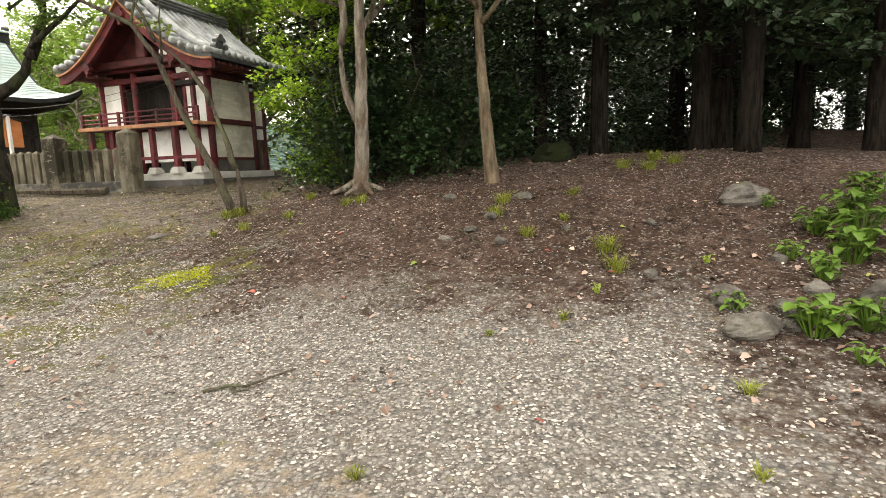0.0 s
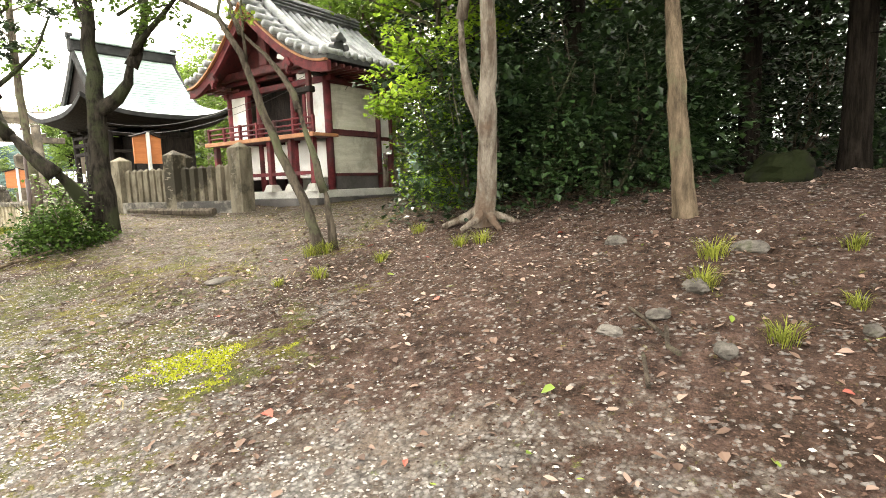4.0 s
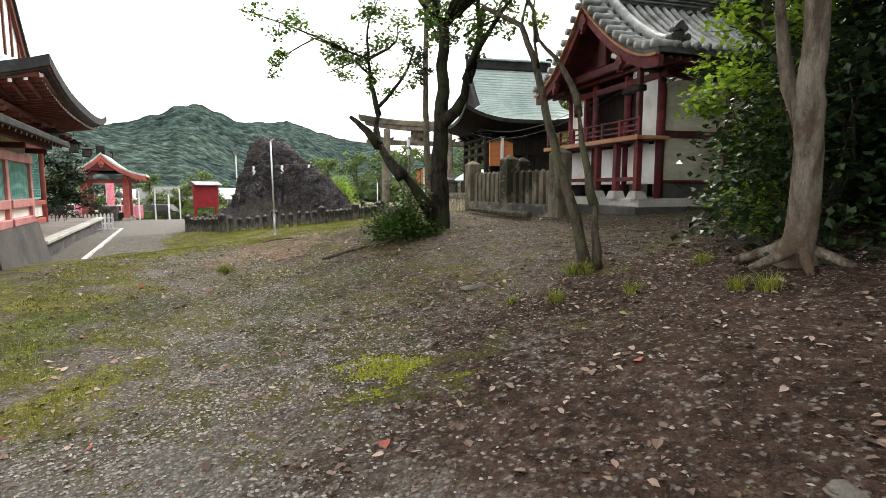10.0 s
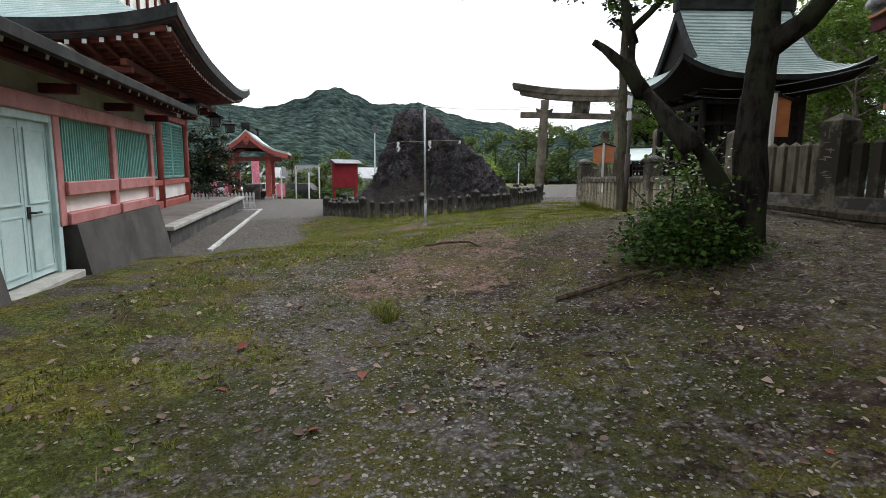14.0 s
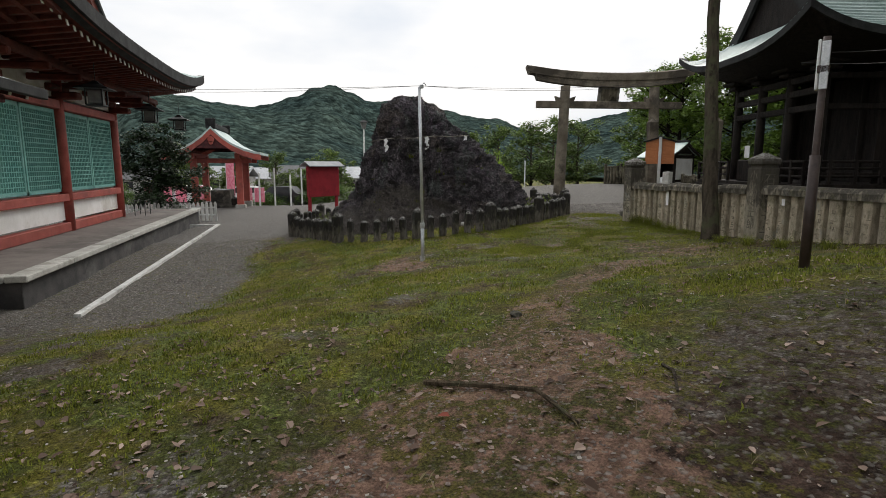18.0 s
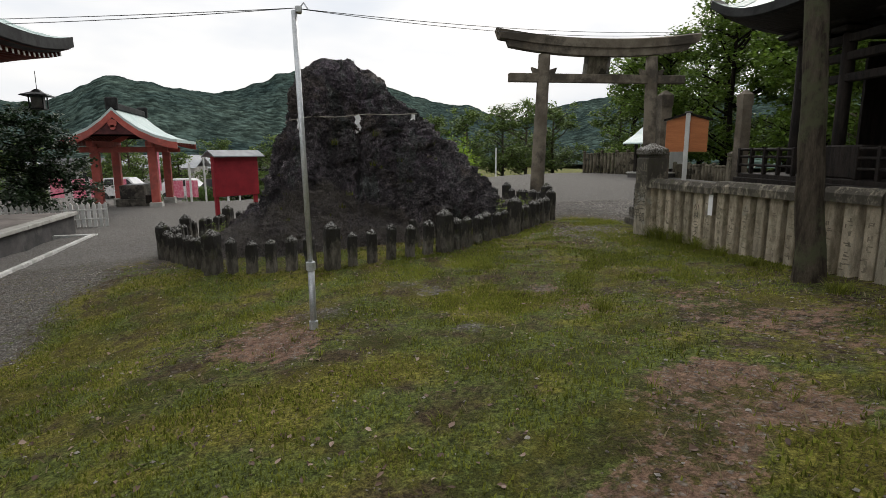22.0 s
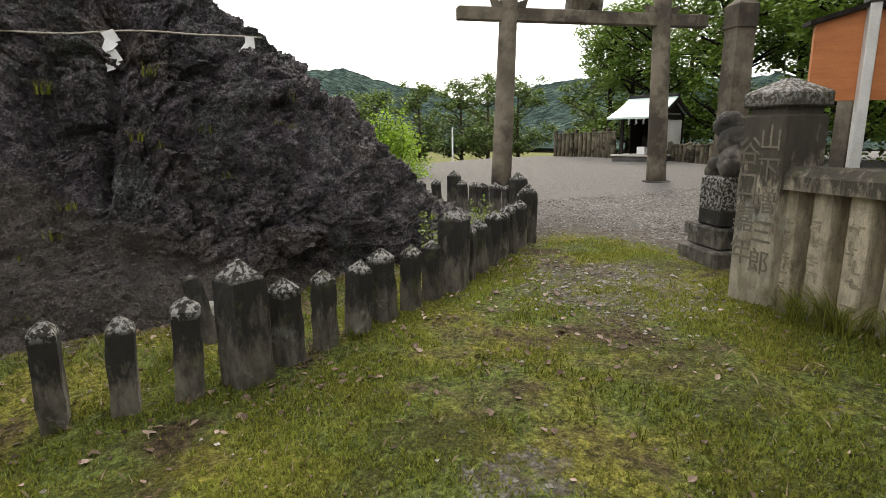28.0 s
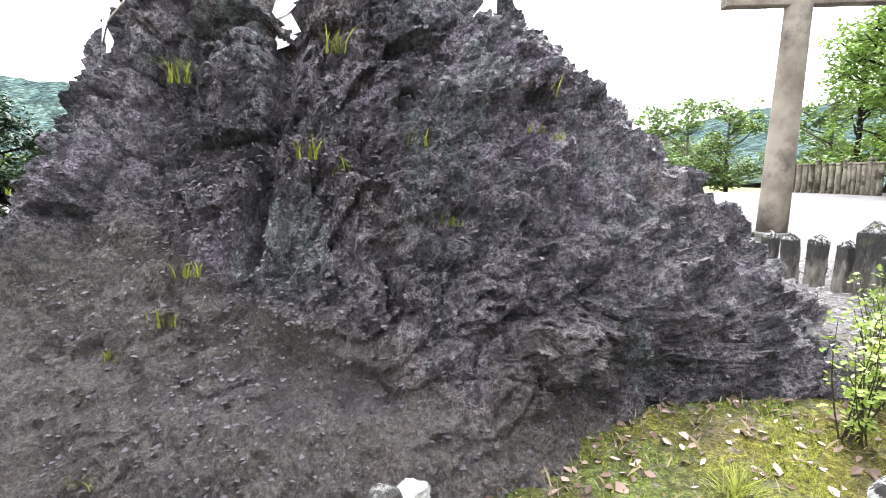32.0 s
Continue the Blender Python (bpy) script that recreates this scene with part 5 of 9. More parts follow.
# ---- the dark hall with the copper roof ----
def dark_hall():
    root = thing("dark_hall", pose(-17.73, 15.83, 0.7, 0, 0, -13.9), "blackened timber shrine hall with a green copper roof", "shrine")
    a, b, g, low, high = 2.5, 2.35, 1.6, 3.3, 5.55
    sheet, top = hipped_gable(a, b, g, low, high, 0.42)
    part("roof", sheet, M["copper"], root, "green verdigris copper roof", smooth=False)
    for geo in seams(top, a, b, g, 26, 0.022):
        part("roof_course", geo, M["copper"], root)
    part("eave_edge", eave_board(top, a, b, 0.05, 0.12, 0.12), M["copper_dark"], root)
    part("soffit", soffit(top, a, b, 1.5, 1.35, 3.0), M["dark_wood"], root)
    for side in (-1, 1):
        part("gable_wall", gable_wall(top, a, g, side, low + 0.62), M["dark_wood"], root)
        part("bargeboard", barge(top, a, g, side, low + 0.55, 0.3), M["copper_dark"], root)
        part("ridge_end", Geo().box(-0.14, side * (g + 0.02) - 0.06, high - 0.1, 0.14, side * (g + 0.02) + 0.06, high + 0.34, 0.03).tube([(0, side * (g - 0.05), high + 0.38), (0, side * (g + 0.12), high + 0.38)], 0.1, 10), M["copper_dark"], root)
    part("ridge", cbox(-0.13, -g, high - 0.06, 0.13, g, high + 0.26, 0.03), M["copper_dark"], root, "dark box ridge")
    part("ridge_cap", cbox(-0.2, -g - 0.05, high + 0.26, 0.2, g + 0.05, high + 0.33, 0.015), M["copper"], root)
    for x in (-1.45, -0.5, 0.5, 1.45):
        for y in (-1.3, 0.2, 1.3):
            part("column", Geo().tube([(x, y, 0), (x, y, 3.1)], 0.09, 12), M["dark_wood"], root, smooth=True)
    part("east_wall", cbox(1.4, -0.25, 0.85, 1.46, 1.3, 2.95, 0.005), M["dark_wood"], root)
    part("west_wall", cbox(-1.46, -0.25, 0.85, -1.4, 1.3, 2.95, 0.005), M["dark_wood"], root)
    part("rear_wall", cbox(-1.45, 1.27, 0.85, 1.45, 1.33, 2.95, 0.005), M["dark_wood"], root)
    part("inner_wall", cbox(-1.45, 0.17, 0.85, 1.45, 0.23, 2.95, 0.005), M["dark_wood"], root)
    for z in (0.95, 2.2, 2.75):
        part("side_beam", cbox(1.42, -1.35, z, 1.53, 1.35, z + 0.1, 0.01), M["dark_wood"], root)
        part("front_beam", cbox(-1.5, -1.37, z if z > 2 else 2.5, 1.5, -1.25, (z if z > 2 else 2.5) + 0.12, 0.01), M["dark_wood"], root)
    for x in (-1.45, -0.5, 0.5, 1.45):
        g2 = Geo().box(x - 0.16, -1.5, 2.9, x + 0.16, -1.1, 2.98, 0.02).box(x - 0.26, -1.6, 3.0, x + 0.26, -1.05, 3.07, 0.02)
        part("bracket", g2, M["dark_wood"], root)
    part("floor", cbox(-2.0, -1.9, 0.76, 2.0, 1.8, 0.85, 0.01), M["dark_wood"], root)
    part("floor_edge", cbox(-2.05, -1.95, 0.68, 2.05, -1.88, 0.78, 0.01), M["dark_wood"], root)
    part("floor_edge", cbox(1.98, -1.88, 0.68, 2.05, 1.85, 0.78, 0.01), M["dark_wood"], root)
    for x in (-1.9, -0.9, 0.0, 0.9, 1.9):
        for y in (-1.8, 0, 1.7):
            part("floor_post", cbox(x - 0.06, y - 0.06, -0.1, x + 0.06, y + 0.06, 0.76, 0.01), M["dark_wood"], root)
            part("footing", Geo().loft([[(x + s * w, y + t * w, z) for s, t in ((-1, -1), (1, -1), (1, 1), (-1, 1))] for w, z in ((0.14, -0.15), (0.1, 0.06))]), M["granite_dark"], root)
    rail_run(root, M["dark_wood"], (-2.0, -1.88), (-0.6, -1.88), 0.85, 4, (0.14, 0.28, 0.4))
    rail_run(root, M["dark_wood"], (0.6, -1.88), (2.0, -1.88), 0.85, 4, (0.14, 0.28, 0.4))
    rail_run(root, M["dark_wood"], (2.0, -1.88), (2.0, 1.75), 0.85, 8, (0.14, 0.28, 0.4))
    part("offertory_box", Geo().box(-0.5, -1.75, 0.85, 0.5, -1.3, 1.3, 0.02), M["dark_wood"], root)
    part("notice_paper", cbox(-0.9, -1.39, 1.35, -0.7, -1.378, 1.62, 0.002), M["paper"], root)
    part("stone_base", cbox(-2.2, -2.1, -0.5, 2.2, 2.0, -0.02, 0.02), M["granite"], root)
    return root


dark_hall()


# ---- the large vermilion hall with its terrace ----
def lattice(x0, x1, z0, z1, y, nx, nz, w=0.022):
    geo = Geo()
    for i in range(nx + 1):
        x = x0 + (x1 - x0) * i / nx
        geo.box(x - w / 2, y - 0.02, z0, x + w / 2, y + 0.02, z1)
    for k in range(nz + 1):
        z = z0 + (z1 - z0) * k / nz
        geo.box(x0, y - 0.015, z - w / 2, x1, y + 0.015, z + w / 2)
    return geo


def great_hall():
    root = thing("great_hall", pose(-23.75, -3.7, 0.0), "large vermilion hall with white walls, green lattices and copper roof", "shrine")
    a, b, g, low, high = 6.75, 5.1, 2.9, 4.5, 9.6
    sheet, top = hipped_gable(a, b, g, low, high, 0.5, 22, 31)
    part("roof", sheet, M["copper_pale"], root, "pale green copper roof")
    for geo in seams(top, a, b, g, 52, 0.02):
        part("roof_course", geo, M["copper_pale"], root)
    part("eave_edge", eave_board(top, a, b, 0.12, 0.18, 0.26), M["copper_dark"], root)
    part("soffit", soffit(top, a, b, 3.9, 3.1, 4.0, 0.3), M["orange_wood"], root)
    for side in (-1, 1):
        part("gable_wall", gable_wall(top, a, g, side, low + 1.7), M["plaster"], root)
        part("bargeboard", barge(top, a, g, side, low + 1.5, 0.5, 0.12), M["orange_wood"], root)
        part("barge_edge", barge(top, a, g, side, low + 1.5, 0.12, 0.2, 0.1), M["copper_dark"], root)
        for x in (-2.0, -1.0, 0, 1.0, 2.0):
            part("gable_strut", cbox(x - 0.08, side * (g - 0.16), low + 1.6, x + 0.08, side * (g - 0.06), top(x, 0) - 0.4, 0.01), M["orange_wood"], root)
        gp = Geo()
        for dx, dz, r in ((0, 0, 0.22), (-0.18, -0.12, 0.14), (0.18, -0.12, 0.14), (0, -0.36, 0.13)):
            gp.tube([(dx, side * (g + 0.04), high - 0.75 + dz), (dx, side * (g + 0.14), high - 0.75 + dz)], r, 14)
        part("gable_pendant", gp, M["plaster"], root)
    part("ridge", cbox(-0.25, -g, high - 0.1, 0.25, g, high + 0.5, 0.03), M["copper_dark"], root)
    # two rows of rafter tips along the north and east eaves
    tip = cbox(-0.05, -1.7, -0.06, 0.05, 0, 0.05, 0.008).mesh("rafter")
    for i in range(45):
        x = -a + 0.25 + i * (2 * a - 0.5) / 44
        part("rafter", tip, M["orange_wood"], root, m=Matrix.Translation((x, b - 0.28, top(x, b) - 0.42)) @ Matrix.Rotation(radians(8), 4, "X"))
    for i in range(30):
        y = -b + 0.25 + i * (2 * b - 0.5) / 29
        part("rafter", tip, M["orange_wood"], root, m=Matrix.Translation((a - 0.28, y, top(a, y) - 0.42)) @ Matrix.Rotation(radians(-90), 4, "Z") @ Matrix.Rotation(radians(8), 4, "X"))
    end = cbox(-0.046, 0.0, -0.054, 0.046, 0.012, 0.044, 0.003).mesh("rafter_end")
    for rafter in [o for o in root.children if o.name.split(".")[0] == "rafter"]:
        part("rafter_end", end, M["white_post"], root, m=rafter.matrix_basis.copy())
    # body: walls to the north (terrace side), the rest closed
    wy = 2.9
    posts = (-3.65, 0.15, 3.75, 6.9)
    for x in posts[:3]:
        part("column", Geo().tube([(x, wy, 0.28), (x, wy, 4.1)], 0.13, 16), M["vermilion"], root, smooth=True)
    for xa, xb in zip(posts, posts[1:]):
        part("wall_panel", cbox(xa + 0.1, wy - 0.1, 0.55, xb - 0.1, wy - 0.03, 1.05, 0.004), M["plaster"], root)
        part("upper_wall", cbox(xa + 0.1, wy - 0.1, 3.5, xb - 0.1, wy - 0.03, 4.15, 0.004), M["plaster"], root)
        part("sill_beam", cbox(xa + 0.1, wy - 0.12, 1.02, xb - 0.1, wy + 0.1, 1.2, 0.012), M["vermilion"], root)
        part("ground_beam", cbox(xa + 0.1, wy - 0.12, 0.28, xb - 0.1, wy + 0.08, 0.5, 0.012), M["vermilion"], root)
        part("head_beam", cbox(xa + 0.1, wy - 0.12, 3.22, xb - 0.1, wy + 0.1, 3.42, 0.012), M["vermilion"], root)
        part("backing", cbox(xa + 0.1, wy - 0.16, 1.2, xb - 0.1, wy - 0.12, 3.22, 0.003), M["white_back"], root)
        mid = (xa + xb) / 2
        for p, q in ((xa + 0.14, mid - 0.02), (mid + 0.02, xb - 0.14)):
            shutter = part("lattice_shutter", Geo().box(p, wy - 0.09, 1.24, p + 0.07, wy - 0.03, 3.2, 0.005).box(q - 0.07, wy - 0.09, 1.24, q, wy - 0.03, 3.2, 0.005).box(p, wy - 0.09, 1.24, q, wy - 0.03, 1.32, 0.005).box(p, wy - 0.09, 3.12, q, wy - 0.03, 3.2, 0.005), M["teal"], root, "green lattice shutter")
            part("lattice_bar", lattice(p + 0.07, q - 0.07, 1.32, 3.12, wy - 0.06, 16, 17), M["teal"], shutter)
    part("west_wall", cbox(-3.75, -4.5, 0.28, -3.65, wy, 4.2, 0.01), M["plaster"], root)
    part("east_wall", cbox(6.2, -4.5, 0.28, 6.3, wy - 0.1, 4.2, 0.01), M["plaster"], root)
    part("rear_wall", cbox(-3.75, -4.6, 0.28, 6.3, -4.5, 4.2, 0.01), M["plaster"], root)
    for x in posts[:3]:
        bk = Geo().box(x - 0.5, wy - 0.12, 3.62, x + 0.5, wy + 0.12, 3.78, 0.03).box(x - 0.18, wy - 0.2, 3.46, x + 0.18, wy + 0.5, 3.62, 0.03)
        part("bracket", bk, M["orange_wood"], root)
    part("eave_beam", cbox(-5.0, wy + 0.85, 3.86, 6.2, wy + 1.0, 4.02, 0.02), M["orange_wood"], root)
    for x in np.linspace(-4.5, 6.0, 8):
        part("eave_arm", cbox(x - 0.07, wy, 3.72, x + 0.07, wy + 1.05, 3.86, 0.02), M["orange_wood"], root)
    return root


great_hall()


def terrace():
    root = thing("terrace", pose(0, 0, 0), "raised paved terrace with a pale kerb beside the hall", "terrace", kind="structure")
    part("terrace_body", cbox(-30.4, -1.0, -0.9, -17.3, 0.92, 0.26, 0.01), M["terrace_wall"], root, "dark stone terrace wall")
    part("paving", cbox(-30.38, -1.0, 0.262, -17.32, 0.72, 0.275, 0.002), M["terrace_top"], root)
    x = -17.25
    while x > -30.4:
        part("kerb_stone", cbox(max(x - 1.64, -30.45), 0.72, 0.2, x, 1.02, 0.3, 0.014), M["concrete"], root)
        x -= 1.65
    part("kerb_stone", cbox(-17.5, -0.9, 0.2, -17.22, 0.7, 0.3, 0.014), M["concrete"], root)
    kerb = thing("edging_kerb", pose(0, 0, 0), "white stone edging strip set in gravel", "kerb", kind="structure")
    pts = [(-16.6 - i * 0.93, 1.86) for i in range(14)]
    for (xa, ya), (xb, yb) in zip(pts, pts[1:]):
        za, zb = lie(xa, ya) + 0.03, lie(xb, yb) + 0.03
        part("edging_stone", Geo().loft([[(x + 0.006 * s, y - 0.05, z - 0.1), (x + 0.006 * s, y + 0.05, z - 0.1), (x + 0.006 * s, y + 0.05, z + 0.02), (x + 0.006 * s, y - 0.05, z + 0.02)] for x, y, z, s in ((xa, ya, za, -1), (xb, yb, zb, 1))]), M["white_line"], kerb)
    z = lie(-28.7, 1.3)
    part("edging_stone", cbox(-28.84, 0.9, z - 0.1, -28.7, 1.93, z + 0.05, 0.005), M["white_line"], kerb)


terrace()


def annex():
    root = thing("side_wing", pose(0, 0, 0), "low wing of the hall with pink timber and barred windows", "building")
    y = 1.0
    # bays from east to west: wall openings between posts
    bays = [(-7.7, -10.0, "bars"), (-10.0, -11.65, "door"), (-11.65, -13.65, "bars"), (-13.65, -15.75, "bars")]
    for xa, xb, kind in bays:
        part("post", cbox(xb - 0.09, y - 0.14, 0.9, xb + 0.09, y + 0.05, 2.5, 0.01), M["pink"], root)
        if kind == "door":
            continue
        part("white_panel", cbox(xb + 0.09, y - 0.08, 0.9, xa - 0.09, y - 0.03, 1.4, 0.004), M["plaster"], root)
        part("sill", cbox(xb + 0.09, y - 0.1, 1.28, xa - 0.09, y + 0.09, 1.46, 0.012), M["pink"], root)
        part("ground_beam", cbox(xb + 0.09, y - 0.1, 0.9, xa - 0.09, y + 0.09, 1.06, 0.012), M["pink"], root)
        part("backing", cbox(xb + 0.09, y - 0.14, 1.46, xa - 0.09, y - 0.11, 2.28, 0.003), M["white_back"], root)
        n = 22
        bar = Geo().box(-0.016, y - 0.05, 1.46, 0.016, y - 0.01, 2.28).mesh("window_bar")
        for i in range(n):
            part("window_bar", bar, M["teal"], root, m=pose(xb + 0.13 + (xa - xb - 0.26) * i / (n - 1), 0, 0))
    part("head_beam", cbox(-15.85, y - 0.12, 2.28, -7.7, y + 0.08, 2.48, 0.012), M["pink"], root)
    part("upper_wall", cbox(-15.8, y - 0.1, 2.48, -7.7, y - 0.04, 2.95, 0.005), M["plaster"], root)
    part("end_wall", cbox(-15.85, -1.0, 0.3, -15.75, y - 0.1, 2.9, 0.01), M["plaster"], root)
    part("rear_wall", cbox(-15.8, -3.1, 0.3, -7.7, -3.0, 2.9, 0.01), M["plaster"], root)
    part("inner_closing", cbox(-7.8, -3.0, -0.2, -7.7, 0.9, 2.9, 0.01), M["plaster"], root)
    # battered plinths either side of the door
    for xa, xb in ((-7.6, -9.85), (-11.8, -15.8)):
        z0 = -0.2
        g = Geo().loft([[(xa, y + 0.34, z0), (xb, y + 0.34, z0), (xb, y - 0.3, z0), (xa, y - 0.3, z0)], [(xa, y + 0.13, 0.9), (xb + (0.12 if xb < -12 else 0), y + 0.13, 0.9), (xb + (0.12 if xb < -12 else 0), y - 0.3, 0.9), (xa, y - 0.3, 0.9)]])
        part("battered_plinth", g, M["plinth"], root, "grey rendered battered plinth")
    # double door
    part("door_frame", Geo().box(-10.2, y - 0.1, 0.34, -10.08, y + 0.03, 2.28, 0.008).box(-11.62, y - 0.1, 0.3, -11.5, y + 0.03, 2.28, 0.008).box(-11.5, y - 0.1, 2.18, -10.2, y + 0.03, 2.28, 0.008), M["door_teal"], root)
    for xa, xb in ((-10.2, -10.845), (-10.855, -11.5)):
        door = part("door_leaf", cbox(xb, y - 0.07, 0.36, xa, y - 0.02, 2.18, 0.004), M["door_teal"], root, "pale turquoise panelled door leaf")
        for z0, z1 in ((0.46, 1.1), (1.24, 2.08)):
            fr = Geo().box(xb + 0.09, y - 0.02, z0, xa - 0.09, y - 0.012, z1)
            part("recessed_panel", fr, M["door_teal"], door)
            edge = Geo().box(xb + 0.08, y - 0.018, z0 - 0.01, xb + 0.1, y - 0.004, z1 + 0.01).box(xa - 0.1, y - 0.018, z0 - 0.01, xa - 0.08, y - 0.004, z1 + 0.01).box(xb + 0.1, y - 0.018, z1 - 0.01, xa - 0.1, y - 0.004, z1 + 0.01).box(xb + 0.1, y - 0.018, z0 - 0.01, xa - 0.1, y - 0.004, z0 + 0.01)
            part("panel_bead", edge, M["door_teal"], door)
    part("door_handle", Geo().tube([(-10.92, y - 0.02, 1.13), (-10.92, y + 0.05, 1.13), (-11.06, y + 0.05, 1.13)], 0.013, 8).box(-10.96, y - 0.02, 1.06, -10.88, y - 0.01, 1.2, 0.003), M["black_metal"], root, "dark lever handle")
    part("door_step", cbox(-11.7, y - 0.1, 0.05, -9.95, y + 0.22, 0.33, 0.012), M["concrete"], root)
    # roof with rafters
    rings = [[(x, -3.4, 3.6), (x, 0.2, 3.35), (x, 1.68, 2.86), (x, 1.68, 2.78), (x, 0.2, 3.27), (x, -3.4, 3.52)] for x in (-7.2, -16.7)]
    part("roof", Geo().loft(rings), M["copper_dark"], root, "thin grey metal roof")
    part("roof_skin", Geo().loft([[(x, -3.4, 3.604), (x, 0.2, 3.354), (x, 1.72, 2.864)] for x in (-7.15, -16.75)], cap=False, close=False), M["copper_pale"], root)
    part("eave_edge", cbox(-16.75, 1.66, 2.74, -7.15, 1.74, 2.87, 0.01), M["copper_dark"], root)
    raf = cbox(-0.035, -1.25, -0.045, 0.035, 0, 0.045, 0.006).mesh("rafter")
    for i in range(22):
        part("rafter", raf, M["dark_red"], root, m=Matrix.Translation((-16.5 + i * 0.42, 1.6, 2.76)) @ Matrix.Rotation(radians(-16), 4, "X"))
    end = cbox(-0.031, 0.0, -0.041, 0.031, 0.01, 0.041, 0.003).mesh("rafter_end")
    for rafter in [o for o in root.children if o.name.split(".")[0] == "rafter"]:
        part("rafter_end", end, M["white_post"], root, m=rafter.matrix_basis.copy())
    part("eave_purlin", cbox(-16.4, 1.3, 2.66, -7.4, 1.4, 2.76, 0.01), M["red_wood"], root)
    for i in range(4):
        x = -15.6 + i * 2.1
        part("purlin_arm", cbox(x - 0.05, y, 2.52, x + 0.05, 1.42, 2.64, 0.015), M["red_wood"], root)


annex()

# ---- stone fences ----
def stained_stone(name, pale, dark, black, top):
    """Stone grown over with black algae from its top down, in streaks, with pale lichen spots on the cap."""
    m = surface(name, dark, pale, (0.3, 0.295, 0.26), 9, 0.92, 0.7, 110, 0.72, stretch=(1.6, 1.6, 0.6), vary=0.25)
    nodes, links = m.node_tree.nodes, m.node_tree.links
    bsdf = [n for n in nodes if n.type == "BSDF_PRINCIPLED"][0]
    old = bsdf.inputs["Base Color"].links[0].from_socket
    spot = nodes.new("ShaderNodeTexCoord").outputs["Object"]
    up = nodes.new("ShaderNodeSeparateXYZ")
    links.new(spot, up.inputs[0])
    world_pos = nodes.new("ShaderNodeNewGeometry").outputs["Position"]
    runs = noise_node(nodes, links, world_pos, 6.0, 7.0, 0.75, (1.6, 1.6, 0.6))
    wet = mathn(nodes, links, "ADD", mathn(nodes, links, "MULTIPLY", up.outputs["Z"], 1.0 / top), mathn(nodes, links, "MULTIPLY", mathn(nodes, links, "SUBTRACT", runs, 0.5), 1.0))
    colour = mix(nodes, links, ramp(nodes, links, wet, [(0.4, (0, 0, 0)), (0.66, (0.9,) * 3)]), old, black)
    lich = noise_node(nodes, links, world_pos, 34.0, 4.0, 0.7)
    cap = mathn(nodes, links, "MULTIPLY", ramp(nodes, links, mathn(nodes, links, "MULTIPLY", up.outputs["Z"], 1.0 / top), [(0.93, (0, 0, 0)), (1.05, (1, 1, 1))]), ramp(nodes, links, lich, [(0.45, (0, 0, 0)), (0.6, (0.8,) * 3)]))
    colour = mix(nodes, links, cap, colour, (0.4, 0.39, 0.37))
    moss = ramp(nodes, links, noise_node(nodes, links, world_pos, 5.0, 6.0, 0.7), [(0.62, (0, 0, 0)), (0.75, (0.5,) * 3)])
    colour = mix(nodes, links, moss, colour, (0.075, 0.08, 0.03))
    links.new(colour, bsdf.inputs["Base Color"])
    return m


M["ring_stone"] = stained_stone("lichen_spotted_black_stone", (0.16, 0.144, 0.12), (0.06, 0.053, 0.043), (0.016, 0.0145, 0.0125), 0.5)
M["ring_stone_tall"] = stained_stone("lichen_spotted_tall_stone", (0.16, 0.144, 0.12), (0.06, 0.053, 0.043), (0.016, 0.0145, 0.0125), 0.66)


def stone_post(w, h, cap=0.09, d=None, b=0.012):
    """A square stone post with a pyramid top, its foot at the origin."""
    d = d or w
    rings = [[(s * w / 2 * k, t * d / 2 * k, z) for s, t in ((-1, -1), (1, -1), (1, 1), (-1, 1))] for k, z in ((1.0, -0.25), (1.0, h - 0.015), (0.95, h), (0.08, h + cap))]
    return Geo().loft(rings)


def capped_post(w, h):
    g = Geo().box(-w / 2, -w / 2, -0.25, w / 2, w / 2, h - 0.24, 0.014).box(-w * 0.42, -w * 0.42, h - 0.24, w * 0.42, w * 0.42, h - 0.19)
    g.box(-w * 0.53, -w * 0.53, h - 0.19, w * 0.53, w * 0.53, h - 0.09, 0.012)
    return g.loft([[(s * w * k, t * w * k, z) for s, t in ((-1, -1), (1, -1), (1, 1), (-1, 1))] for k, z in ((0.5, h - 0.09), (0.12, h - 0.01), (0.1, h))])


def carved(text, size, material, parent, m, label="carved characters"):
    """Thin characters laid on a face, one under another; their dark tone stands for shade in the cuts."""
    for i, ch in enumerate(text):
        cu = bpy.data.curves.new("writing", "FONT")
        cu.body, cu.size, cu.align_x, cu.extrude = ch, size, "CENTER", 0.002
        ob = bpy.data.objects.new("writing", cu)
        scene.collection.objects.link(ob)
        me = bpy.data.meshes.new_from_object(ob.evaluated_get(bpy.context.evaluated_depsgraph_get()))
        bpy.data.objects.remove(ob)
        me.materials.clear()
        part("carved_character", me, material, parent, label, m=m @ pose(0, 0, -i * size * 1.12, 90, 0, 0))


def strokes(seed, n, size, material, parent, m):
    """Writing that cannot be made out: short bars of its size."""
    rng, g = random.Random(seed), Geo()
    for i in range(n):
        for _ in range(4):
            x, z = rng.uniform(-0.4, 0.4) * size, -i * size * 1.15 + rng.uniform(-0.4, 0.4) * size
            w, h = (rng.uniform(0.3, 0.6) * size, 0.012) if rng.random() < 0.55 else (0.012, rng.uniform(0.25, 0.5) * size)
            g.box(x - w / 2, -0.004, z - h / 2, x + w / 2, 0.002, z + h / 2)
    tagged(part("carving", g, material, parent, m=m), kind="stuff")


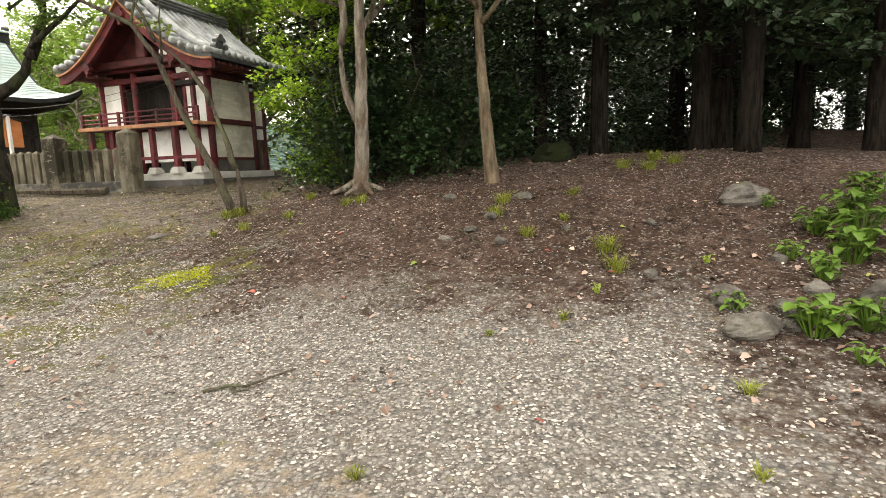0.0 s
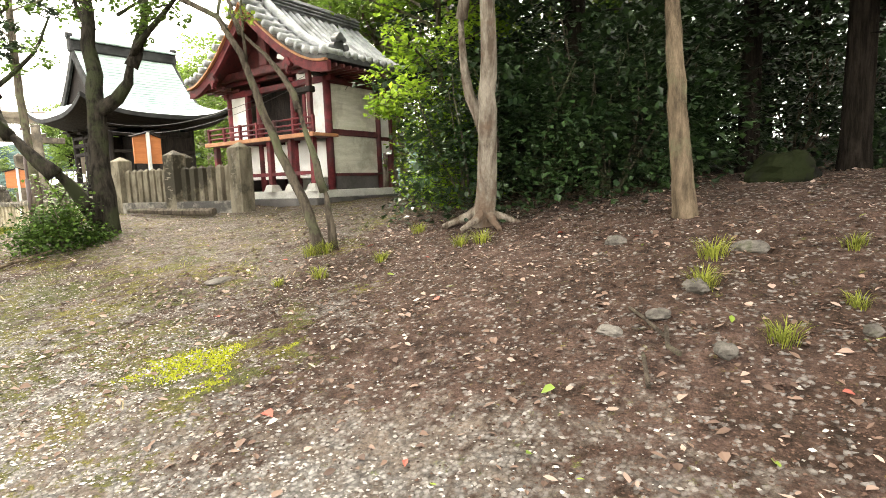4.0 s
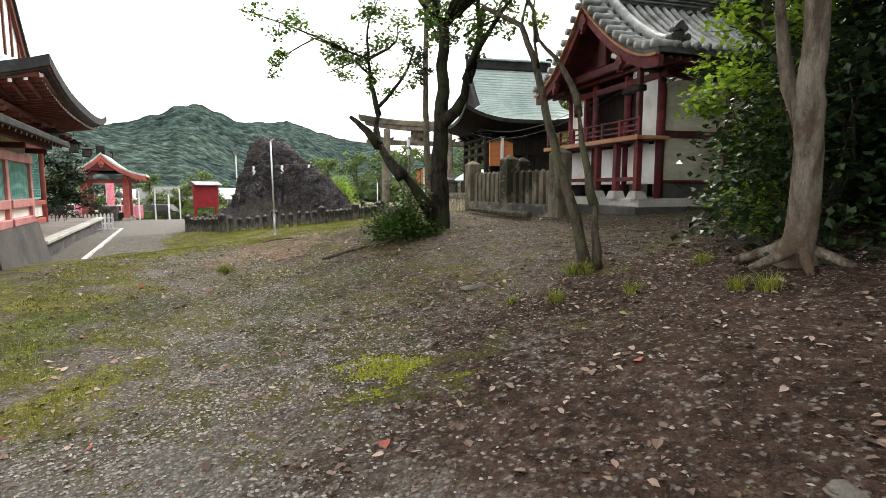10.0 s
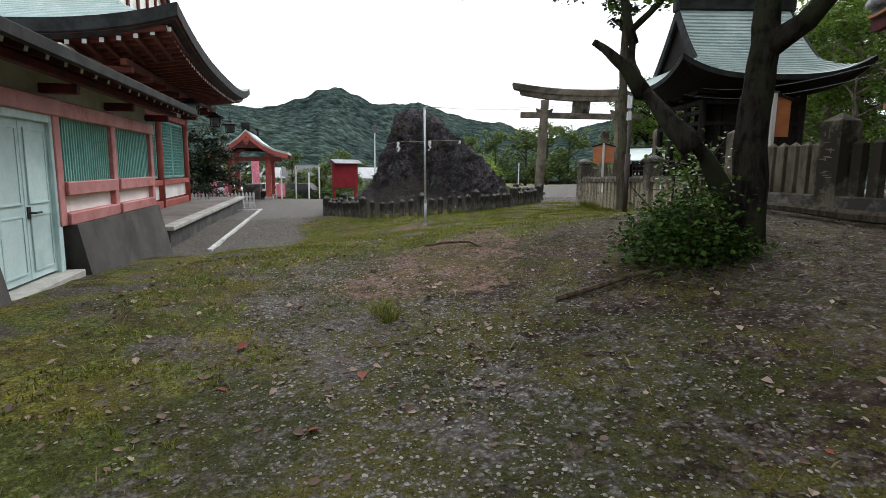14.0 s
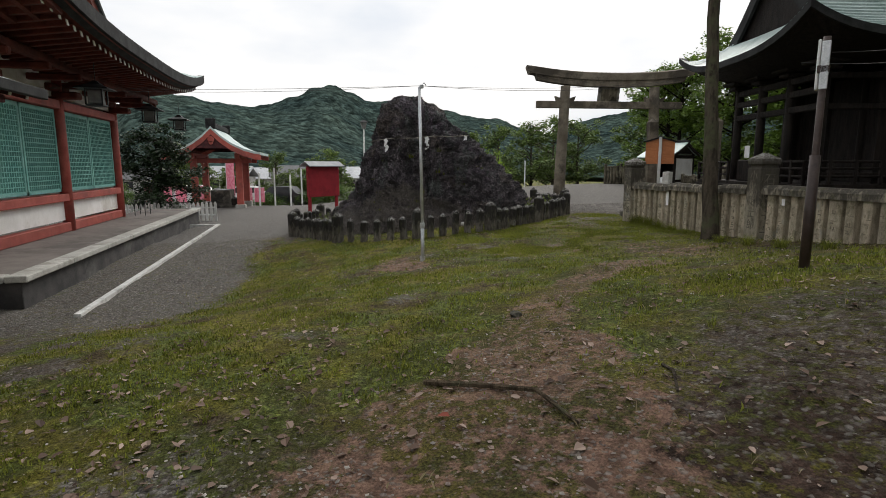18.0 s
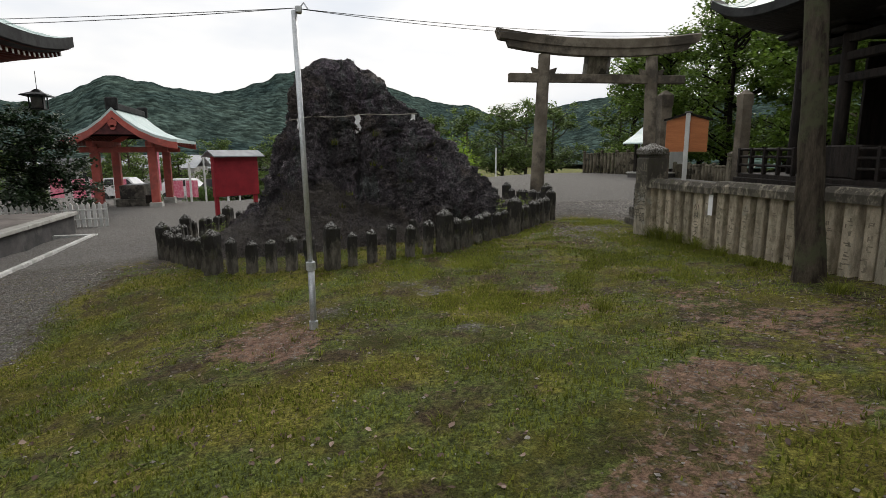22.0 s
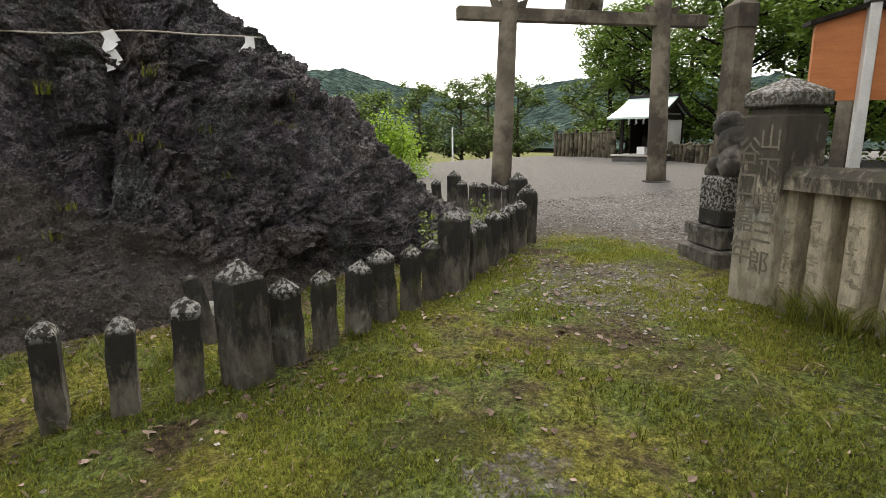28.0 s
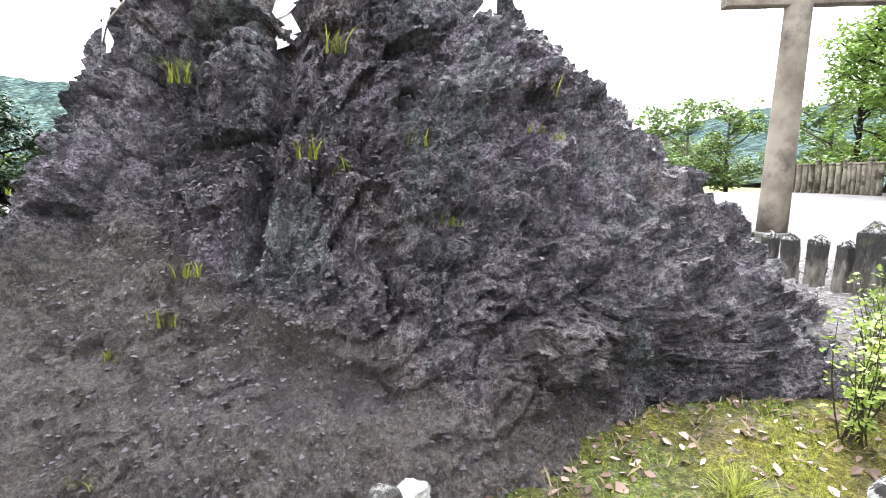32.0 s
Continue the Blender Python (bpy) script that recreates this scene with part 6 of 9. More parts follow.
# Darker than the post, for the shade that cut strokes would hold.
M["carving"] = surface("carved_shadowed_stone", (0.11, 0.098, 0.076), (0.17, 0.152, 0.118), None, 6, 0.95, 0.2, 90)


# A weaker tone of that groove shade, for the pickets.
M["carving_faint"] = surface("faint_shadowed_granite", (0.2, 0.17, 0.125), (0.3, 0.26, 0.195), None, 6, 0.95, 0.2, 90)


M["fence_stone"] = stained_stone("stained_fence_granite", (0.4, 0.355, 0.275), (0.23, 0.2, 0.15), (0.045, 0.04, 0.032), 1.45)
M["picket_stone"] = stained_stone("pale_picket_granite", (0.52, 0.45, 0.34), (0.3, 0.255, 0.185), (0.06, 0.053, 0.04), 2.6)


def bank_fence():
    root = thing("bank_fence", pose(0, 0, 0), "weathered stone picket fence on a kerb before the shrine", "fence")
    p, q = Vector((-7.5, 10.33)), Vector((-10.9, 10.45))
    u = (q - p).normalized()
    turn = math.degrees(math.atan2(u.y, u.x)) + 180
    span = (q - p).length
    zb = 1.28

    def put(s, z=zb):
        c = p + u * s
        return pose(c.x, c.y, z, 0, 0, turn)

    part("kerb", cbox(-0.1, -0.14, -0.25, span, 0.14, 0.14, 0.015), M["granite_dark"], root, m=put(span))
    big = stone_post(0.29, 1.05, 0.09).mesh("big_post")
    for s, hh in ((0.0, 1.03), (1.75, 0.99), (span, 0.95)):
        po = part("big_post", big, M["granite"], root, "large stone post with pyramid top", m=put(s) @ Matrix.Diagonal((1, 1, hh, 1)))
        strokes(int(s * 10), 5, 0.15, M["carving"], po, pose(0, -0.161, 0.9))
    small = stone_post(0.128, 0.78, 0.05, 0.1).mesh("picket")
    for a, b, n in ((0.17, 1.58, 6), (1.92, span - 0.15, 7)):
        for i in range(n):
            part("picket", small, M["granite"], root, m=put(a + (b - a) * (i + 0.5) / n, zb - 0.02))
    return root


bank_fence()
for x, y, h in ((-9.9, 11.15, 1.15),):
    s = thing("stone_pillar", pose(x, y, height(x, y), 0, 0, -8), "short stone pillar with a stepped cap", "pillar")
    part("pillar", capped_post(0.26, h), M["granite"], s)


def hall_fence():
    """The fence along the path, with a thick stone rail."""
    root = thing("path_fence", pose(0, 0, 0), "long granite fence with thick pickets under a stone rail", "fence")
    p, q = Vector((-20.28, 12.79)), Vector((-11.5, 11.87))
    u = (q - p).normalized()
    turn = math.degrees(math.atan2(u.y, u.x))
    span = (q - p).length
    mid = 4.43

    def put(s, z=None, off=0.0):
        c = p + u * s + Vector((-u.y, u.x)) * off
        base = 0.5 + 0.1 * min(s / 5.0, 1.0)
        return pose(c.x, c.y, base if z is None else z, 0, 0, turn)

    corner = part("corner_post", capped_post(0.36, 1.56), M["fence_stone"], root, "large corner post with stepped cap", m=put(0))
    gate = part("big_post", capped_post(0.33, 1.5), M["fence_stone"], root, "large post with stepped cap", m=put(mid))
    carved("山下増三郎", 0.19, M["carving"], corner, pose(0.08, -0.182, 1.1))
    carved("谷口嘉年", 0.21, M["carving"], corner, pose(-0.09, -0.182, 1.0))
    strokes(5, 5, 0.2, M["carving"], corner, pose(-0.183, 0, 1.1, 0, 0, -90))
    carved("小林定士郎", 0.18, M["carving"], gate, pose(0, -0.167, 1.06))
    carved("石原", 0.2, M["carving"], gate, pose(0.167, 0, 1.0, 0, 0, 90))
    strokes(7, 2, 0.2, M["carving"], gate, pose(0.168, 0, 0.5, 0, 0, 90))
    rng = random.Random(4)
    for a, b in ((0.06, mid - 0.2), (mid + 0.2, span)):
        n = round((b - a) / 0.243)
        for i in range(n):
            s = a + (b - a) * (i + 0.5) / n
            w = (0.205 if i % 6 == 5 else 0.138) + rng.uniform(-0.012, 0.012)
            pk = part("picket", cbox(-w / 2, -0.09, -0.3, w / 2, 0.09, 0.83, 0.012), M["picket_stone"], root, m=put(s))
            if i == 5 and a < 1:
                carved("小林三之助", 0.12, M["carving"], pk, pose(0, -0.092, 0.56))
            else:
                strokes(100 + i + int(a * 10), 5, 0.1, M["carving_faint"], pk, pose(0, -0.0905, 0.62))
        k, m_ = a, 1.75
        while k < b - 0.05:
            e = min(k + m_, b)
            part("rail_stone", Geo().loft([[(x, -0.15, 0.83), (x, 0.15, 0.83), (x, 0.15, 0.92), (x, 0.1, 0.98), (x, -0.1, 0.98), (x, -0.15, 0.92)] for x in (0.004, e - k - 0.004)]), M["fence_stone"], root, m=put(k))
            k = e
        part("kerb", cbox(0, -0.16, -0.35, b - a, 0.16, 0.03, 0.015), M["granite_dark"], root, m=put(a))
    label = thing("paper_notice", put(1.72) @ pose(0, -0.1, 0.66), "small white notice fixed to the stone fence", "notice")
    part("sheet", cbox(-0.045, -0.006, -0.16, 0.045, 0.004, 0.16, 0.002), M["paper"], label)
    tag = thing("small_tag", put(mid + 0.62) @ pose(0, -0.1, 0.72), "tiny red-framed tag on the fence", "notice")
    part("sheet", cbox(-0.03, -0.005, -0.05, 0.03, 0.003, 0.05, 0.002), M["paper"], tag)


hall_fence()

# the ring of posts round the rock: corners of its polygon in order
RING = [(-20.62, 9.21), (-21.75, 10.91), (-23.27, 12.47), (-24.86, 13.21), (-26.63, 12.84), (-28.4, 10.6), (-28.8, 7.8), (-27.35, 5.36), (-25.63, 4.63), (-23.4, 4.58), (-21.25, 5.65), (-20.37, 7.39)]


def worn_post(w, h, cap, seed):
    """A short square post with rounded edges, chipped faces and a weathered hipped top."""
    rings = []
    for z, k in [(-0.25, 1.0)] + [(h * q, 1.0 - 0.03 * q) for q in (0.0, 0.15, 0.3, 0.45, 0.6, 0.75, 0.88, 0.97)] + [(h + cap * 0.02, 0.95), (h + cap * 0.3, 0.7), (h + cap * 0.65, 0.38), (h + cap * 0.95, 0.1)]:
        ring = []
        for i in range(20):
            a = 6.28319 * (i + 0.5) / 20
            c, d = math.cos(a), math.sin(a)
            r = w / 2 * k * (abs(c) ** 16 + abs(d) ** 16) ** (-1 / 16)
            p = Vector((c * r, d * r, z))
            bump_ = 0.009 * noise.noise(p * 9 + Vector((seed, 0, 0))) + 0.006 * noise.noise(p * 27 + Vector((0, seed, 0)))
            ring.append((c * (r + bump_), d * (r + bump_), z + 0.5 * bump_))
        rings.append(ring)
    return Geo().loft(rings)


def ring_fence():
    root = thing("rock_ring_fence", pose(0, 0, 0), "ring of short blackened stone posts round the rock", "fence")
    rng = random.Random(9)
    bigs = [worn_post(0.22, 0.62, 0.11, 40 + k).mesh("big_ring_post") for k in range(3)]
    smalls = [worn_post(w, h, 0.07, 50 + k).mesh("ring_post") for k, (w, h) in enumerate(((0.135, 0.48), (0.145, 0.51), (0.13, 0.46), (0.14, 0.49), (0.128, 0.5)))]
    n = len(RING)
    for k in range(n):
        a, b = Vector(RING[k]), Vector(RING[(k + 1) % n])
        turn = math.degrees(math.atan2(b.y - a.y, b.x - a.x))
        part("big_ring_post", bigs[k % 3], M["ring_stone_tall"], root, "larger corner post", m=pose(a.x, a.y, height(a.x, a.y) - 0.02, rng.uniform(-2, 2), rng.uniform(-2, 2), turn))
        count = max(round((b - a).length / 0.31), 3)
        for i in range(1, count):
            c = a.lerp(b, i / count)
            part("ring_post", smalls[rng.randrange(5)], M["ring_stone"], root, m=pose(c.x, c.y, height(c.x, c.y) - 0.02 + rng.uniform(-0.03, 0.02), rng.uniform(-3, 3), rng.uniform(-3, 3), turn + rng.uniform(-6, 6)))
    part("broken_post", worn_post(0.1, 0.46, 0.03, 70).mesh("broken_post"), M["ring_stone"], root, "leaning broken post with a pale top", m=pose(-21.45, 8.98, height(-21.45, 8.98), 8, -12, 30))
    return root


ring_fence()


# ---- the stone gateway ----
def gateway():
    root = thing("torii_gate", pose(-28.48, 16.78, 0.52, 0, 0, 81.5), "tall weathered granite torii gate with a name tablet", "gate")
    half = 1.98
    for side in (-1, 1):
        x = side * half
        part("column", Geo().tube([(x * (1 - 0.016 * k), 0, -0.3 + k * 0.95) for k in range(6)], [0.23, 0.225, 0.215, 0.205, 0.195, 0.19], 20), M["granite_pale"], root, "tapering round granite column", smooth=True)
        part("column_base", Geo().tube([(x, 0, -0.2), (x, 0, 0.06), (x, 0, 0.08)], [0.33, 0.33, 0.29], 20), M["granite_dark"], root, smooth=False)
        for s in (-1, 1):
            part("wedge", Geo().loft([[(x * 0.925 + s * 0.19, -0.07, 3.88), (x * 0.925 + s * 0.36, -0.07, 3.88), (x * 0.925 + s * 0.42, -0.07, 4.06), (x * 0.925 + s * 0.19, -0.07, 3.99)], [(x * 0.925 + s * 0.19, 0.07, 3.88), (x * 0.925 + s * 0.36, 0.07, 3.88), (x * 0.925 + s * 0.42, 0.07, 4.06), (x * 0.925 + s * 0.19, 0.07, 3.99)]]), M["granite_pale"], root)
    part("tie_beam", cbox(-2.98, -0.11, 3.6, 2.98, 0.11, 3.87, 0.015), M["granite_pale"], root, "lower tie beam")
    for name, reach, w, z0, z1, mat in (("sub_lintel", 2.98, 0.17, 4.42, 4.66, "granite_pale"), ("lintel", 3.3, 0.24, 4.66, 4.92, "granite_pale")):
        rings = []
        for t in np.linspace(-1, 1, 25):
            lift = 0.24 * abs(t) ** 2.2
            slant = 0.09 * t if abs(t) == 1 else 0
            rings.append([(reach * t, -w, z0 + lift), (reach * t, w, z0 + lift), (reach * t + slant, w * 1.12, z1 + lift), (reach * t + slant, 0, z1 + lift + (0.07 if name == "lintel" else 0)), (reach * t + slant, -w * 1.12, z1 + lift)])
        part(name, Geo().loft(rings), M[mat], root)
    tab = part("name_tablet", Geo().box(-0.34, -0.05, -0.42, 0.34, 0.05, 0.42, 0.01), M["granite"], root, "framed stone name tablet", m=pose(0, 0.16, 4.12, 14, 0, 0))
    part("tablet_frame", Geo().box(-0.42, -0.08, 0.4, 0.42, 0.1, 0.5, 0.01).box(-0.4, -0.08, -0.48, 0.4, 0.1, -0.4, 0.01).box(-0.42, -0.08, -0.4, -0.33, 0.1, 0.4, 0.01).box(0.33, -0.08, -0.4, 0.42, 0.1, 0.4, 0.01), M["granite_dark"], tab)
    return root


gateway()


# ---- poles, boards and lights ----
def rope_pole():
    x, y = -17.69, 6.96
    z = height(x, y)
    root = thing("rope_pole", pose(x, y, z), "tall grey galvanised pole standing in the turf", "pole")
    part("upper_pipe", Geo().tube([(0, 0, 0.6), (0.0, -0.04, 3.0)], 0.026, 14), M["metal_pole"], root, smooth=True)
    part("lower_pipe", Geo().tube([(0, 0, -0.2), (0, 0, 0.66)], 0.033, 14), M["metal_pole"], root, smooth=True)
    part("collar", Geo().tube([(0, 0, 0.6), (0, 0, 0.68)], 0.045, 12), M["metal_pole"], root)
    part("foot", Geo().tube([(0, 0, -0.05), (0, 0, 0.08)], 0.045, 12), M["metal_pole"], root)
    part("hook", Geo().box(-0.05, -0.03, 2.98, 0.03, 0.03, 3.04, 0.008).tube([(-0.03, 0, 3.02), (-0.03, 0.05, 3.08), (-0.03, 0.09, 3.02)], 0.008, 6), M["metal_pole"], root)
    top = Vector((x, y - 0.04, z + 3.02))
    for k, (end, sag) in enumerate((((-21.2, -0.6, 3.44), 0.06), ((-20.5, 14.4, 4.02), 0.12))):
        c = thing("overhead_cable", pose(0, 0, 0), "thin twisted cable slung from pole to roof", "cable")
        for j, o in enumerate((0.0, 0.05)):
            pts = [top.lerp(Vector(end), s) - Vector((0, 0, 4 * (sag + o) * s * (1 - s))) for s in np.linspace(0, 1, 21)]
            part("strand", Geo().tube(pts, 0.0035, 5), M["cable"], c)


rope_pole()


def slung(name, a, b, sag, label, r=0.005, mat="cable"):
    c = thing(name, pose(0, 0, 0), label, "cable")
    a, b = Vector(a), Vector(b)
    part("strand", Geo().tube([a.lerp(b, s) - Vector((0, 0, 4 * sag * s * (1 - s))) for s in np.linspace(0, 1, 21)], r, 5), M[mat], c)


slung("overhead_cable", (-16.0, 13.6, 3.75), (-6.6, 11.3, 3.7), 0.45, "thin cable from the red shrine to the dark hall")
slung("overhead_cable", (-16.4, 13.4, 3.65), (-6.6, 11.35, 3.62), 0.55, "thin cable from the red shrine to the dark hall")


def notice_board(x, y, turn, zb, w=0.62, h=0.5, up=1.5):
    root = thing("notice_board", pose(x, y, zb, 0, 0, turn), "orange-brown wooden notice board on a white post", "sign", "wooden notice boards")
    part("board", Geo().loft([[(-w / 2, t, up), (w / 2, t, up), (w / 2, t, up + h), (0, t, up + h + 0.1), (-w / 2, t, up + h)] for t in (0.03, 0.07)]), M["sign_wood"], root, "orange-brown board")
    part("post", cbox(-0.035, -0.035, -0.4, 0.035, 0.03, up + h + 0.12, 0.006), M["white_post"], root, "white square post")
    for s in (-1, 1):
        part("little_roof", Geo().loft([[(0, t, up + h + 0.1), (s * (w / 2 + 0.05), t, up + h - 0.005), (s * (w / 2 + 0.05), t, up + h + 0.025), (0, t, up + h + 0.135)] for t in (-0.02, 0.14)]), M["dark_wood"], root)
    part("post_cap", cbox(-0.05, -0.05, up + h + 0.12, 0.05, 0.05, up + h + 0.15, 0.005), M["tile_dark"], root)


notice_board(-20.19, 13.39, 56, 0.5, 0.66, 0.52, 1.42)
notice_board(-11.77, 11.8, 82, 1.1, 0.66, 0.6, 1.2)


def sign_lamp():
    x, y = -12.27, 9.4
    root = thing("guide_post", pose(x, y, height(x, y), 0, 0, -50), "dark brown steel post with a pale square panel", "sign")
    part("pole", Geo().tube([(0, 0, -0.2), (0, 0, 2.0)], 0.03, 12), M["brown_pole"], root, smooth=True)
    part("lower_sleeve", Geo().tube([(0, 0, -0.1), (0, 0, 1.0)], 0.044, 12), M["brown_pole"], root, smooth=True)
    part("panel", cbox(-0.075, -0.06, 1.56, 0.02, -0.035, 1.98, 0.006), M["white_back"], root, "pale square panel")
    part("panel", cbox(0.03, -0.03, 1.56, 0.05, 0.035, 1.96, 0.006), M["metal_pole"], root)
    part("bracket", cbox(-0.04, -0.05, 1.7, 0.05, 0.04, 1.76, 0.004), M["brown_pole"], root)


sign_lamp()


def slim_pillars():
    """Two slim stone pillars and a guardian statue by the way to the dark hall."""
    for x, y, turn, h, mat in ((-22.45, 14.68, -12, 2.68, "granite_pale"), (-22.67, 17.02, -12, 2.75, "granite_pale")):
        root = thing("stone_lantern_pillar", pose(x, y, height(x, y), 0, 0, turn), "slim square granite pillar beside the path", "pillar", "slim granite pillars")
        part("shaft", Geo().loft([[(s * w, t * w, z) for s, t in ((-1, -1), (1, -1), (1, 1), (-1, 1))] for w, z in ((0.125, -0.2), (0.112, h - 0.35), (0.112, h - 0.34))]), M[mat], root)
        part("cap", Geo().loft([[(s * w, t * w, z) for s, t in ((-1, -1), (1, -1), (1, 1), (-1, 1))] for w, z in ((0.125, h - 0.34), (0.125, h - 0.1), (0.02, h))]), M[mat], root)
        part("base", cbox(-0.3, -0.3, -0.25, 0.3, 0.3, 0.12, 0.02), M["granite_dark"], root)
    x, y = -21.35, 13.55
    ped = thing("statue_pedestal", pose(x, y, height(x, y), 0, 0, -12), "stepped dark stone pedestal", "pedestal")
    part("step", cbox(-0.31, -0.31, -0.25, 0.31, 0.31, 0.12, 0.02), M["ring_stone"], ped)
    part("block", cbox(-0.25, -0.25, 0.12, 0.25, 0.25, 0.32, 0.02), M["ring_stone"], ped)
    part("block", cbox(-0.18, -0.2, 0.32, 0.18, 0.2, 0.78, 0.02), M["ring_stone"], ped)
    g = Geo()
    rng = random.Random(3)
    for px_, py_, pz_, r in ((0, 0.05, 0.13, 0.17), (0, -0.02, 0.3, 0.15), (0, -0.1, 0.46, 0.13), (0.02, -0.18, 0.45, 0.08), (-0.09, -0.14, 0.1, 0.07), (0.09, -0.14, 0.1, 0.07), (-0.09, -0.17, 0.04, 0.07), (0.09, -0.17, 0.04, 0.07), (0, 0.16, 0.26, 0.08), (-0.08, -0.06, 0.5, 0.05), (0.08, -0.06, 0.5, 0.05), (-0.1, 0.1, 0.08, 0.1), (0.1, 0.1, 0.08, 0.1)):
        rings = []
        for i in range(1, 7):
            a = math.pi * i / 7
            rings.append([(px_ + r * math.sin(a) * math.cos(b) * rng.uniform(0.92, 1.08), py_ + r * math.sin(a) * math.sin(b) * rng.uniform(0.92, 1.08), pz_ - r * math.cos(a) * 1.1) for b in np.linspace(0, 6.283, 11)[:-1]])
        g.loft(rings)
    st = part("guardian_statue", g, M["granite_dark"], smooth=True, m=pose(x, y, height(x, y) + 0.78, 0, 0, -100))
    tagged(st, "mossy stone guardian dog statue on its pedestal", "statue")


slim_pillars()


def paper_streamer(k=1.0):
    """Zigzag paper: three folded leaves."""
    g, x, z = Geo(), 0.0, 0.0
    for i in range(4):
        s = 1 if i % 2 == 0 else -1
        w = 0.05 * k
        a = [(x - w, 0, z - 0.02 * k * s), (x + w, 0, z + 0.02 * k * s), (x + w + s * 0.05 * k, 0.012 * s, z - 0.075 * k), (x - w + s * 0.05 * k, 0.012 * s, z - 0.115 * k)]
        g.add(a + [(p[0], p[1] - 0.003, p[2]) for p in a], [(0, 1, 2, 3), (7, 6, 5, 4), (0, 4, 5, 1), (1, 5, 6, 2), (2, 6, 7, 3), (3, 7, 4, 0)])
        x, z = x + s * 0.03 * k, z - 0.085 * k
    return g


from mathutils.bvhtree import BVHTree


def straw_rope():
    root = thing("straw_rope", pose(0, 0, 0), "thin sacred straw rope tied round the rock with paper streamers", "rope")
    tree_ = BVHTree.FromPolygons([tuple(v.co) for v in sacred_rock.data.vertices], [tuple(p.vertices) for p in sacred_rock.data.polygons])

    def face_of(c, d, z):
        hit_ = tree_.ray_cast(Vector((-24.7 + 8 * c, 8.15 + 8 * d, z)), Vector((-c, -d, 0)))[0]
        return hit_ if hit_ else Vector((-24.7 + c, 8.15 + d, z))

    n, ring = 96, []
    for i in range(n):
        a = 2 * math.pi * i / n
        p = face_of(math.cos(a), math.sin(a), 2.66 + 0.08 * math.sin(a))
        ring.append((math.hypot(p.x + 24.7, p.y - 8.15) + 0.02, a, p.z))
    # drawn taut over the parts that stand out
    pts = []
    for i in range(n + 1):
        a = 2 * math.pi * i / n
        best = ring[i % n][0]
        for u in range(1, 9):
            for w in range(1, 9):
                r1, r2 = ring[(i - u) % n][0], ring[(i + w) % n][0]
                t1, t2 = 2 * math.pi * u / n, 2 * math.pi * w / n
                best = max(best, r1 * r2 * math.sin(t1 + t2) / (r1 * math.sin(t1) + r2 * math.sin(t2)))
        pts.append((-24.7 + best * math.cos(a), 8.15 + best * math.sin(a), ring[i % n][2] + 0.012 * math.sin(7 * a)))
    part("rope_strand", Geo().tube(pts, 0.009, 7), M["rope"], root, smooth=True)
    for k, (i, lean) in enumerate(((1, 0), (14, 22), (84, -10))):
        p, q = Vector(pts[i]), Vector(pts[i + 1])
        away = Vector((p.x + 24.7, p.y - 8.15, 0)).normalized() * 0.09
        part("paper_streamer", paper_streamer(1.0), M["paper"], root, "white zigzag paper streamer", m=pose(p.x + away.x, p.y + away.y, p.z - 0.01, 0, lean, math.degrees(math.atan2(q.y - p.y, q.x - p.x))))


straw_rope()


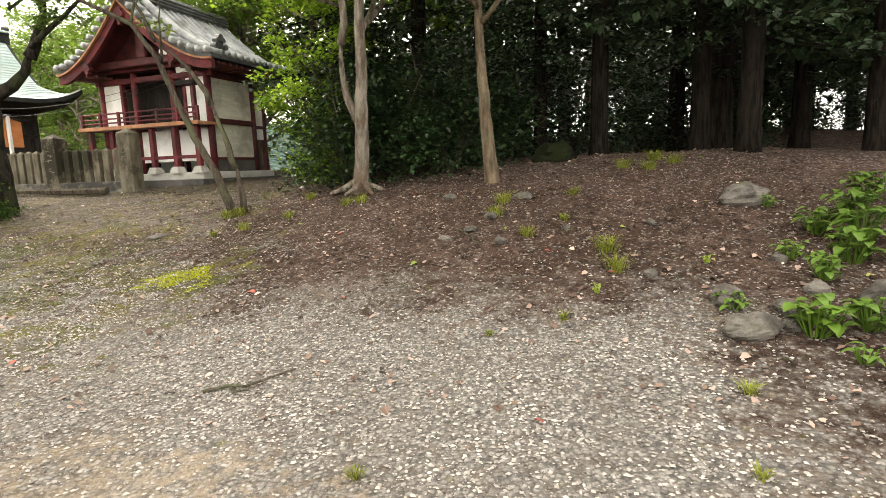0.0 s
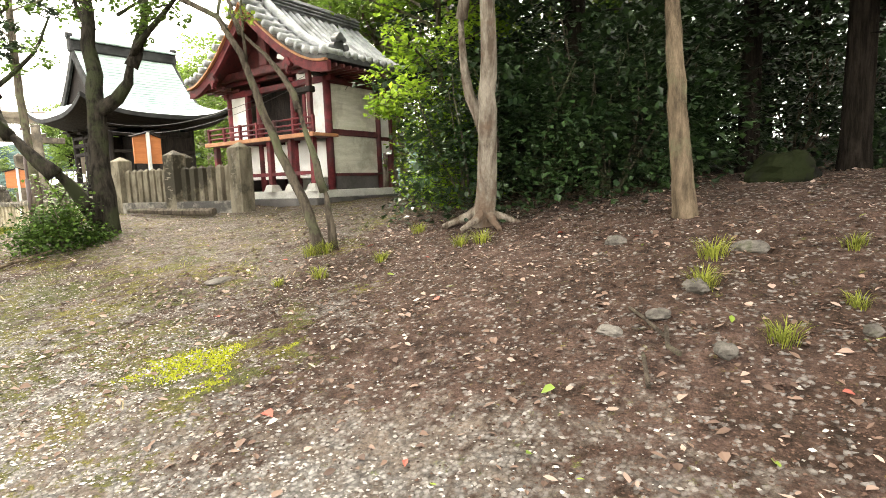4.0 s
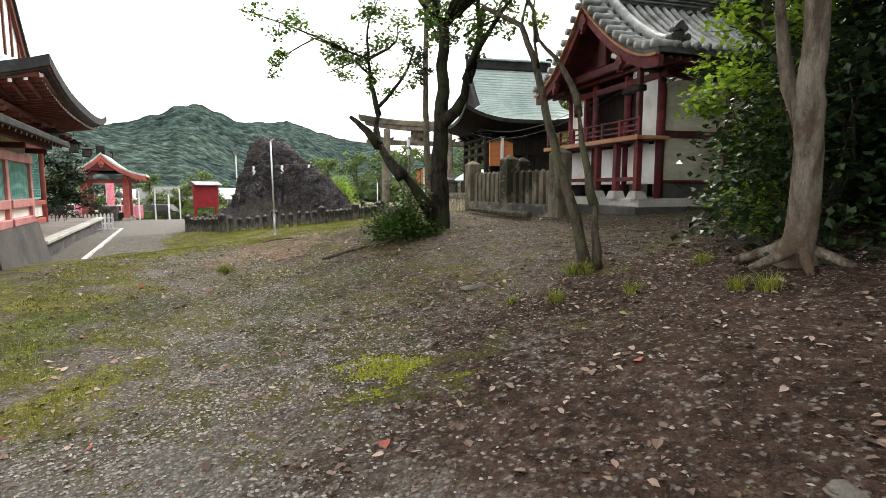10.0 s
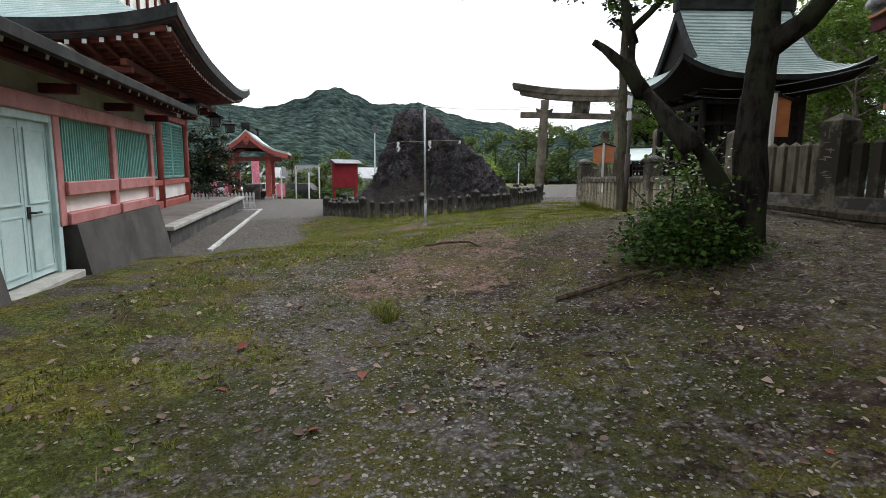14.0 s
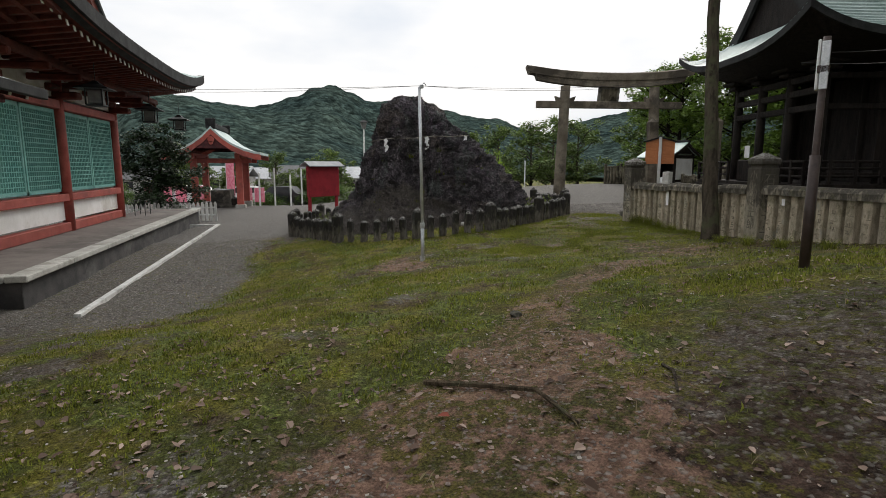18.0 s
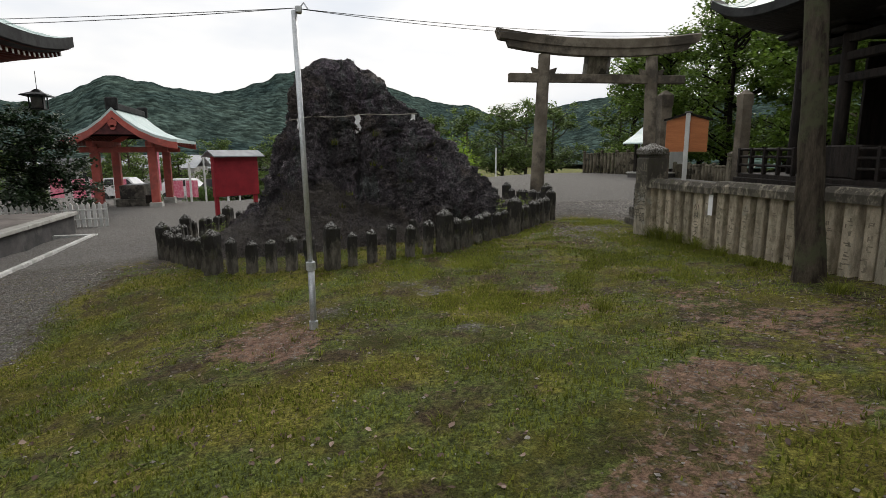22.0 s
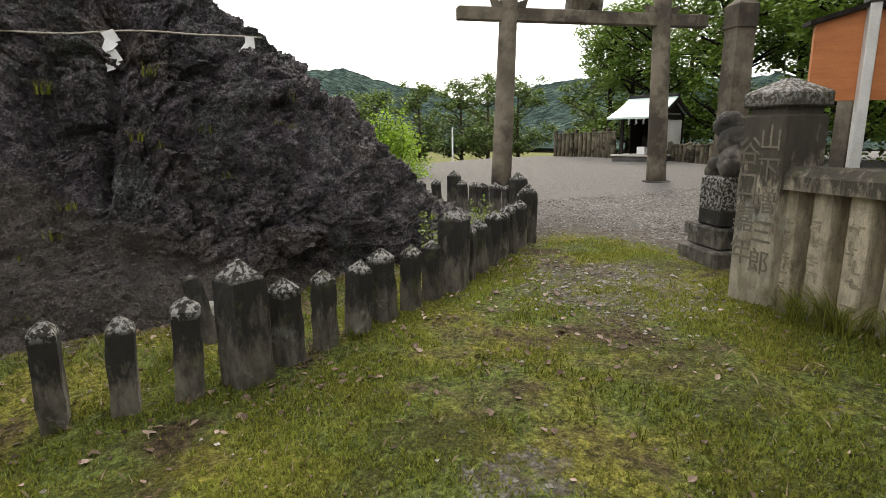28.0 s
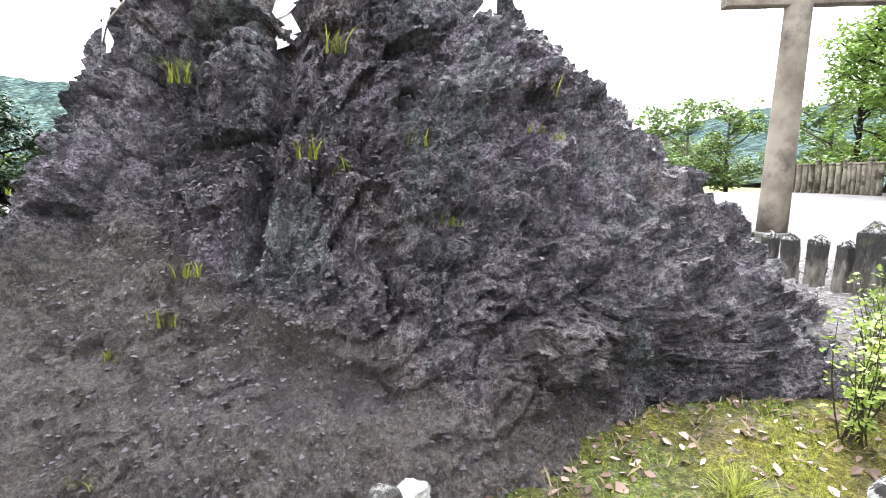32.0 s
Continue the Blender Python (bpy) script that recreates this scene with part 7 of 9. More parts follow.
# ---- towards the town: pavilion, red board, lamp, far fences ----
def water_pavilion():
    root = thing("water_pavilion", pose(-40.4, 0.35, -0.3) @ Matrix.Scale(1.15, 4), "open vermilion pavilion with a curved green roof over a basin", "pavilion")
    for x in (-1.35, 1.35):
        for y in (-0.95, 0.95):
            part("pillar", cbox(x - 0.14, y - 0.14, 0.0, x + 0.14, y + 0.14, 2.3, 0.015), M["vermilion"], root)
            part("footing", cbox(x - 0.22, y - 0.22, -0.2, x + 0.22, y + 0.22, 0.12, 0.02), M["concrete"], root)
    for y in (-0.95, 0.95):
        part("beam", cbox(-1.9, y - 0.1, 2.2, 1.9, y + 0.1, 2.42, 0.015), M["vermilion"], root)
    for x in (-1.35, 1.35):
        part("tie", cbox(x - 0.09, -1.5, 2.0, x + 0.09, 1.5, 2.2, 0.015), M["vermilion"], root)
    prof = [(0.0, 3.55), (0.35, 3.2), (0.8, 2.86), (1.3, 2.62), (1.8, 2.48), (2.0, 2.46)]
    line = [(-y, z) for y, z in prof[::-1]] + prof[1:]
    part("roof", Geo().loft([[(x, y, z) for y, z in line] + [(x, y, z - 0.12) for y, z in line[::-1]] for x in (-2.4, 2.4)]), M["copper_pale"], root, "curved pale green roof")
    for x in (-2.42, 2.3):
        part("gable_board", Geo().loft([[(x + dx, y, z - 0.1) for y, z in line] + [(x + dx, y, z - 0.34) for y, z in line[::-1]] for dx in (0, 0.12)]), M["vermilion"], root)
        part("gable_fill", Geo().loft([[(x + dx, y, z - 0.3) for y, z in line[3:-3]] + [(x + dx, line[-4][0], 2.62), (x + dx, line[3][0], 2.62)] for dx in (0.05, 0.09)]), M["dark_red"], root)
    for k in range(1, 12):
        part("rafter", Geo().loft([[(-2.2 + 0.37 * k, y, z - 0.121) for y, z in line] + [(-2.2 + 0.37 * k, y, z - 0.2) for y, z in line[::-1]], [(-2.1 + 0.37 * k, y, z - 0.121) for y, z in line] + [(-2.1 + 0.37 * k, y, z - 0.2) for y, z in line[::-1]]]), M["orange_wood"], root)
    part("ridge", cbox(-2.3, -0.13, 3.5, 2.3, 0.13, 3.72, 0.02), M["copper_dark"], root)
    for x in (-2.35, 2.2):
        part("ridge_end", cbox(x, -0.2, 3.45, x + 0.15, 0.2, 3.9, 0.04), M["copper_dark"], root)
    part("pendant", Geo().tube([(2.44, 0, 3.0), (2.48, 0, 3.0)], 0.14, 12).tube([(2.44, 0, 2.86), (2.48, 0, 2.86)], 0.09, 10), M["vermilion"], root)
    basin = thing("stone_basin", pose(-40.4, 0.35, -0.3), "dark stone water basin under the pavilion", "basin")
    part("trough", Geo().box(-0.85, -0.5, 0.25, 0.85, 0.5, 0.85, 0.03), M["granite_dark"], basin)
    part("water_lip", cbox(-0.7, -0.36, 0.852, 0.7, 0.36, 0.858, 0.002), M["black_metal"], basin)
    part("step_bench", cbox(-0.2, 0.56, 0.05, 1.1, 0.85, 0.42, 0.02), M["dark_wood"], basin)
    part("plinth", cbox(-1.0, -0.65, -0.1, 1.0, 0.65, 0.25, 0.02), M["granite_dark"], basin)


water_pavilion()


def red_board():
    x, y = -28.8, 5.5
    root = thing("red_board", pose(x, y, height(x, y), 0, 0, 128), "large red rear of a roofed notice board on two posts", "sign")
    for s in (-1, 1):
        part("post", cbox(s * 0.62 - 0.05, -0.05, -0.3, s * 0.62 + 0.05, 0.05, 1.95, 0.01), M["red_paint"], root)
    part("panel", cbox(-0.7, -0.1, 0.85, 0.7, 0.05, 1.95, 0.015), M["red_paint"], root)
    part("little_roof", Geo().loft([[(xx, -0.3, 1.93), (xx, 0.0, 2.09), (xx, 0.3, 1.93), (xx, 0.3, 1.96), (xx, 0.0, 2.12), (xx, -0.3, 1.96)] for xx in (-0.8, 0.8)]), M["grey_steel"], root, "pale metal cover")


red_board()


def street_lamp(x, y, h):
    root = thing("street_lamp", pose(x, y, lie(x, y)), "tall white lamp post with a lantern head", "lamp")
    part("pole", Geo().tube([(0, 0, -0.3), (0, 0, h)], [0.07, 0.045], 10), M["white_post"], root)
    part("head", Geo().loft([[(s * w, t * w, z) for s, t in ((-1, -1), (1, -1), (1, 1), (-1, 1))] for w, z in ((0.1, h), (0.2, h + 0.42))]), M["lantern_glass"], root)
    part("cap", Geo().loft([[(s * w, t * w, z) for s, t in ((-1, -1), (1, -1), (1, 1), (-1, 1))] for w, z in ((0.26, h + 0.42), (0.05, h + 0.58))]), M["black_metal"], root)


street_lamp(-44.7, 8.55, 4.7)
for x, y, h in ((-43.5, 2.9, 2.3), (-44.5, 4.5, 2.3), (-48.4, 21.3, 2.0)):
    p_ = thing("white_stake", pose(x, y, lie(x, y)), "slim white post at the edge of the gravel", "post", "white stakes")
    part("stake", Geo().tube([(0, 0, -0.3), (0, 0, h)], 0.05, 8), M["white_post"], p_)


def small_shrine():
    root = thing("small_shrine", pose(-35.5, 24.84, 0.5, 0, 0, 24), "little roofed shrine with white walls and pale green roof", "shrine")
    part("base", cbox(-0.95, -1.35, -0.3, 0.95, 1.2, 0.36, 0.02), M["plinth"], root)
    part("base_top", cbox(-1.0, -1.4, 0.36, 1.0, 1.25, 0.43, 0.01), M["concrete"], root)
    for x in (-0.78, 0.78):
        for y in (-0.95, 0.95):
            part("pillar", cbox(x - 0.06, y - 0.06, 0.43, x + 0.06, y + 0.06, 2.0, 0.01), M["dark_wood"], root)
    part("rear_wall", cbox(-0.72, 0.9, 0.43, 0.72, 0.96, 1.95, 0.005), M["plaster"], root)
    part("side_wall", cbox(-0.8, -0.3, 0.43, -0.76, 0.89, 1.95, 0.005), M["dark_wood"], root)
    part("side_wall", cbox(0.76, -0.89, 0.6, 0.8, 0.89, 1.75, 0.005), M["plaster"], root)
    part("side_rail", cbox(0.77, -1.0, 1.77, 0.84, 1.0, 1.93, 0.01), M["dark_wood"], root)
    part("inner_screen", cbox(-0.7, 0.8, 0.5, 0.7, 0.86, 1.9, 0.005), M["dark_wood"], root)
    part("altar", cbox(-0.5, 0.2, 0.43, 0.5, 0.78, 1.1, 0.02), M["dark_wood"], root)
    part("offering_box", cbox(-0.2, -0.8, 0.43, 0.12, -0.5, 0.72, 0.01), M["white_back"], root)
    part("offering_box", cbox(0.25, -0.75, 0.43, 0.5, -0.5, 0.62, 0.01), M["white_back"], root)
    part("beam", cbox(-0.95, -1.05, 1.9, 0.95, -0.93, 2.03, 0.01), M["dark_wood"], root)
    part("rope_strand", Geo().tube([(-0.75, -1.07, 1.86), (0.0, -1.07, 1.78), (0.75, -1.07, 1.86)], 0.02, 6), M["rope"], root)
    for x in (-0.45, -0.15, 0.15, 0.45):
        part("paper_streamer", paper_streamer(0.6), M["paper"], root, m=pose(x, -1.1, 1.79))
    for s, d, low in ((-1, 1.8, 1.84), (1, 1.3, 1.98)):
        part("roof_slope", Geo().loft([[(x, 0, 2.66), (x, s * d * 0.45, 2.24), (x, s * d, low), (x, s * d, low - 0.07), (x, s * d * 0.45, 2.16), (x, 0, 2.57)] for x in (-1.0, 1.0)]), M["copper_pale"], root)
    for x in (-0.97, 0.97):
        part("barge_board", Geo().loft([[(x + dx, 0, 2.62), (x + dx, -0.8, 2.2), (x + dx, -1.76, 1.8), (x + dx, -1.76, 1.68), (x + dx, -0.8, 2.04), (x + dx, 0, 2.42), (x + dx, 0.6, 2.12), (x + dx, 1.26, 1.84), (x + dx, 1.26, 1.95), (x + dx, 0.6, 2.27)] for dx in (-0.02, 0.045)]), M["dark_wood"], root)
        part("gable", Geo().loft([[(x * 0.82 + dx, -0.9, 2.0), (x * 0.82 + dx, 0.9, 2.0), (x * 0.82 + dx, 0, 2.5)] for dx in (-0.02, 0.02)]), M["dark_wood"], root)
    part("ridge", cbox(-1.02, -0.1, 2.6, 1.02, 0.1, 2.74, 0.02), M["copper_dark"], root)


small_shrine()


def round_post_fence(name, pts, gap, h, r, label):
    root = thing(name, pose(0, 0, 0), label, "fence")
    me = Geo().tube([(0, 0, -0.3), (0, 0, h - 0.1), (0, 0, h - 0.07), (0, 0, h - 0.06), (0, 0, h), (0, 0, h + 0.04)], [r, r, r * 0.8, r * 1.12, r * 1.05, r * 0.3], 8).mesh("stone_stake", True)
    for a, b in zip(pts, pts[1:]):
        a, b = Vector(a), Vector(b)
        n = max(int((b - a).length / gap), 1)
        for i in range(n):
            c = a.lerp(b, i / n)
            part("stone_stake", me, M["granite"], root, m=pose(c.x, c.y, height(c.x, c.y)) @ Matrix.Diagonal((1, 1, 1.0 + 0.12 * ((i * 7) % 5 == 0), 1)))


round_post_fence("stake_fence", [(-44.5, 26.0), (-41.8, 26.6), (-39.4, 26.2)], 0.3, 1.25, 0.11, "pale stone stake fence beside the little shrine")
round_post_fence("low_stake_fence", [(-34.6, 25.0), (-31.0, 24.0), (-28.3, 23.0)], 0.28, 0.62, 0.09, "low stone stake fence on the grass")
for x, y, h in ((-32.6, 22.6, 0.85),):
    s = thing("marker_stone", pose(x, y, height(x, y), 0, 0, 20), "short square marker stone", "stone")
    part("block", stone_post(0.34, h, 0.03), M["concrete"], s)
for x, y, h in ((-28.6, 22.6, 1.25), (-20.0, 17.6, 1.0)):
    s = thing("stone_pillar", pose(x, y, height(x, y), 0, 0, -12), "stone pillar with a stepped cap", "pillar")
    part("pillar", capped_post(0.3, h), M["granite"], s)


def paling():
    root = thing("white_paling", pose(0, 0, 0), "low white paling fence beyond the terrace", "fence")
    me = Geo().loft([[(-0.05, t, -0.1), (0.05, t, -0.1), (0.05, t, 0.72), (0, t, 0.8), (-0.05, t, 0.72)] for t in (-0.012, 0.012)]).mesh("pale")
    for i in range(40):
        x, y = -32.4 - 0.02 * i, 1.2 - 0.17 * i
        part("pale", me, M["white_post"], root, m=pose(x, y, lie(x, y), 0, 0, 84))
    for z in (0.25, 0.55):
        part("rail", Geo().tube([(-32.4, 1.2, lie(-32.4, 1.2) + z), (-33.2, -5.4, lie(-33.2, -5.4) + z)], 0.025, 6), M["white_post"], root)


paling()


def hanging_lantern(x, y, z):
    root = thing("hanging_lantern", pose(x, y, z), "black bronze hanging lantern with pale panes", "lantern", "hanging lanterns")
    part("cage", Geo().box(-0.17, -0.17, -0.2, 0.17, 0.17, -0.16, 0.01).box(-0.17, -0.17, 0.14, 0.17, 0.17, 0.18, 0.01), M["black_metal"], root)
    for s in (-1, 1):
        for t in (-1, 1):
            part("corner_bar", cbox(s * 0.16 - 0.015, t * 0.16 - 0.015, -0.17, s * 0.16 + 0.015, t * 0.16 + 0.015, 0.16, 0.003), M["black_metal"], root)
    part("panes", Geo().box(-0.13, -0.13, -0.15, 0.13, 0.13, 0.13, 0.004), M["lantern_glass"], root)
    part("roof", Geo().loft([[(s * w, t * w, zz) for s, t in ((-1, -1), (1, -1), (1, 1), (-1, 1))] for w, zz in ((0.33, 0.15), (0.3, 0.18), (0.12, 0.26), (0.04, 0.34))]), M["black_metal"], root)
    part("chain", Geo().tube([(0, 0, 0.33), (0, 0, 0.8)], 0.008, 6), M["black_metal"], root)


for p_ in ((-26.0, 0.62, 3.3), (-29.9, 0.58, 3.32), (-21.9, 0.62, 3.35)):
    hanging_lantern(*p_)

stand = thing("umbrella_stand", pose(-27.9, -0.3, 0.28), "small dark metal umbrella stand on the terrace", "stand")
for s in (-1, 1):
    part("frame_end", Geo().tube([(s * 0.3, -0.15, 0), (s * 0.3, -0.15, 0.5), (s * 0.3, 0.15, 0.5), (s * 0.3, 0.15, 0)], 0.012, 6), M["black_metal"], stand)
for z in (0.12, 0.48):
    part("bar", Geo().tube([(-0.3, -0.15, z), (0.3, -0.15, z)], 0.01, 6).tube([(-0.3, 0.15, z), (0.3, 0.15, z)], 0.01, 6), M["black_metal"], stand)


# ---- beyond the forecourt: banners, hedge, parked cars and houses ----
def banner(x, y, turn, w, h, zb):
    root = thing("banner", pose(x, y, lie(x, y), 0, 0, turn), "pink and white festival banner on a thin pole", "banner", "festival banners")
    part("pole", Geo().tube([(-w / 2, 0, -0.2), (-w / 2, 0, zb + h + 0.1)], 0.02, 6), M["white_post"], root)
    part("arm", Geo().tube([(-w / 2, 0, zb + h), (w / 2, 0, zb + h)], 0.012, 6), M["white_post"], root)
    rings = [[(-w / 2 + w * s, 0.03 * math.sin(5 * s) + t, zb), (-w / 2 + w * s, 0.03 * math.sin(5 * s + 1) + t, zb + h)] for s in np.linspace(0, 1, 7) for t in (0,)]
    part("cloth", Geo().loft(rings, cap=False, close=False), M["pink_cloth"], root, "pink printed cloth")
    part("round_mark", Geo().tube([(0, 0.04, zb + h * 0.7), (0, 0.05, zb + h * 0.7)], w * 0.26, 12), M["paper"], root, "white round mark")
    part("white_bar", cbox(-w * 0.1, 0.04, zb + h * 0.12, w * 0.1, 0.05, zb + h * 0.42, 0.002), M["paper"], root)


for x, y, w, h, zb in ((-48, -4.3, 0.75, 1.1, 0.3), (-48, -3.4, 0.75, 1.1, 0.3), (-48, -2.2, 0.7, 1.1, 0.3), (-47, -0.1, 0.55, 2.2, 0.7), (-48, 0.8, 0.7, 1.0, 0.3), (-48, 1.6, 0.7, 1.0, 0.3), (-48, -5.4, 0.75, 1.1, 0.3), (-47, -8.4, 0.9, 1.3, 2.3)):
    banner(x, y, 80, w, h, zb)


def parked_car(x, y, turn, mat, label):
    root = thing("car", pose(x, y, lie(x, y) - 0.02, 0, 0, turn), label, "car", "parked cars")
    prof = [(-1.75, 0.3), (-1.72, 0.75), (-1.5, 0.95), (-1.1, 1.45), (0.5, 1.48), (1.0, 1.0), (1.68, 0.85), (1.75, 0.4), (1.7, 0.3)]
    part("body", Geo().loft([[(px_, s * 0.76 * (0.86 if pz_ > 1.2 else 1), pz_) for px_, pz_ in prof] for s in (-1, -0.9, 0.9, 1)]), M[mat], root)
    for s in (-1, 1):
        part("side_window", Geo().loft([[(-1.05, s * 0.765, 1.0), (0.85, s * 0.765, 1.0), (0.45, s * 0.69, 1.4), (-0.95, s * 0.69, 1.4)], [(-1.05, s * 0.775, 1.0), (0.85, s * 0.775, 1.0), (0.45, s * 0.7, 1.4), (-0.95, s * 0.7, 1.4)]]), M["black_metal"], root)
        for wx in (-1.1, 1.1):
            part("wheel", Geo().tube([(wx, s * 0.6, 0.29), (wx, s * 0.8, 0.29)], 0.29, 14), M["cable"], root)
        part("lamp", cbox(1.7, s * 0.6 - 0.12, 0.62, 1.76, s * 0.6 + 0.12, 0.76, 0.01), M["white_back"], root)


parked_car(-51.5, 3.3, 70, "car_dark", "dark parked car beyond the gravel")
parked_car(-54.0, 0.4, 80, "car_white", "small white parked car beyond the gravel")
parked_car(-54.0, -3.4, 80, "car_white", "small white parked car beyond the gravel")


def house(x, y, turn, w, d, h, roof_mat, label):
    zb = lie(x, y)
    root = thing("house", pose(x, y, zb - 0.3, 0, 0, turn), label, "house", "houses of the town")
    part("wall", cbox(-w / 2, -d / 2, -3.0, w / 2, d / 2, h, 0.03), M["concrete"], root)
    part("roof", Geo().loft([[(s * (w / 2 + 0.5), -d / 2 - 0.5, h - 0.1), (s * (w / 2 + 0.5), 0, h + d * 0.26), (s * (w / 2 + 0.5), d / 2 + 0.5, h - 0.1), (s * (w / 2 + 0.5), 0, h + d * 0.2)] for s in (-1, 1)]), M[roof_mat], root)
    for k in range(3):
        for side in (-1, 1):
            wn_ = part("window", cbox(-w * 0.32 + k * w * 0.3, side * (d / 2) - 0.03, h * 0.45, -w * 0.32 + k * w * 0.3 + 1.2, side * (d / 2) + 0.03, h * 0.45 + 1.1, 0.01), M["black_metal"], root)
            part("window_sill", cbox(-w * 0.32 + k * w * 0.3 - 0.1, side * (d / 2) - 0.08, h * 0.45 - 0.08, -w * 0.32 + k * w * 0.3 + 1.3, side * (d / 2) + 0.08, h * 0.45, 0.01), M["white_back"], wn_)


for k, (x, y, turn, w, d, h) in enumerate(((-88, 4, 95, 8, 6, 2.5), (-94, -8, 80, 9, 6, 2.7), (-102, -1, 100, 9, 6, 2.8), (-98, -18, 90, 9, 6, 2.7), (-114, -11, 85, 10, 7, 3.2), (-110, 9, 95, 9, 6, 3.0), (-120, 2, 80, 10, 7, 3.4), (-108, -28, 100, 9, 6, 2.9), (-92, 13, 85, 8, 6, 2.5), (-126, -22, 90, 10, 7, 3.6), (-128, -6, 95, 10, 7, 3.8))):
    house(x, y, turn, w, d, h, "tile_dark" if k % 3 == 0 else "grey_steel", "pale walled house with a dark tiled roof" if k % 3 == 0 else "pale walled house with a grey metal roof")
for x, y, h in ((-46.5, 1.75, 2.2), (-46.2, 3.75, 2.0)):
    p_ = thing("marker_pole", pose(x, y, lie(x, y)), "plain white pole beyond the gravel", "pole")
    part("pole", Geo().tube([(0, 0, -0.3), (0, 0, h), (0, 0, h + 0.03)], [0.06, 0.06, 0.03], 10), M["white_post"], p_)

# ---- trees, from the bank to the far side ----
tree("twin_stem_tree", pose(-3.87, 7.9, 1.0), "slim leaning twin-stemmed tree with sparse leaves", 21,
     [(-0.08, 0, -0.15), (-0.31, 0, 0.5), (-0.6, 0, 1.03), (-0.83, 0, 1.57), (-1.07, 0, 2.19), (-1.5, 0.1, 2.7), (-2.6, 0.2, 3.25)], 0.062,
     [((0.08, 0, -0.1), (0.0, 0.0, 0.6), 0.058, 0), ((0.0, 0, 0.55), (-0.3, 0.02, 1.51), 0.052, 0), ((-0.3, 0.02, 1.48), (-1.1, 0.05, 2.46), 0.045, 0), ((-1.1, 0.05, 2.43), (-1.6, 0.1, 3.3), 0.035, 0.5), ((-1.0, 0, 2.1), (-0.8, -0.2, 2.9), 0.02, 0.5), ((-1.5, 0.1, 2.7), (-1.4, 0.2, 3.5), 0.02, 0.5), ((-1.6, 0.1, 3.2), (-2.0, 0.3, 4.2), 0.025, 0.7)],
     M["leaf_yellow"], M["bark"], 16, 0.06, 0.28, 1.4, 3)
# The limbs above 5 m are out of view, added to shade the bank.
tree("forked_tree", pose(-2.16, 8.48, height(-2.16, 8.48) + 0.02), "pale-barked forked tree with flared roots on the bank", 22,
     [(0, 0, -0.12), (0.05, -0.08, 0.4), (0.13, -0.22, 1.0), (0.2, -0.36, 1.62), (0.26, -0.48, 2.4), (0.3, -0.4, 4.2)], 0.122,
     [((0.09, -0.18, 0.95), (-0.05, -0.4, 2.1), 0.075, 0), ((-0.05, -0.4, 2.05), (-0.4, -0.4, 3.9), 0.062, 1.0), ((0.22, -0.42, 2.0), (1.0, -0.2, 3.5), 0.05, 1), ((0.24, -0.45, 2.2), (0.5, 0.8, 3.8), 0.05, 1), ((0.26, -0.46, 2.6), (-0.9, 0.3, 4.0), 0.05, 1.2), ((0.28, 0, 3.0), (1.3, 0.6, 4.4), 0.05, 1.2), ((0.28, 0, 3.2), (0.2, -0.8, 4.3), 0.04, 1),
      ((-0.1, 0, 1.0), (-0.38, -0.3, -0.1), 0.0, 0), ((0.0, -0.02, 0.16), (-0.42, -0.2, -0.04), 0.085, 0), ((0, 0, 0.14), (0.28, -0.32, -0.06), 0.07, 0), ((0.0, 0.0, 0.14), (-0.1, -0.45, -0.05), 0.07, 0), ((0.0, 0.0, 0.1), (0.45, 0.05, -0.06), 0.06, 0), ((-0.15, 0.1, 2.7), (-1.3, 0.4, 3.3), 0.03, 1.0), ((-0.3, 0.1, 3.0), (-1.5, -0.1, 3.7), 0.03, 1.0), ((0.3, 0.1, 4.0), (1.6, -1.2, 5.2), 0.06, 1.6), ((0.3, 0.1, 4.0), (-1.2, -1.2, 5.4), 0.06, 1.6), ((0.3, 0.1, 4.1), (0.4, -2.2, 5.6), 0.06, 1.6), ((0.3, 0.1, 4.1), (0.0, 0.8, 5.8), 0.06, 1.6), ((0.3, 0.1, 4.1), (2.0, 0.4, 5.6), 0.06, 1.6)] + [((0.3, 0.1, 4.1), (math.cos(a) * r, math.sin(a) * r, z), 0.05, 2.0) for a, r, z in ((3.2, 2.6, 6.2), (3.7, 3.4, 6.0), (4.2, 2.8, 6.4), (4.7, 3.4, 6.6), (5.2, 2.6, 6.8), (5.8, 3.2, 6.4), (0.2, 2.6, 6.6), (2.6, 2.4, 7.0), (3.0, 4.2, 6.4), (3.6, 4.6, 6.9), (3.3, 5.6, 6.6), (2.8, 3.6, 6.0), (2.4, 3.4, 6.3), (1.2, 2.4, 6.8), (3.9, 3.9, 6.2), (4.4, 4.2, 6.7), (2.9, 5.2, 7.0))],
     M["leaf_bright"], M["bark_pale"], 60, 0.085, 0.5, 1.8, 5)
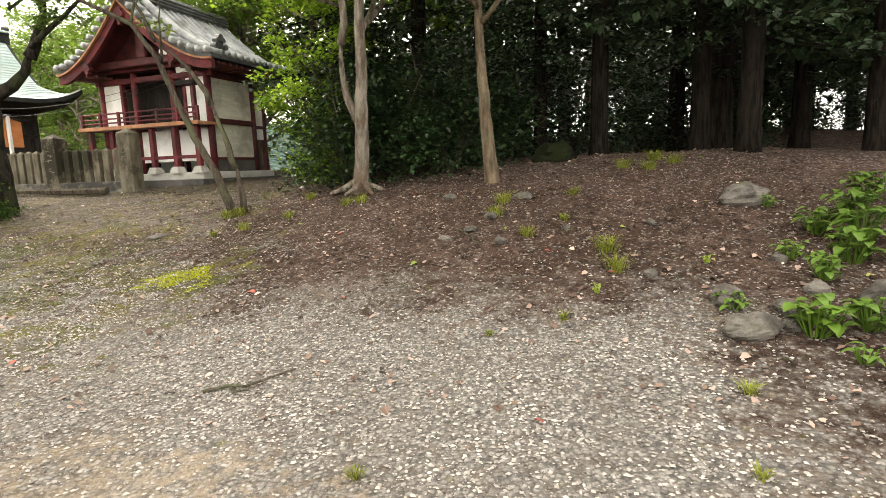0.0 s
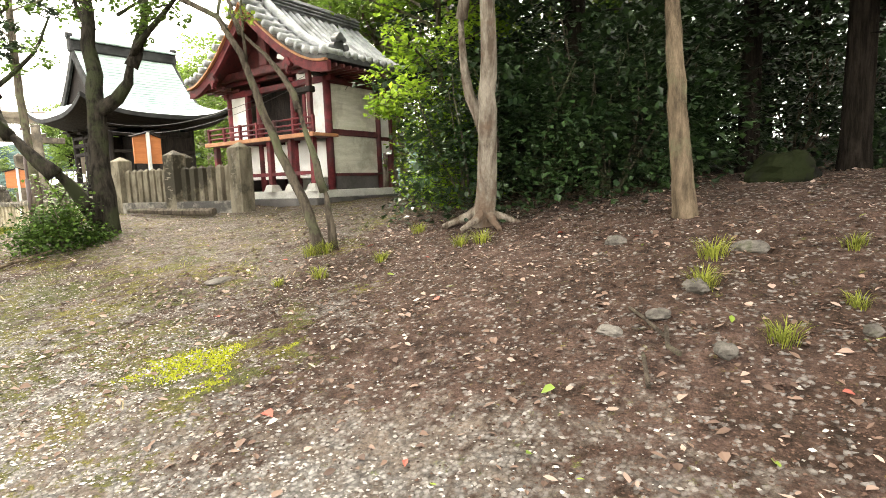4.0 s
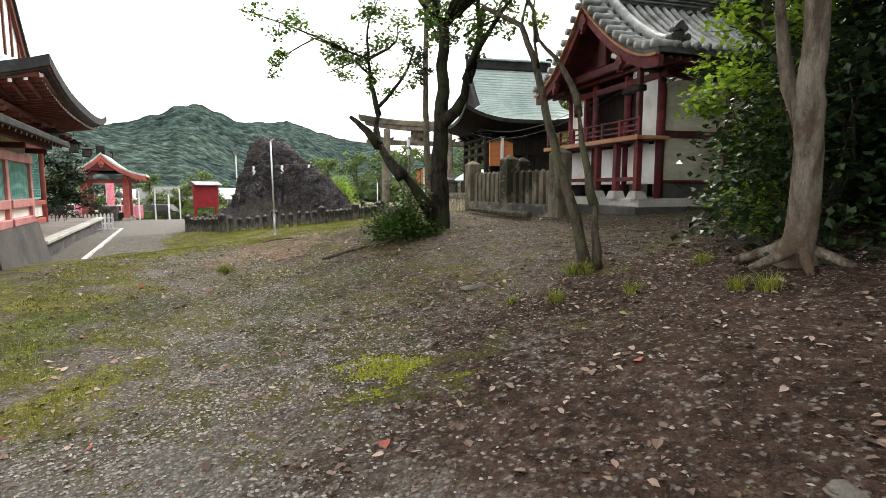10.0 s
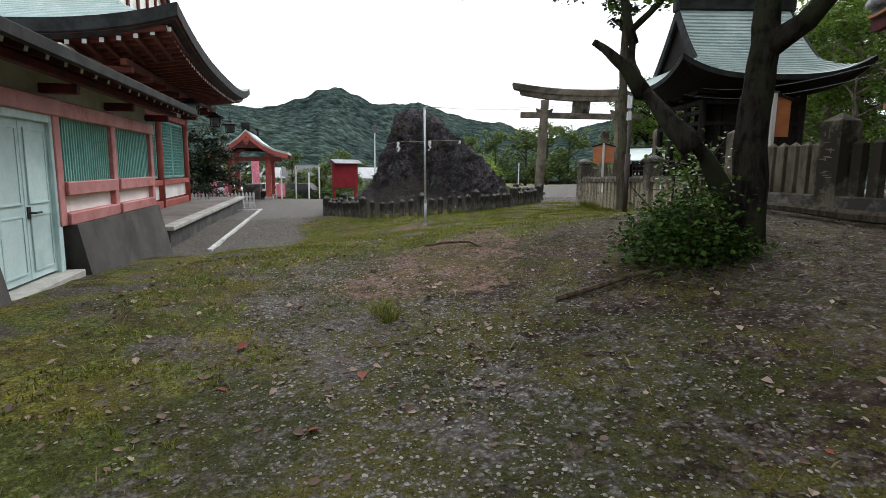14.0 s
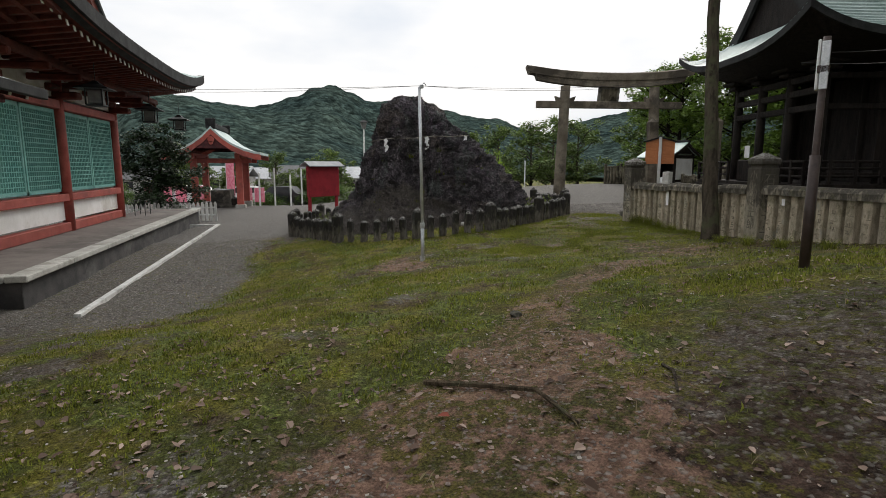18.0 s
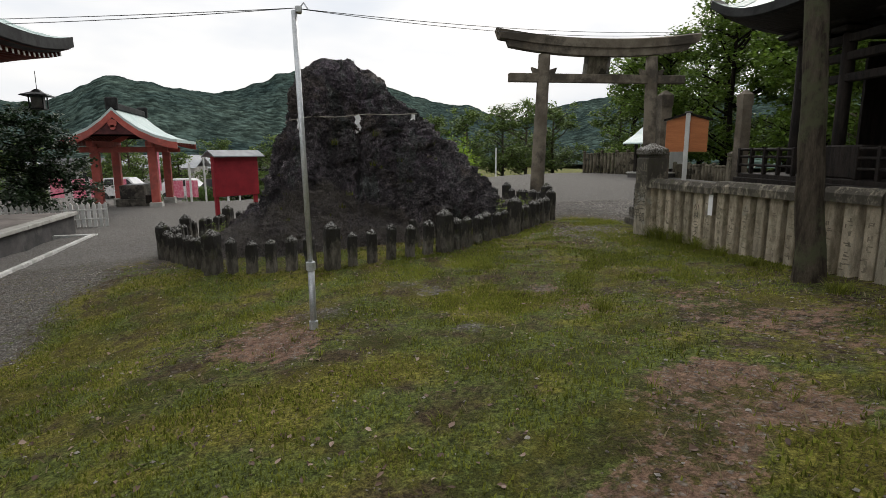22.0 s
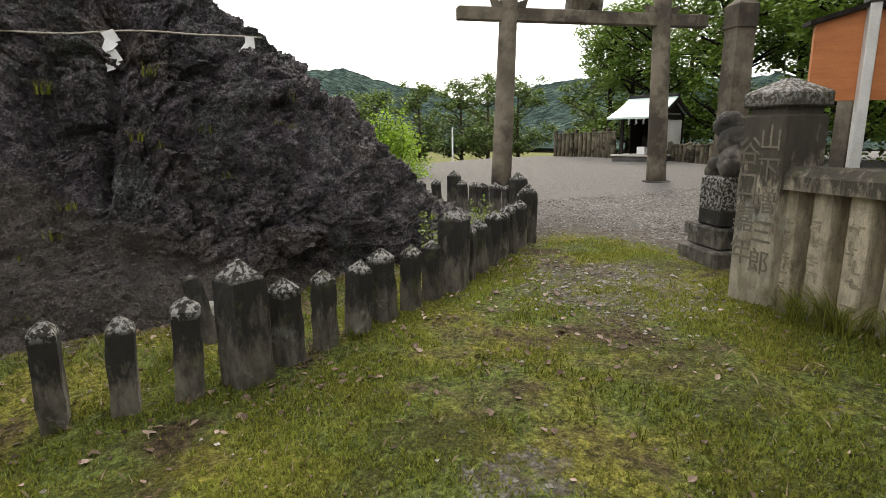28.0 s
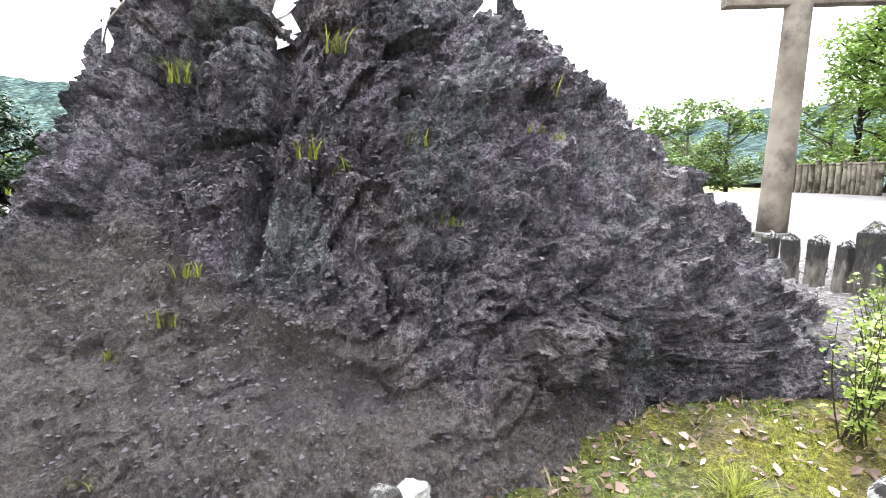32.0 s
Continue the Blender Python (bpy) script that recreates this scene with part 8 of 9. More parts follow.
# Its unseen high limbs and extra leaves are added to darken the soil below.
tree("bank_tree", pose(-0.14, 8.22, 1.2), "slim brown-trunked tree on the bank", 23,
     [(0, 0, -0.12), (-0.05, 0, 0.7), (-0.1, 0, 1.35), (-0.15, 0.05, 2.0), (-0.2, 0.1, 4.5)], 0.105,
     [((-0.1, 0, 2.2), (0.9, 0.2, 3.4), 0.04, 1), ((-0.15, 0, 2.4), (-1.0, 0.3, 3.5), 0.04, 1), ((-0.15, 0, 2.6), (0.2, -0.7, 3.7), 0.04, 1), ((-0.2, 0.1, 3.2), (0.9, 1.0, 4.3), 0.04, 1.2), ((-0.2, 0.1, 3.5), (-0.9, -0.5, 4.6), 0.04, 1.2), ((-0.2, 0.1, 4.3), (1.4, -1.2, 5.4), 0.05, 1.7), ((-0.2, 0.1, 4.3), (-0.2, -2.0, 5.6), 0.05, 1.7), ((-0.2, 0.1, 4.3), (1.6, 0.8, 5.6), 0.05, 1.7)] + [((-0.2, 0.1, 4.3), (math.cos(a) * r, math.sin(a) * r, z), 0.05, 2.0) for a, r, z in ((3.6, 2.6, 6.6), (4.2, 2.2, 6.0), (4.8, 3.0, 6.4), (5.3, 2.4, 6.0), (5.8, 3.4, 6.2), (0.3, 3.0, 6.4), (0.9, 2.4, 6.8), (5.1, 3.8, 7.0))],
     M["leaf_dark"], M["bark_tan"], 90, 0.09, 0.55, 1.3, 5)
# The last fan of limbs is unseen crown, added to block sky light.
tree("old_tree", pose(-8.35, 8.35, 0.9), "thick dark old tree with a sawn limb and twisting branches", 24,
     [(0, 0, -0.2), (-0.02, 0, 0.5), (-0.08, 0, 1.2), (0.0, 0.02, 2.0), (-0.12, 0.1, 2.7), (-0.3, 0.2, 3.8)], 0.19,
     [((0.0, 0.02, 1.95), (0.75, 0.1, 2.6), 0.126, 0), ((0.75, 0.1, 2.55), (1.1, 0.2, 3.6), 0.096, 0.4), ((0.8, 0.1, 2.7), (1.9, 0.3, 3.6), 0.052, 0.7), ((1.0, 0.2, 3.3), (0.6, 0.3, 4.6), 0.044, 0.7),
      ((-0.05, -0.1, 0.3), (0.1, -0.75, 1.05), 0.148, 0), ((0.1, -0.75, 1.0), (-0.4, -1.0, 1.6), 0.126, 0), ((-0.4, -1.0, 1.55), (-0.6, -1.45, 2.05), 0.096, 0), ((-0.4, -1.0, 1.55), (-0.95, -0.8, 2.2), 0.081, 0), ((-0.95, -0.8, 2.15), (-1.2, -0.9, 3.3), 0.059, 0.6), ((-1.1, -0.8, 2.8), (-2.2, -0.9, 3.4), 0.030, 0.8), ((-1.2, -0.9, 3.2), (-2.0, 0.0, 4.1), 0.030, 0.8), ((-1.0, -0.8, 2.3), (-0.4, -0.3, 3.3), 0.037, 0.7), ((-0.2, 0.1, 3.0), (-1.3, 0.3, 4.2), 0.052, 0.7), ((-0.3, 0.2, 3.6), (0.3, 0.9, 4.8), 0.044, 0.7), ((-1.3, -0.9, 3.3), (-2.8, -1.3, 3.2), 0.022, 0.8),
      ((0.0, 0.0, 0.15), (-0.9, -0.6, -0.15), 0.089, 0), ((0, 0, 0.15), (0.6, -0.5, -0.15), 0.089, 0),
      ((-1.2, -0.9, 3.2), (-1.25, -2.0, 3.5), 0.025, 0.8), ((-1.25, -1.9, 3.45), (-2.5, -2.5, 3.05), 0.014, 0.55), ((-1.2, -1.4, 3.35), (-1.3, -3.0, 3.8), 0.02, 0.8), ((-1.2, -0.9, 3.2), (-1.2, -0.7, 4.3), 0.03, 0.9), ((-0.3, 0.2, 3.6), (-1.2, 0.3, 4.4), 0.03, 0.9), ((0.3, 0.3, 3.4), (0.4, 1.2, 4.0), 0.03, 0.9), ((0.6, 0.3, 4.4), (0.2, -0.6, 5.2), 0.03, 1.2), ((-0.3, 0.2, 3.7), (-0.6, 1.4, 5.0), 0.04, 1.3), ((-0.3, 0.2, 3.7), (1.2, 1.2, 5.4), 0.04, 1.5), ((-0.3, 0.2, 3.7), (0.4, -1.2, 5.6), 0.04, 1.5), ((-0.3, 0.2, 3.7), (2.2, -0.6, 5.4), 0.04, 1.5)] + [((-0.3, 0.2, 3.7), (math.cos(a) * r, math.sin(a) * r, z), 0.04, 2.3) for a, r, z in ((0.2, 2.4, 5.8), (0.9, 2.0, 6.2), (5.6, 2.6, 5.9), (4.9, 2.0, 6.0), (0.1, 4.0, 6.4), (5.9, 4.2, 6.6), (1.6, 2.4, 5.9), (2.4, 1.6, 6.3))],
     M["leaf_mid"], M["bark_old"], 40, 0.075, 0.42, 1.5, 5)
tree("pole_tree", pose(-16.5, 11.93, 0.55), "straight bare-trunked pine beside the stone fence", 25,
     [(0, 0, -0.15), (-0.1, 0, 0.9), (-0.2, 0, 2.0), (-0.33, 0, 3.8), (-0.4, 0.05, 6.5), (-0.4, 0.1, 9.0)], 0.145,
     [((-0.35, 0, 4.6), (0.6, -0.6, 5.2), 0.03, 0.8), ((-0.4, 0, 5.2), (-1.4, -0.3, 5.9), 0.03, 0.8), ((-0.4, 0, 6.0), (0.4, 0.9, 6.6), 0.03, 1.0), ((-0.4, 0.1, 7.0), (-1.2, 0.6, 7.6), 0.03, 1), ((-0.4, 0.1, 7.6), (0.5, -0.5, 8.2), 0.03, 1)],
     M["leaf_needle"], M["bark"], 40, 0.12, 0.4, 1.3, 4)


def copies(make, spots, *args, **kw):
    """The first stands at the first spot, the rest are copies of it."""
    first = make(*args, **kw)
    x, y, turn, size = spots[0]
    first.matrix_basis = pose(x, y, height(x, y) - 0.05, 0, 0, turn)
    first.scale = (size,) * 3
    for x, y, turn, size in spots[1:]:
        c = copy_thing(first, pose(x, y, height(x, y) - 0.05, 0, 0, turn))
        c.scale = (size,) * 3


rng = random.Random(77)
wood_spots = [(3.6, 9.3, 0, 0.85), (3.3, 10.6, 40, 0.85), (5.4, 9.4, 90, 0.75), (1.6, 10.6, 10, 0.8), (6.6, 11.2, 200, 1.1), (0.6, 11.6, 30, 0.7)]
while len(wood_spots) < 62:
    x, y = rng.uniform(-3.5, 22), rng.uniform(10.8, 27)
    if all((x - a) ** 2 + (y - b) ** 2 > 1.9 for a, b, *_ in wood_spots):
        wood_spots.append((x, y, rng.uniform(0, 360), rng.uniform(0.8, 1.25)))
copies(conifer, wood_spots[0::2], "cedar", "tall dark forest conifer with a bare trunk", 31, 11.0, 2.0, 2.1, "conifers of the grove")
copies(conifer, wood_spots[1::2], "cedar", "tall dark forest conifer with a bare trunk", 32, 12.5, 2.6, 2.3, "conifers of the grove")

# dense evergreen shrubs between the tree trunks and the red shrine
shrub_spots = [(-2.7, 9.5, 0, 1.05), (-1.9, 9.9, 60, 1.2), (-1.0, 9.6, 120, 1.0), (-0.5, 10.6, 200, 1.2), (-3.0, 10.8, 260, 1.2), (1.2, 12.4, 40, 1.2), (-3.4, 12.3, 90, 1.4), (-2.0, 11.6, 10, 1.5), (-0.4, 12.4, 150, 1.5), (-3.2, 14.0, 20, 1.7), (-1.2, 14.0, 70, 1.8), (2.6, 13.8, 120, 1.2), (4.6, 13.2, 10, 1.0), (6.5, 16.5, 50, 1.3), (3.5, 18.0, 10, 1.6), (0.8, 17.0, 60, 1.6), (7.5, 20.0, 30, 1.8), (12.0, 19.5, 70, 1.8), (16.0, 18.0, 10, 1.6), (-1.5, 17.0, 20, 1.8), (9.0, 17.0, 15, 0.8), (10.5, 15.5, 80, 0.7), (13.5, 16.5, 140, 0.8), (14.5, 21.0, 30, 1.0), (18.0, 21.5, 90, 1.0), (10.0, 22.5, 250, 1.0), (17.5, 15.5, 130, 0.7), (4.4, 15.5, 20, 1.7), (6.8, 17.5, 80, 1.8)]
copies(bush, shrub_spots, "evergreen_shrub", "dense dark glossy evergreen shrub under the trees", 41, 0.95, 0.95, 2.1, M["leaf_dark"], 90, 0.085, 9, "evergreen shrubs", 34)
tree("leafy_tree", pose(-3.6, 10.5, 1.25), "bright green leafy young tree beside the red shrine", 27,
     [(0, 0, -0.15), (0.05, 0, 1.2), (0, 0.05, 2.6), (0.1, 0, 4.2)], 0.06,
     [((0, 0, z), (math.cos(a) * r, math.sin(a) * r, z + 0.5), 0.025, 1.0) for z, a, r in ((1.0, 4.0, 0.9), (1.3, 5.2, 0.9), (1.6, 3.2, 1.0), (1.9, 4.6, 1.1), (2.2, 0.2, 0.9), (2.3, 5.8, 1.0), (2.6, 3.7, 1.2), (2.9, 4.9, 1.2), (3.1, 1.4, 0.9), (3.4, 3.1, 1.2), (3.6, 5.3, 1.2), (3.9, 4.2, 1.1), (4.1, 0.5, 0.9), (4.2, 2.4, 0.9))],
     M["leaf_bright"], M["bark"], 46, 0.085, 0.42, 1.3, 4)
light_spots = [(-3.35, 10.1, 0, 0.8), (-3.8, 11.3, 80, 1.0), (-2.95, 9.7, 150, 0.62)]
copies(bush, light_spots, "leafy_shrub", "bright green leafy shrub beside the red shrine", 42, 0.7, 0.7, 2.6, M["leaf_bright"], 80, 0.08, 8, "leafy shrubs", 30)
first_bush = bush("camellia_bush", "dark rounded bush at the foot of the old tree", 43, 0.62, 0.72, 0.85, M["leaf_camellia"], 110, 0.06, 12, leaves=44)
first_bush.matrix_basis = pose(-8.2, 7.55, height(-8.2, 7.55) - 0.05) @ Matrix.Scale(0.88, 4)
sprout = bush("green_sprout", "light green shoots growing by the old trunk", 44, 0.4, 0.35, 1.25, M["leaf_mid"], 40, 0.06, 9, leaves=20)
sprout.matrix_basis = pose(-8.6, 7.85, height(-8.6, 7.85))

copies(broadleaf, [(-12.0, 19.0, 0, 1.0), (-9.0, 18.5, 70, 1.1), (-15.0, 21.0, 140, 1.1), (-10.5, 22.0, 200, 1.2), (-6.5, 19.5, 30, 1.0), (-19.0, 22.0, 90, 1.0), (-22.0, 24.0, 10, 1.1), (-25.5, 26.0, 50, 1.0), (-5.0, 15.8, 120, 1.25), (-8.0, 16.4, 300, 1.2), (-11.5, 17.5, 220, 1.2), (-3.8, 18.0, 10, 1.3)],
       "broadleaf_tree", "leafy green tree behind the shrines", 51, 6.5, 2.3, M["leaf_wood"], M["bark_pale"], 46, 0.13, 0.2, 0.13, 24, "trees behind the shrines")
copies(broadleaf, [(-30.0, 31.0, 0, 1.0), (-34.0, 32.0, 50, 1.1), (-38.5, 31.5, 120, 1.15), (-42.0, 33.0, 200, 1.1), (-27.0, 30.0, 250, 1.1), (-46.0, 34.0, 20, 1.0), (-33.0, 37.0, 80, 1.4), (-39.0, 38.0, 10, 1.4), (-24.0, 31.0, 70, 1.2), (-20.0, 29.0, 20, 1.2), (-31.5, 28.5, 30, 1.0), (-35.5, 29.0, 160, 1.1), (-29.0, 27.0, 220, 1.0), (-40.5, 29.0, 300, 1.0), (-44.0, 30.5, 10, 1.1), (-36.5, 34.0, 100, 1.4), (-30.5, 34.0, 140, 1.5), (-48.0, 32.0, 60, 1.1)],
       "wood_edge_tree", "dark green tree at the edge of the wood", 52, 7.5, 2.6, M["leaf_wood"], M["bark_dark"], 34, 0.19, 0.12, 0.15, 26, "trees of the wood edge")
copies(broadleaf, [(-52.0, 17.5, 0, 0.9), (-54.0, 21.0, 60, 1.0), (-56.0, 25.0, 130, 1.1), (-54.5, 29.0, 200, 1.1), (-51.0, 33.0, 80, 1.1), (-58.0, 18.0, 10, 1.0), (-60.0, 14.0, 40, 0.9), (-60.0, 29.0, 90, 1.3), (-50.0, 13.0, 70, 0.75), (-54.0, 6.5, 100, 0.8), (-60.0, 2.0, 10, 0.8), (-62.0, -5.0, 60, 0.9)],
       "far_tree", "light green tree at the far side of the gravel", 53, 5.0, 2.3, M["leaf_far"], M["bark"], 28, 0.2, 0.08, 0.12, 22, "far trees")
copies(bush, [(-33.5, 12.2, 0, 1.0), (-34.5, 13.6, 80, 1.15), (-32.6, 11.0, 140, 0.9), (-36.5, 14.6, 50, 1.0)], "willowy_bush", "feathery yellow-green bush behind the rock", 45, 1.1, 1.0, 2.2, M["leaf_bright"], 70, 0.11, 12, "bushes behind the rock", 34)
pine = tree("garden_pine", pose(-33.6, -1.2, -0.35) @ Matrix.Scale(1.22, 4), "small trimmed garden pine beyond the terrace", 54, [(0, 0, -0.1), (0.1, 0, 0.9), (-0.1, 0.1, 1.8), (0, 0, 2.7)], 0.09,
            [((0, 0, z), (math.cos(a) * r, math.sin(a) * r, z + 0.25), 0.03, 1.0) for z, a, r in ((0.6, 0.3, 1.2), (0.7, 2.2, 1.2), (0.8, 4.2, 1.2), (1.2, 1.2, 1.1), (1.3, 3.2, 1.1), (1.4, 5.3, 1.0), (1.8, 0.5, 0.9), (1.9, 2.6, 0.9), (2.0, 4.6, 0.8), (2.5, 1.5, 0.6), (2.6, 3.9, 0.6))],
            M["leaf_dark"], M["bark_dark"], 90, 0.1, 0.5, 1.3, 6)
copies(bush, [(-50.5, -7.5, 0, 0.8), (-50.0, 1.8, 60, 0.9), (-50.0, -1.2, 120, 0.7), (-50.5, 4.9, 200, 0.9), (-51.0, 6.8, 20, 1.1), (-50.5, 9.0, 90, 1.0), (-51.5, 11.0, 10, 1.2), (-51.0, 2.9, 40, 0.7), (-52.0, -10.0, 70, 1.0)], "hedge_bush", "rounded clipped bush at the forecourt edge", 46, 1.2, 1.2, 1.3, M["leaf_mid"], 80, 0.12, 8, "hedge bushes", 30)
copies(broadleaf, [(-64, 8, 0, 0.8), (-66, -2, 60, 0.7), (-70, -8, 130, 0.8), (-68, 14, 200, 0.9), (-72, -16, 80, 0.9), (-75, 20, 10, 1.0), (-66, -24, 40, 0.9), (-58, 5.2, 70, 0.72)], "town_tree", "round light green tree among the houses", 55, 5.0, 2.4, M["leaf_far"], M["bark"], 18, 0.3, 0.1, 0.12, 22, "town trees")

# ---- stones, plants and sticks on the ground ----
def field_stone(x, y, rx, ry, rz, seed, mat="stone", label="half-buried grey field stone", sink=0.35, turn=0.0):
    rng, rings = random.Random(seed), []
    n, m_ = 22, 13
    for j in range(1, m_):
        a = math.pi * j / m_
        ring = []
        for i in range(n):
            b = 6.28319 * i / n
            p = Vector((math.sin(a) * math.cos(b), math.sin(a) * math.sin(b), -math.cos(a)))
            k = 1 + 0.3 * noise.noise(p * 1.3 + Vector((seed, 0, 0))) + 0.16 * noise.noise(p * 3.2 + Vector((0, seed, 0))) + 0.05 * noise.noise(p * 8.0 + Vector((0, 0, seed)))
            ring.append((p.x * rx * k, p.y * ry * k, p.z * rz * k))
        rings.append(ring)
    ob = part("field_stone", Geo().loft(rings), M[mat], m=pose(x, y, height(x, y) + rz * (1 - 2 * sink), rng.uniform(-6, 6), rng.uniform(-6, 6), turn), smooth=False)
    return tagged(ob, label, "stone")


for k, (x, y, rx, ry, rz, mat, label) in enumerate((
        (2.68, 6.75, 0.28, 0.2, 0.17, "stone", "pale boulder on the crest of the bank"),
        (1.8, 4.05, 0.26, 0.16, 0.1, "stone", "flat mossy stone beside broad-leaved plants"), (1.78, 4.5, 0.16, 0.12, 0.1, "stone", "flat mossy stone beside broad-leaved plants"), (2.12, 4.33, 0.13, 0.1, 0.07, "stone", "small grey stone among plants"), (2.42, 4.62, 0.1, 0.08, 0.08, "stone", "rounded blue-grey stone among plants"), (2.85, 4.5, 0.2, 0.16, 0.14, "stone", "large rounded stone among plants"), (2.05, 4.1, 0.1, 0.07, 0.06, "stone", "small reddish stone among plants"),
        (-4.45, 6.85, 0.18, 0.1, 0.03, "stone", "thin flat pale slab lying on the earth"), (0.09, 5.82, 0.075, 0.06, 0.05, "stone", "pale angular stone in the soil"), (0.3, 7.25, 0.14, 0.09, 0.06, "stone", "pale flat stone on the bank"), (2.44, 5.3, 0.08, 0.06, 0.05, "stone", "small round stone in the soil"), (1.36, 5.0, 0.08, 0.06, 0.05, "stone", "small round stone in the soil"),
        (-0.25, 6.2, 0.1, 0.08, 0.04, "stone", "flat grey stone in the soil"), (-0.05, 6.55, 0.12, 0.07, 0.06, "stone", "grey stone under a grass tuft"), (-0.5, 6.0, 0.09, 0.06, 0.04, "stone", "flat grey stone in the soil"), (-0.66, 7.5, 0.1, 0.07, 0.06, "stone", "brown stone by the tree"), (0.75, 6.1, 0.06, 0.05, 0.04, "stone", "small round stone in the soil"), (1.6, 6.2, 0.07, 0.05, 0.05, "stone", "small round stone in the soil"))):
    field_stone(x, y, rx * 0.87, ry * 0.87, rz * 0.87, 60 + k, mat, label, 0.35, k * 37)
field_stone(0.8, 9.75, 0.34, 0.3, 0.25, 5, "stone_dark", "large dark mossy boulder beneath the trees", 0.4)


def stick(pts, r, label="dry fallen stick on the gravel", mat="bark"):
    ob = part("stick", Geo().tube([(x, y, height(x, y) + r * 0.8 + dz) for x, y, dz in pts], [r, r * 0.9, r * 0.8, r * 0.5][: len(pts)], 6), M[mat])
    tagged(ob, label, "stick")


stick([(-1.66, 3.4, 0), (-1.52, 3.47, 0.01), (-1.4, 3.46, 0.015), (-1.16, 3.68, 0)], 0.013)
stick([(-1.5, 3.46, 0.01), (-1.45, 3.4, 0.02), (-1.36, 3.42, 0.02)], 0.008)
stick([(-0.12, 5.7, 0.06), (-0.18, 5.82, 0.03), (-0.2, 6.05, 0.0)], 0.015, "pale broken root on the bank")
stick([(-0.2, 5.95, 0.0), (-0.32, 6.12, 0.02), (-0.42, 6.3, 0)], 0.012, "pale broken root on the bank")
stick([(-0.25, 5.5, 0.0), (-0.28, 5.65, 0.03), (-0.3, 5.8, 0)], 0.012, "pale broken root on the bank")
stick([(-7.84, 6.09, -0.01), (-7.83, 6.47, 0.02), (-7.91, 6.78, 0.02), (-7.93, 7.29, 0.03)], 0.028, "exposed root of the old tree", "bark_tan")
stick([(-7.6, 9.75, 0.03), (-8.4, 9.7, 0.04), (-9.2, 9.75, 0.04), (-9.9, 9.8, 0.02)], 0.07, "old log lying before the fence")
stick([(-11.4, 5.7, -0.005), (-11.1, 5.92, 0.012), (-10.87, 6.2, 0.014), (-10.5, 6.25, 0.0)], 0.018, "exposed root across the trodden path", "bark_tan")
stick([(-10.9, 6.98, 0.0), (-10.75, 6.94, 0.01), (-10.55, 6.82, 0)], 0.01, "thin broken stick on the moss")
field_stone(-9.76, 4.79, 0.05, 0.035, 0.03, 91, "stone", "small dark stone on bare earth", 0.3)
field_stone(-22.14, 8.96, 0.08, 0.065, 0.07, 94, "concrete", "pale rounded stone at the foot of the rock", 0.2)
field_stone(-12.59, 6.75, 0.07, 0.05, 0.03, 92, "stone", "flat grey stone on bare earth", 0.3)


def broad_plant(x, y, size, seed, count=9, mat="leaf_bright", label="broad-leaved green plant at the foot of the bank"):
    """A rosette of long pointed leaves on short stems."""
    rng = random.Random(seed)
    root = thing("broadleaf_plant", pose(x, y, height(x, y)), label, "plant", "broad-leaved plants")
    for _ in range(count):
        a, tilt = rng.uniform(0, 6.283), rng.uniform(0.15, 0.9)
        base = Vector((rng.uniform(-0.4, 0.4) * size, rng.uniform(-0.4, 0.4) * size, size * rng.uniform(0.2, 0.75)))
        way, side = Vector((math.cos(a), math.sin(a), tilt)).normalized(), Vector((-math.sin(a), math.cos(a), 0))
        length, w, rows = size * rng.uniform(0.36, 0.62), size * rng.uniform(0.1, 0.15), []
        for s in np.linspace(0, 1, 6):
            c = base + way * length * s - Vector((0, 0, 0.55 * length * s * s))
            k = w * math.sin(math.pi * min(0.08 + 0.92 * s, 0.995)) ** 0.8
            rows.append([c - side * k + Vector((0, 0, 0.25 * k)), c, c + side * k + Vector((0, 0, 0.25 * k))])
        part("leaf", Geo().loft(rows, cap=False, close=False), M[mat], root, smooth=True)
        part("stem", Geo().tube([(base.x * 0.3, base.y * 0.3, -0.02), tuple(base)], 0.005, 5), M[mat], root)


spots = [(2.12, 3.98, 0.3, 26), (2.45, 4.05, 0.26, 22), (1.78, 4.38, 0.16, 16), (2.6, 4.9, 0.22, 18), (2.2, 3.6, 0.14, 8), (3.0, 5.3, 0.34, 26), (3.3, 5.7, 0.36, 26), (3.6, 5.2, 0.38, 26), (3.0, 5.9, 0.3, 22), (3.5, 6.3, 0.34, 24), (2.55, 5.35, 0.2, 12), (2.85, 6.6, 0.16, 10), (4.0, 5.9, 0.4, 24), (3.9, 6.8, 0.36, 22), (2.5, 3.2, 0.12, 6)]
for k, (x, y, s, n) in enumerate(spots):
    broad_plant(x, y, s * 1.05, 300 + k, int(n * 1.5), "leaf_mid")
for k, (x, y, s, n, mat) in enumerate(((1.86, 5.26, 0.09, 7, "leaf_yellow"), (0.9, 4.68, 0.09, 8, "leaf_yellow"), (2.3, 2.6, 0.1, 8, "leaf_yellow"), (-22.77, 9.3, 0.16, 16, "leaf_yellow"), (-22.4, 8.85, 0.14, 12, "leaf_bright"), (-22.9, 9.15, 0.18, 14, "leaf_yellow"), (-23.6, 6.5, 0.28, 20, "leaf_yellow"), (-23.3, 6.2, 0.24, 18, "leaf_yellow"), (-22.2, 8.6, 0.12, 10, "leaf_yellow"))):
    broad_plant(x, y, s, 400 + k, n, mat, "small light green weed in bare soil")


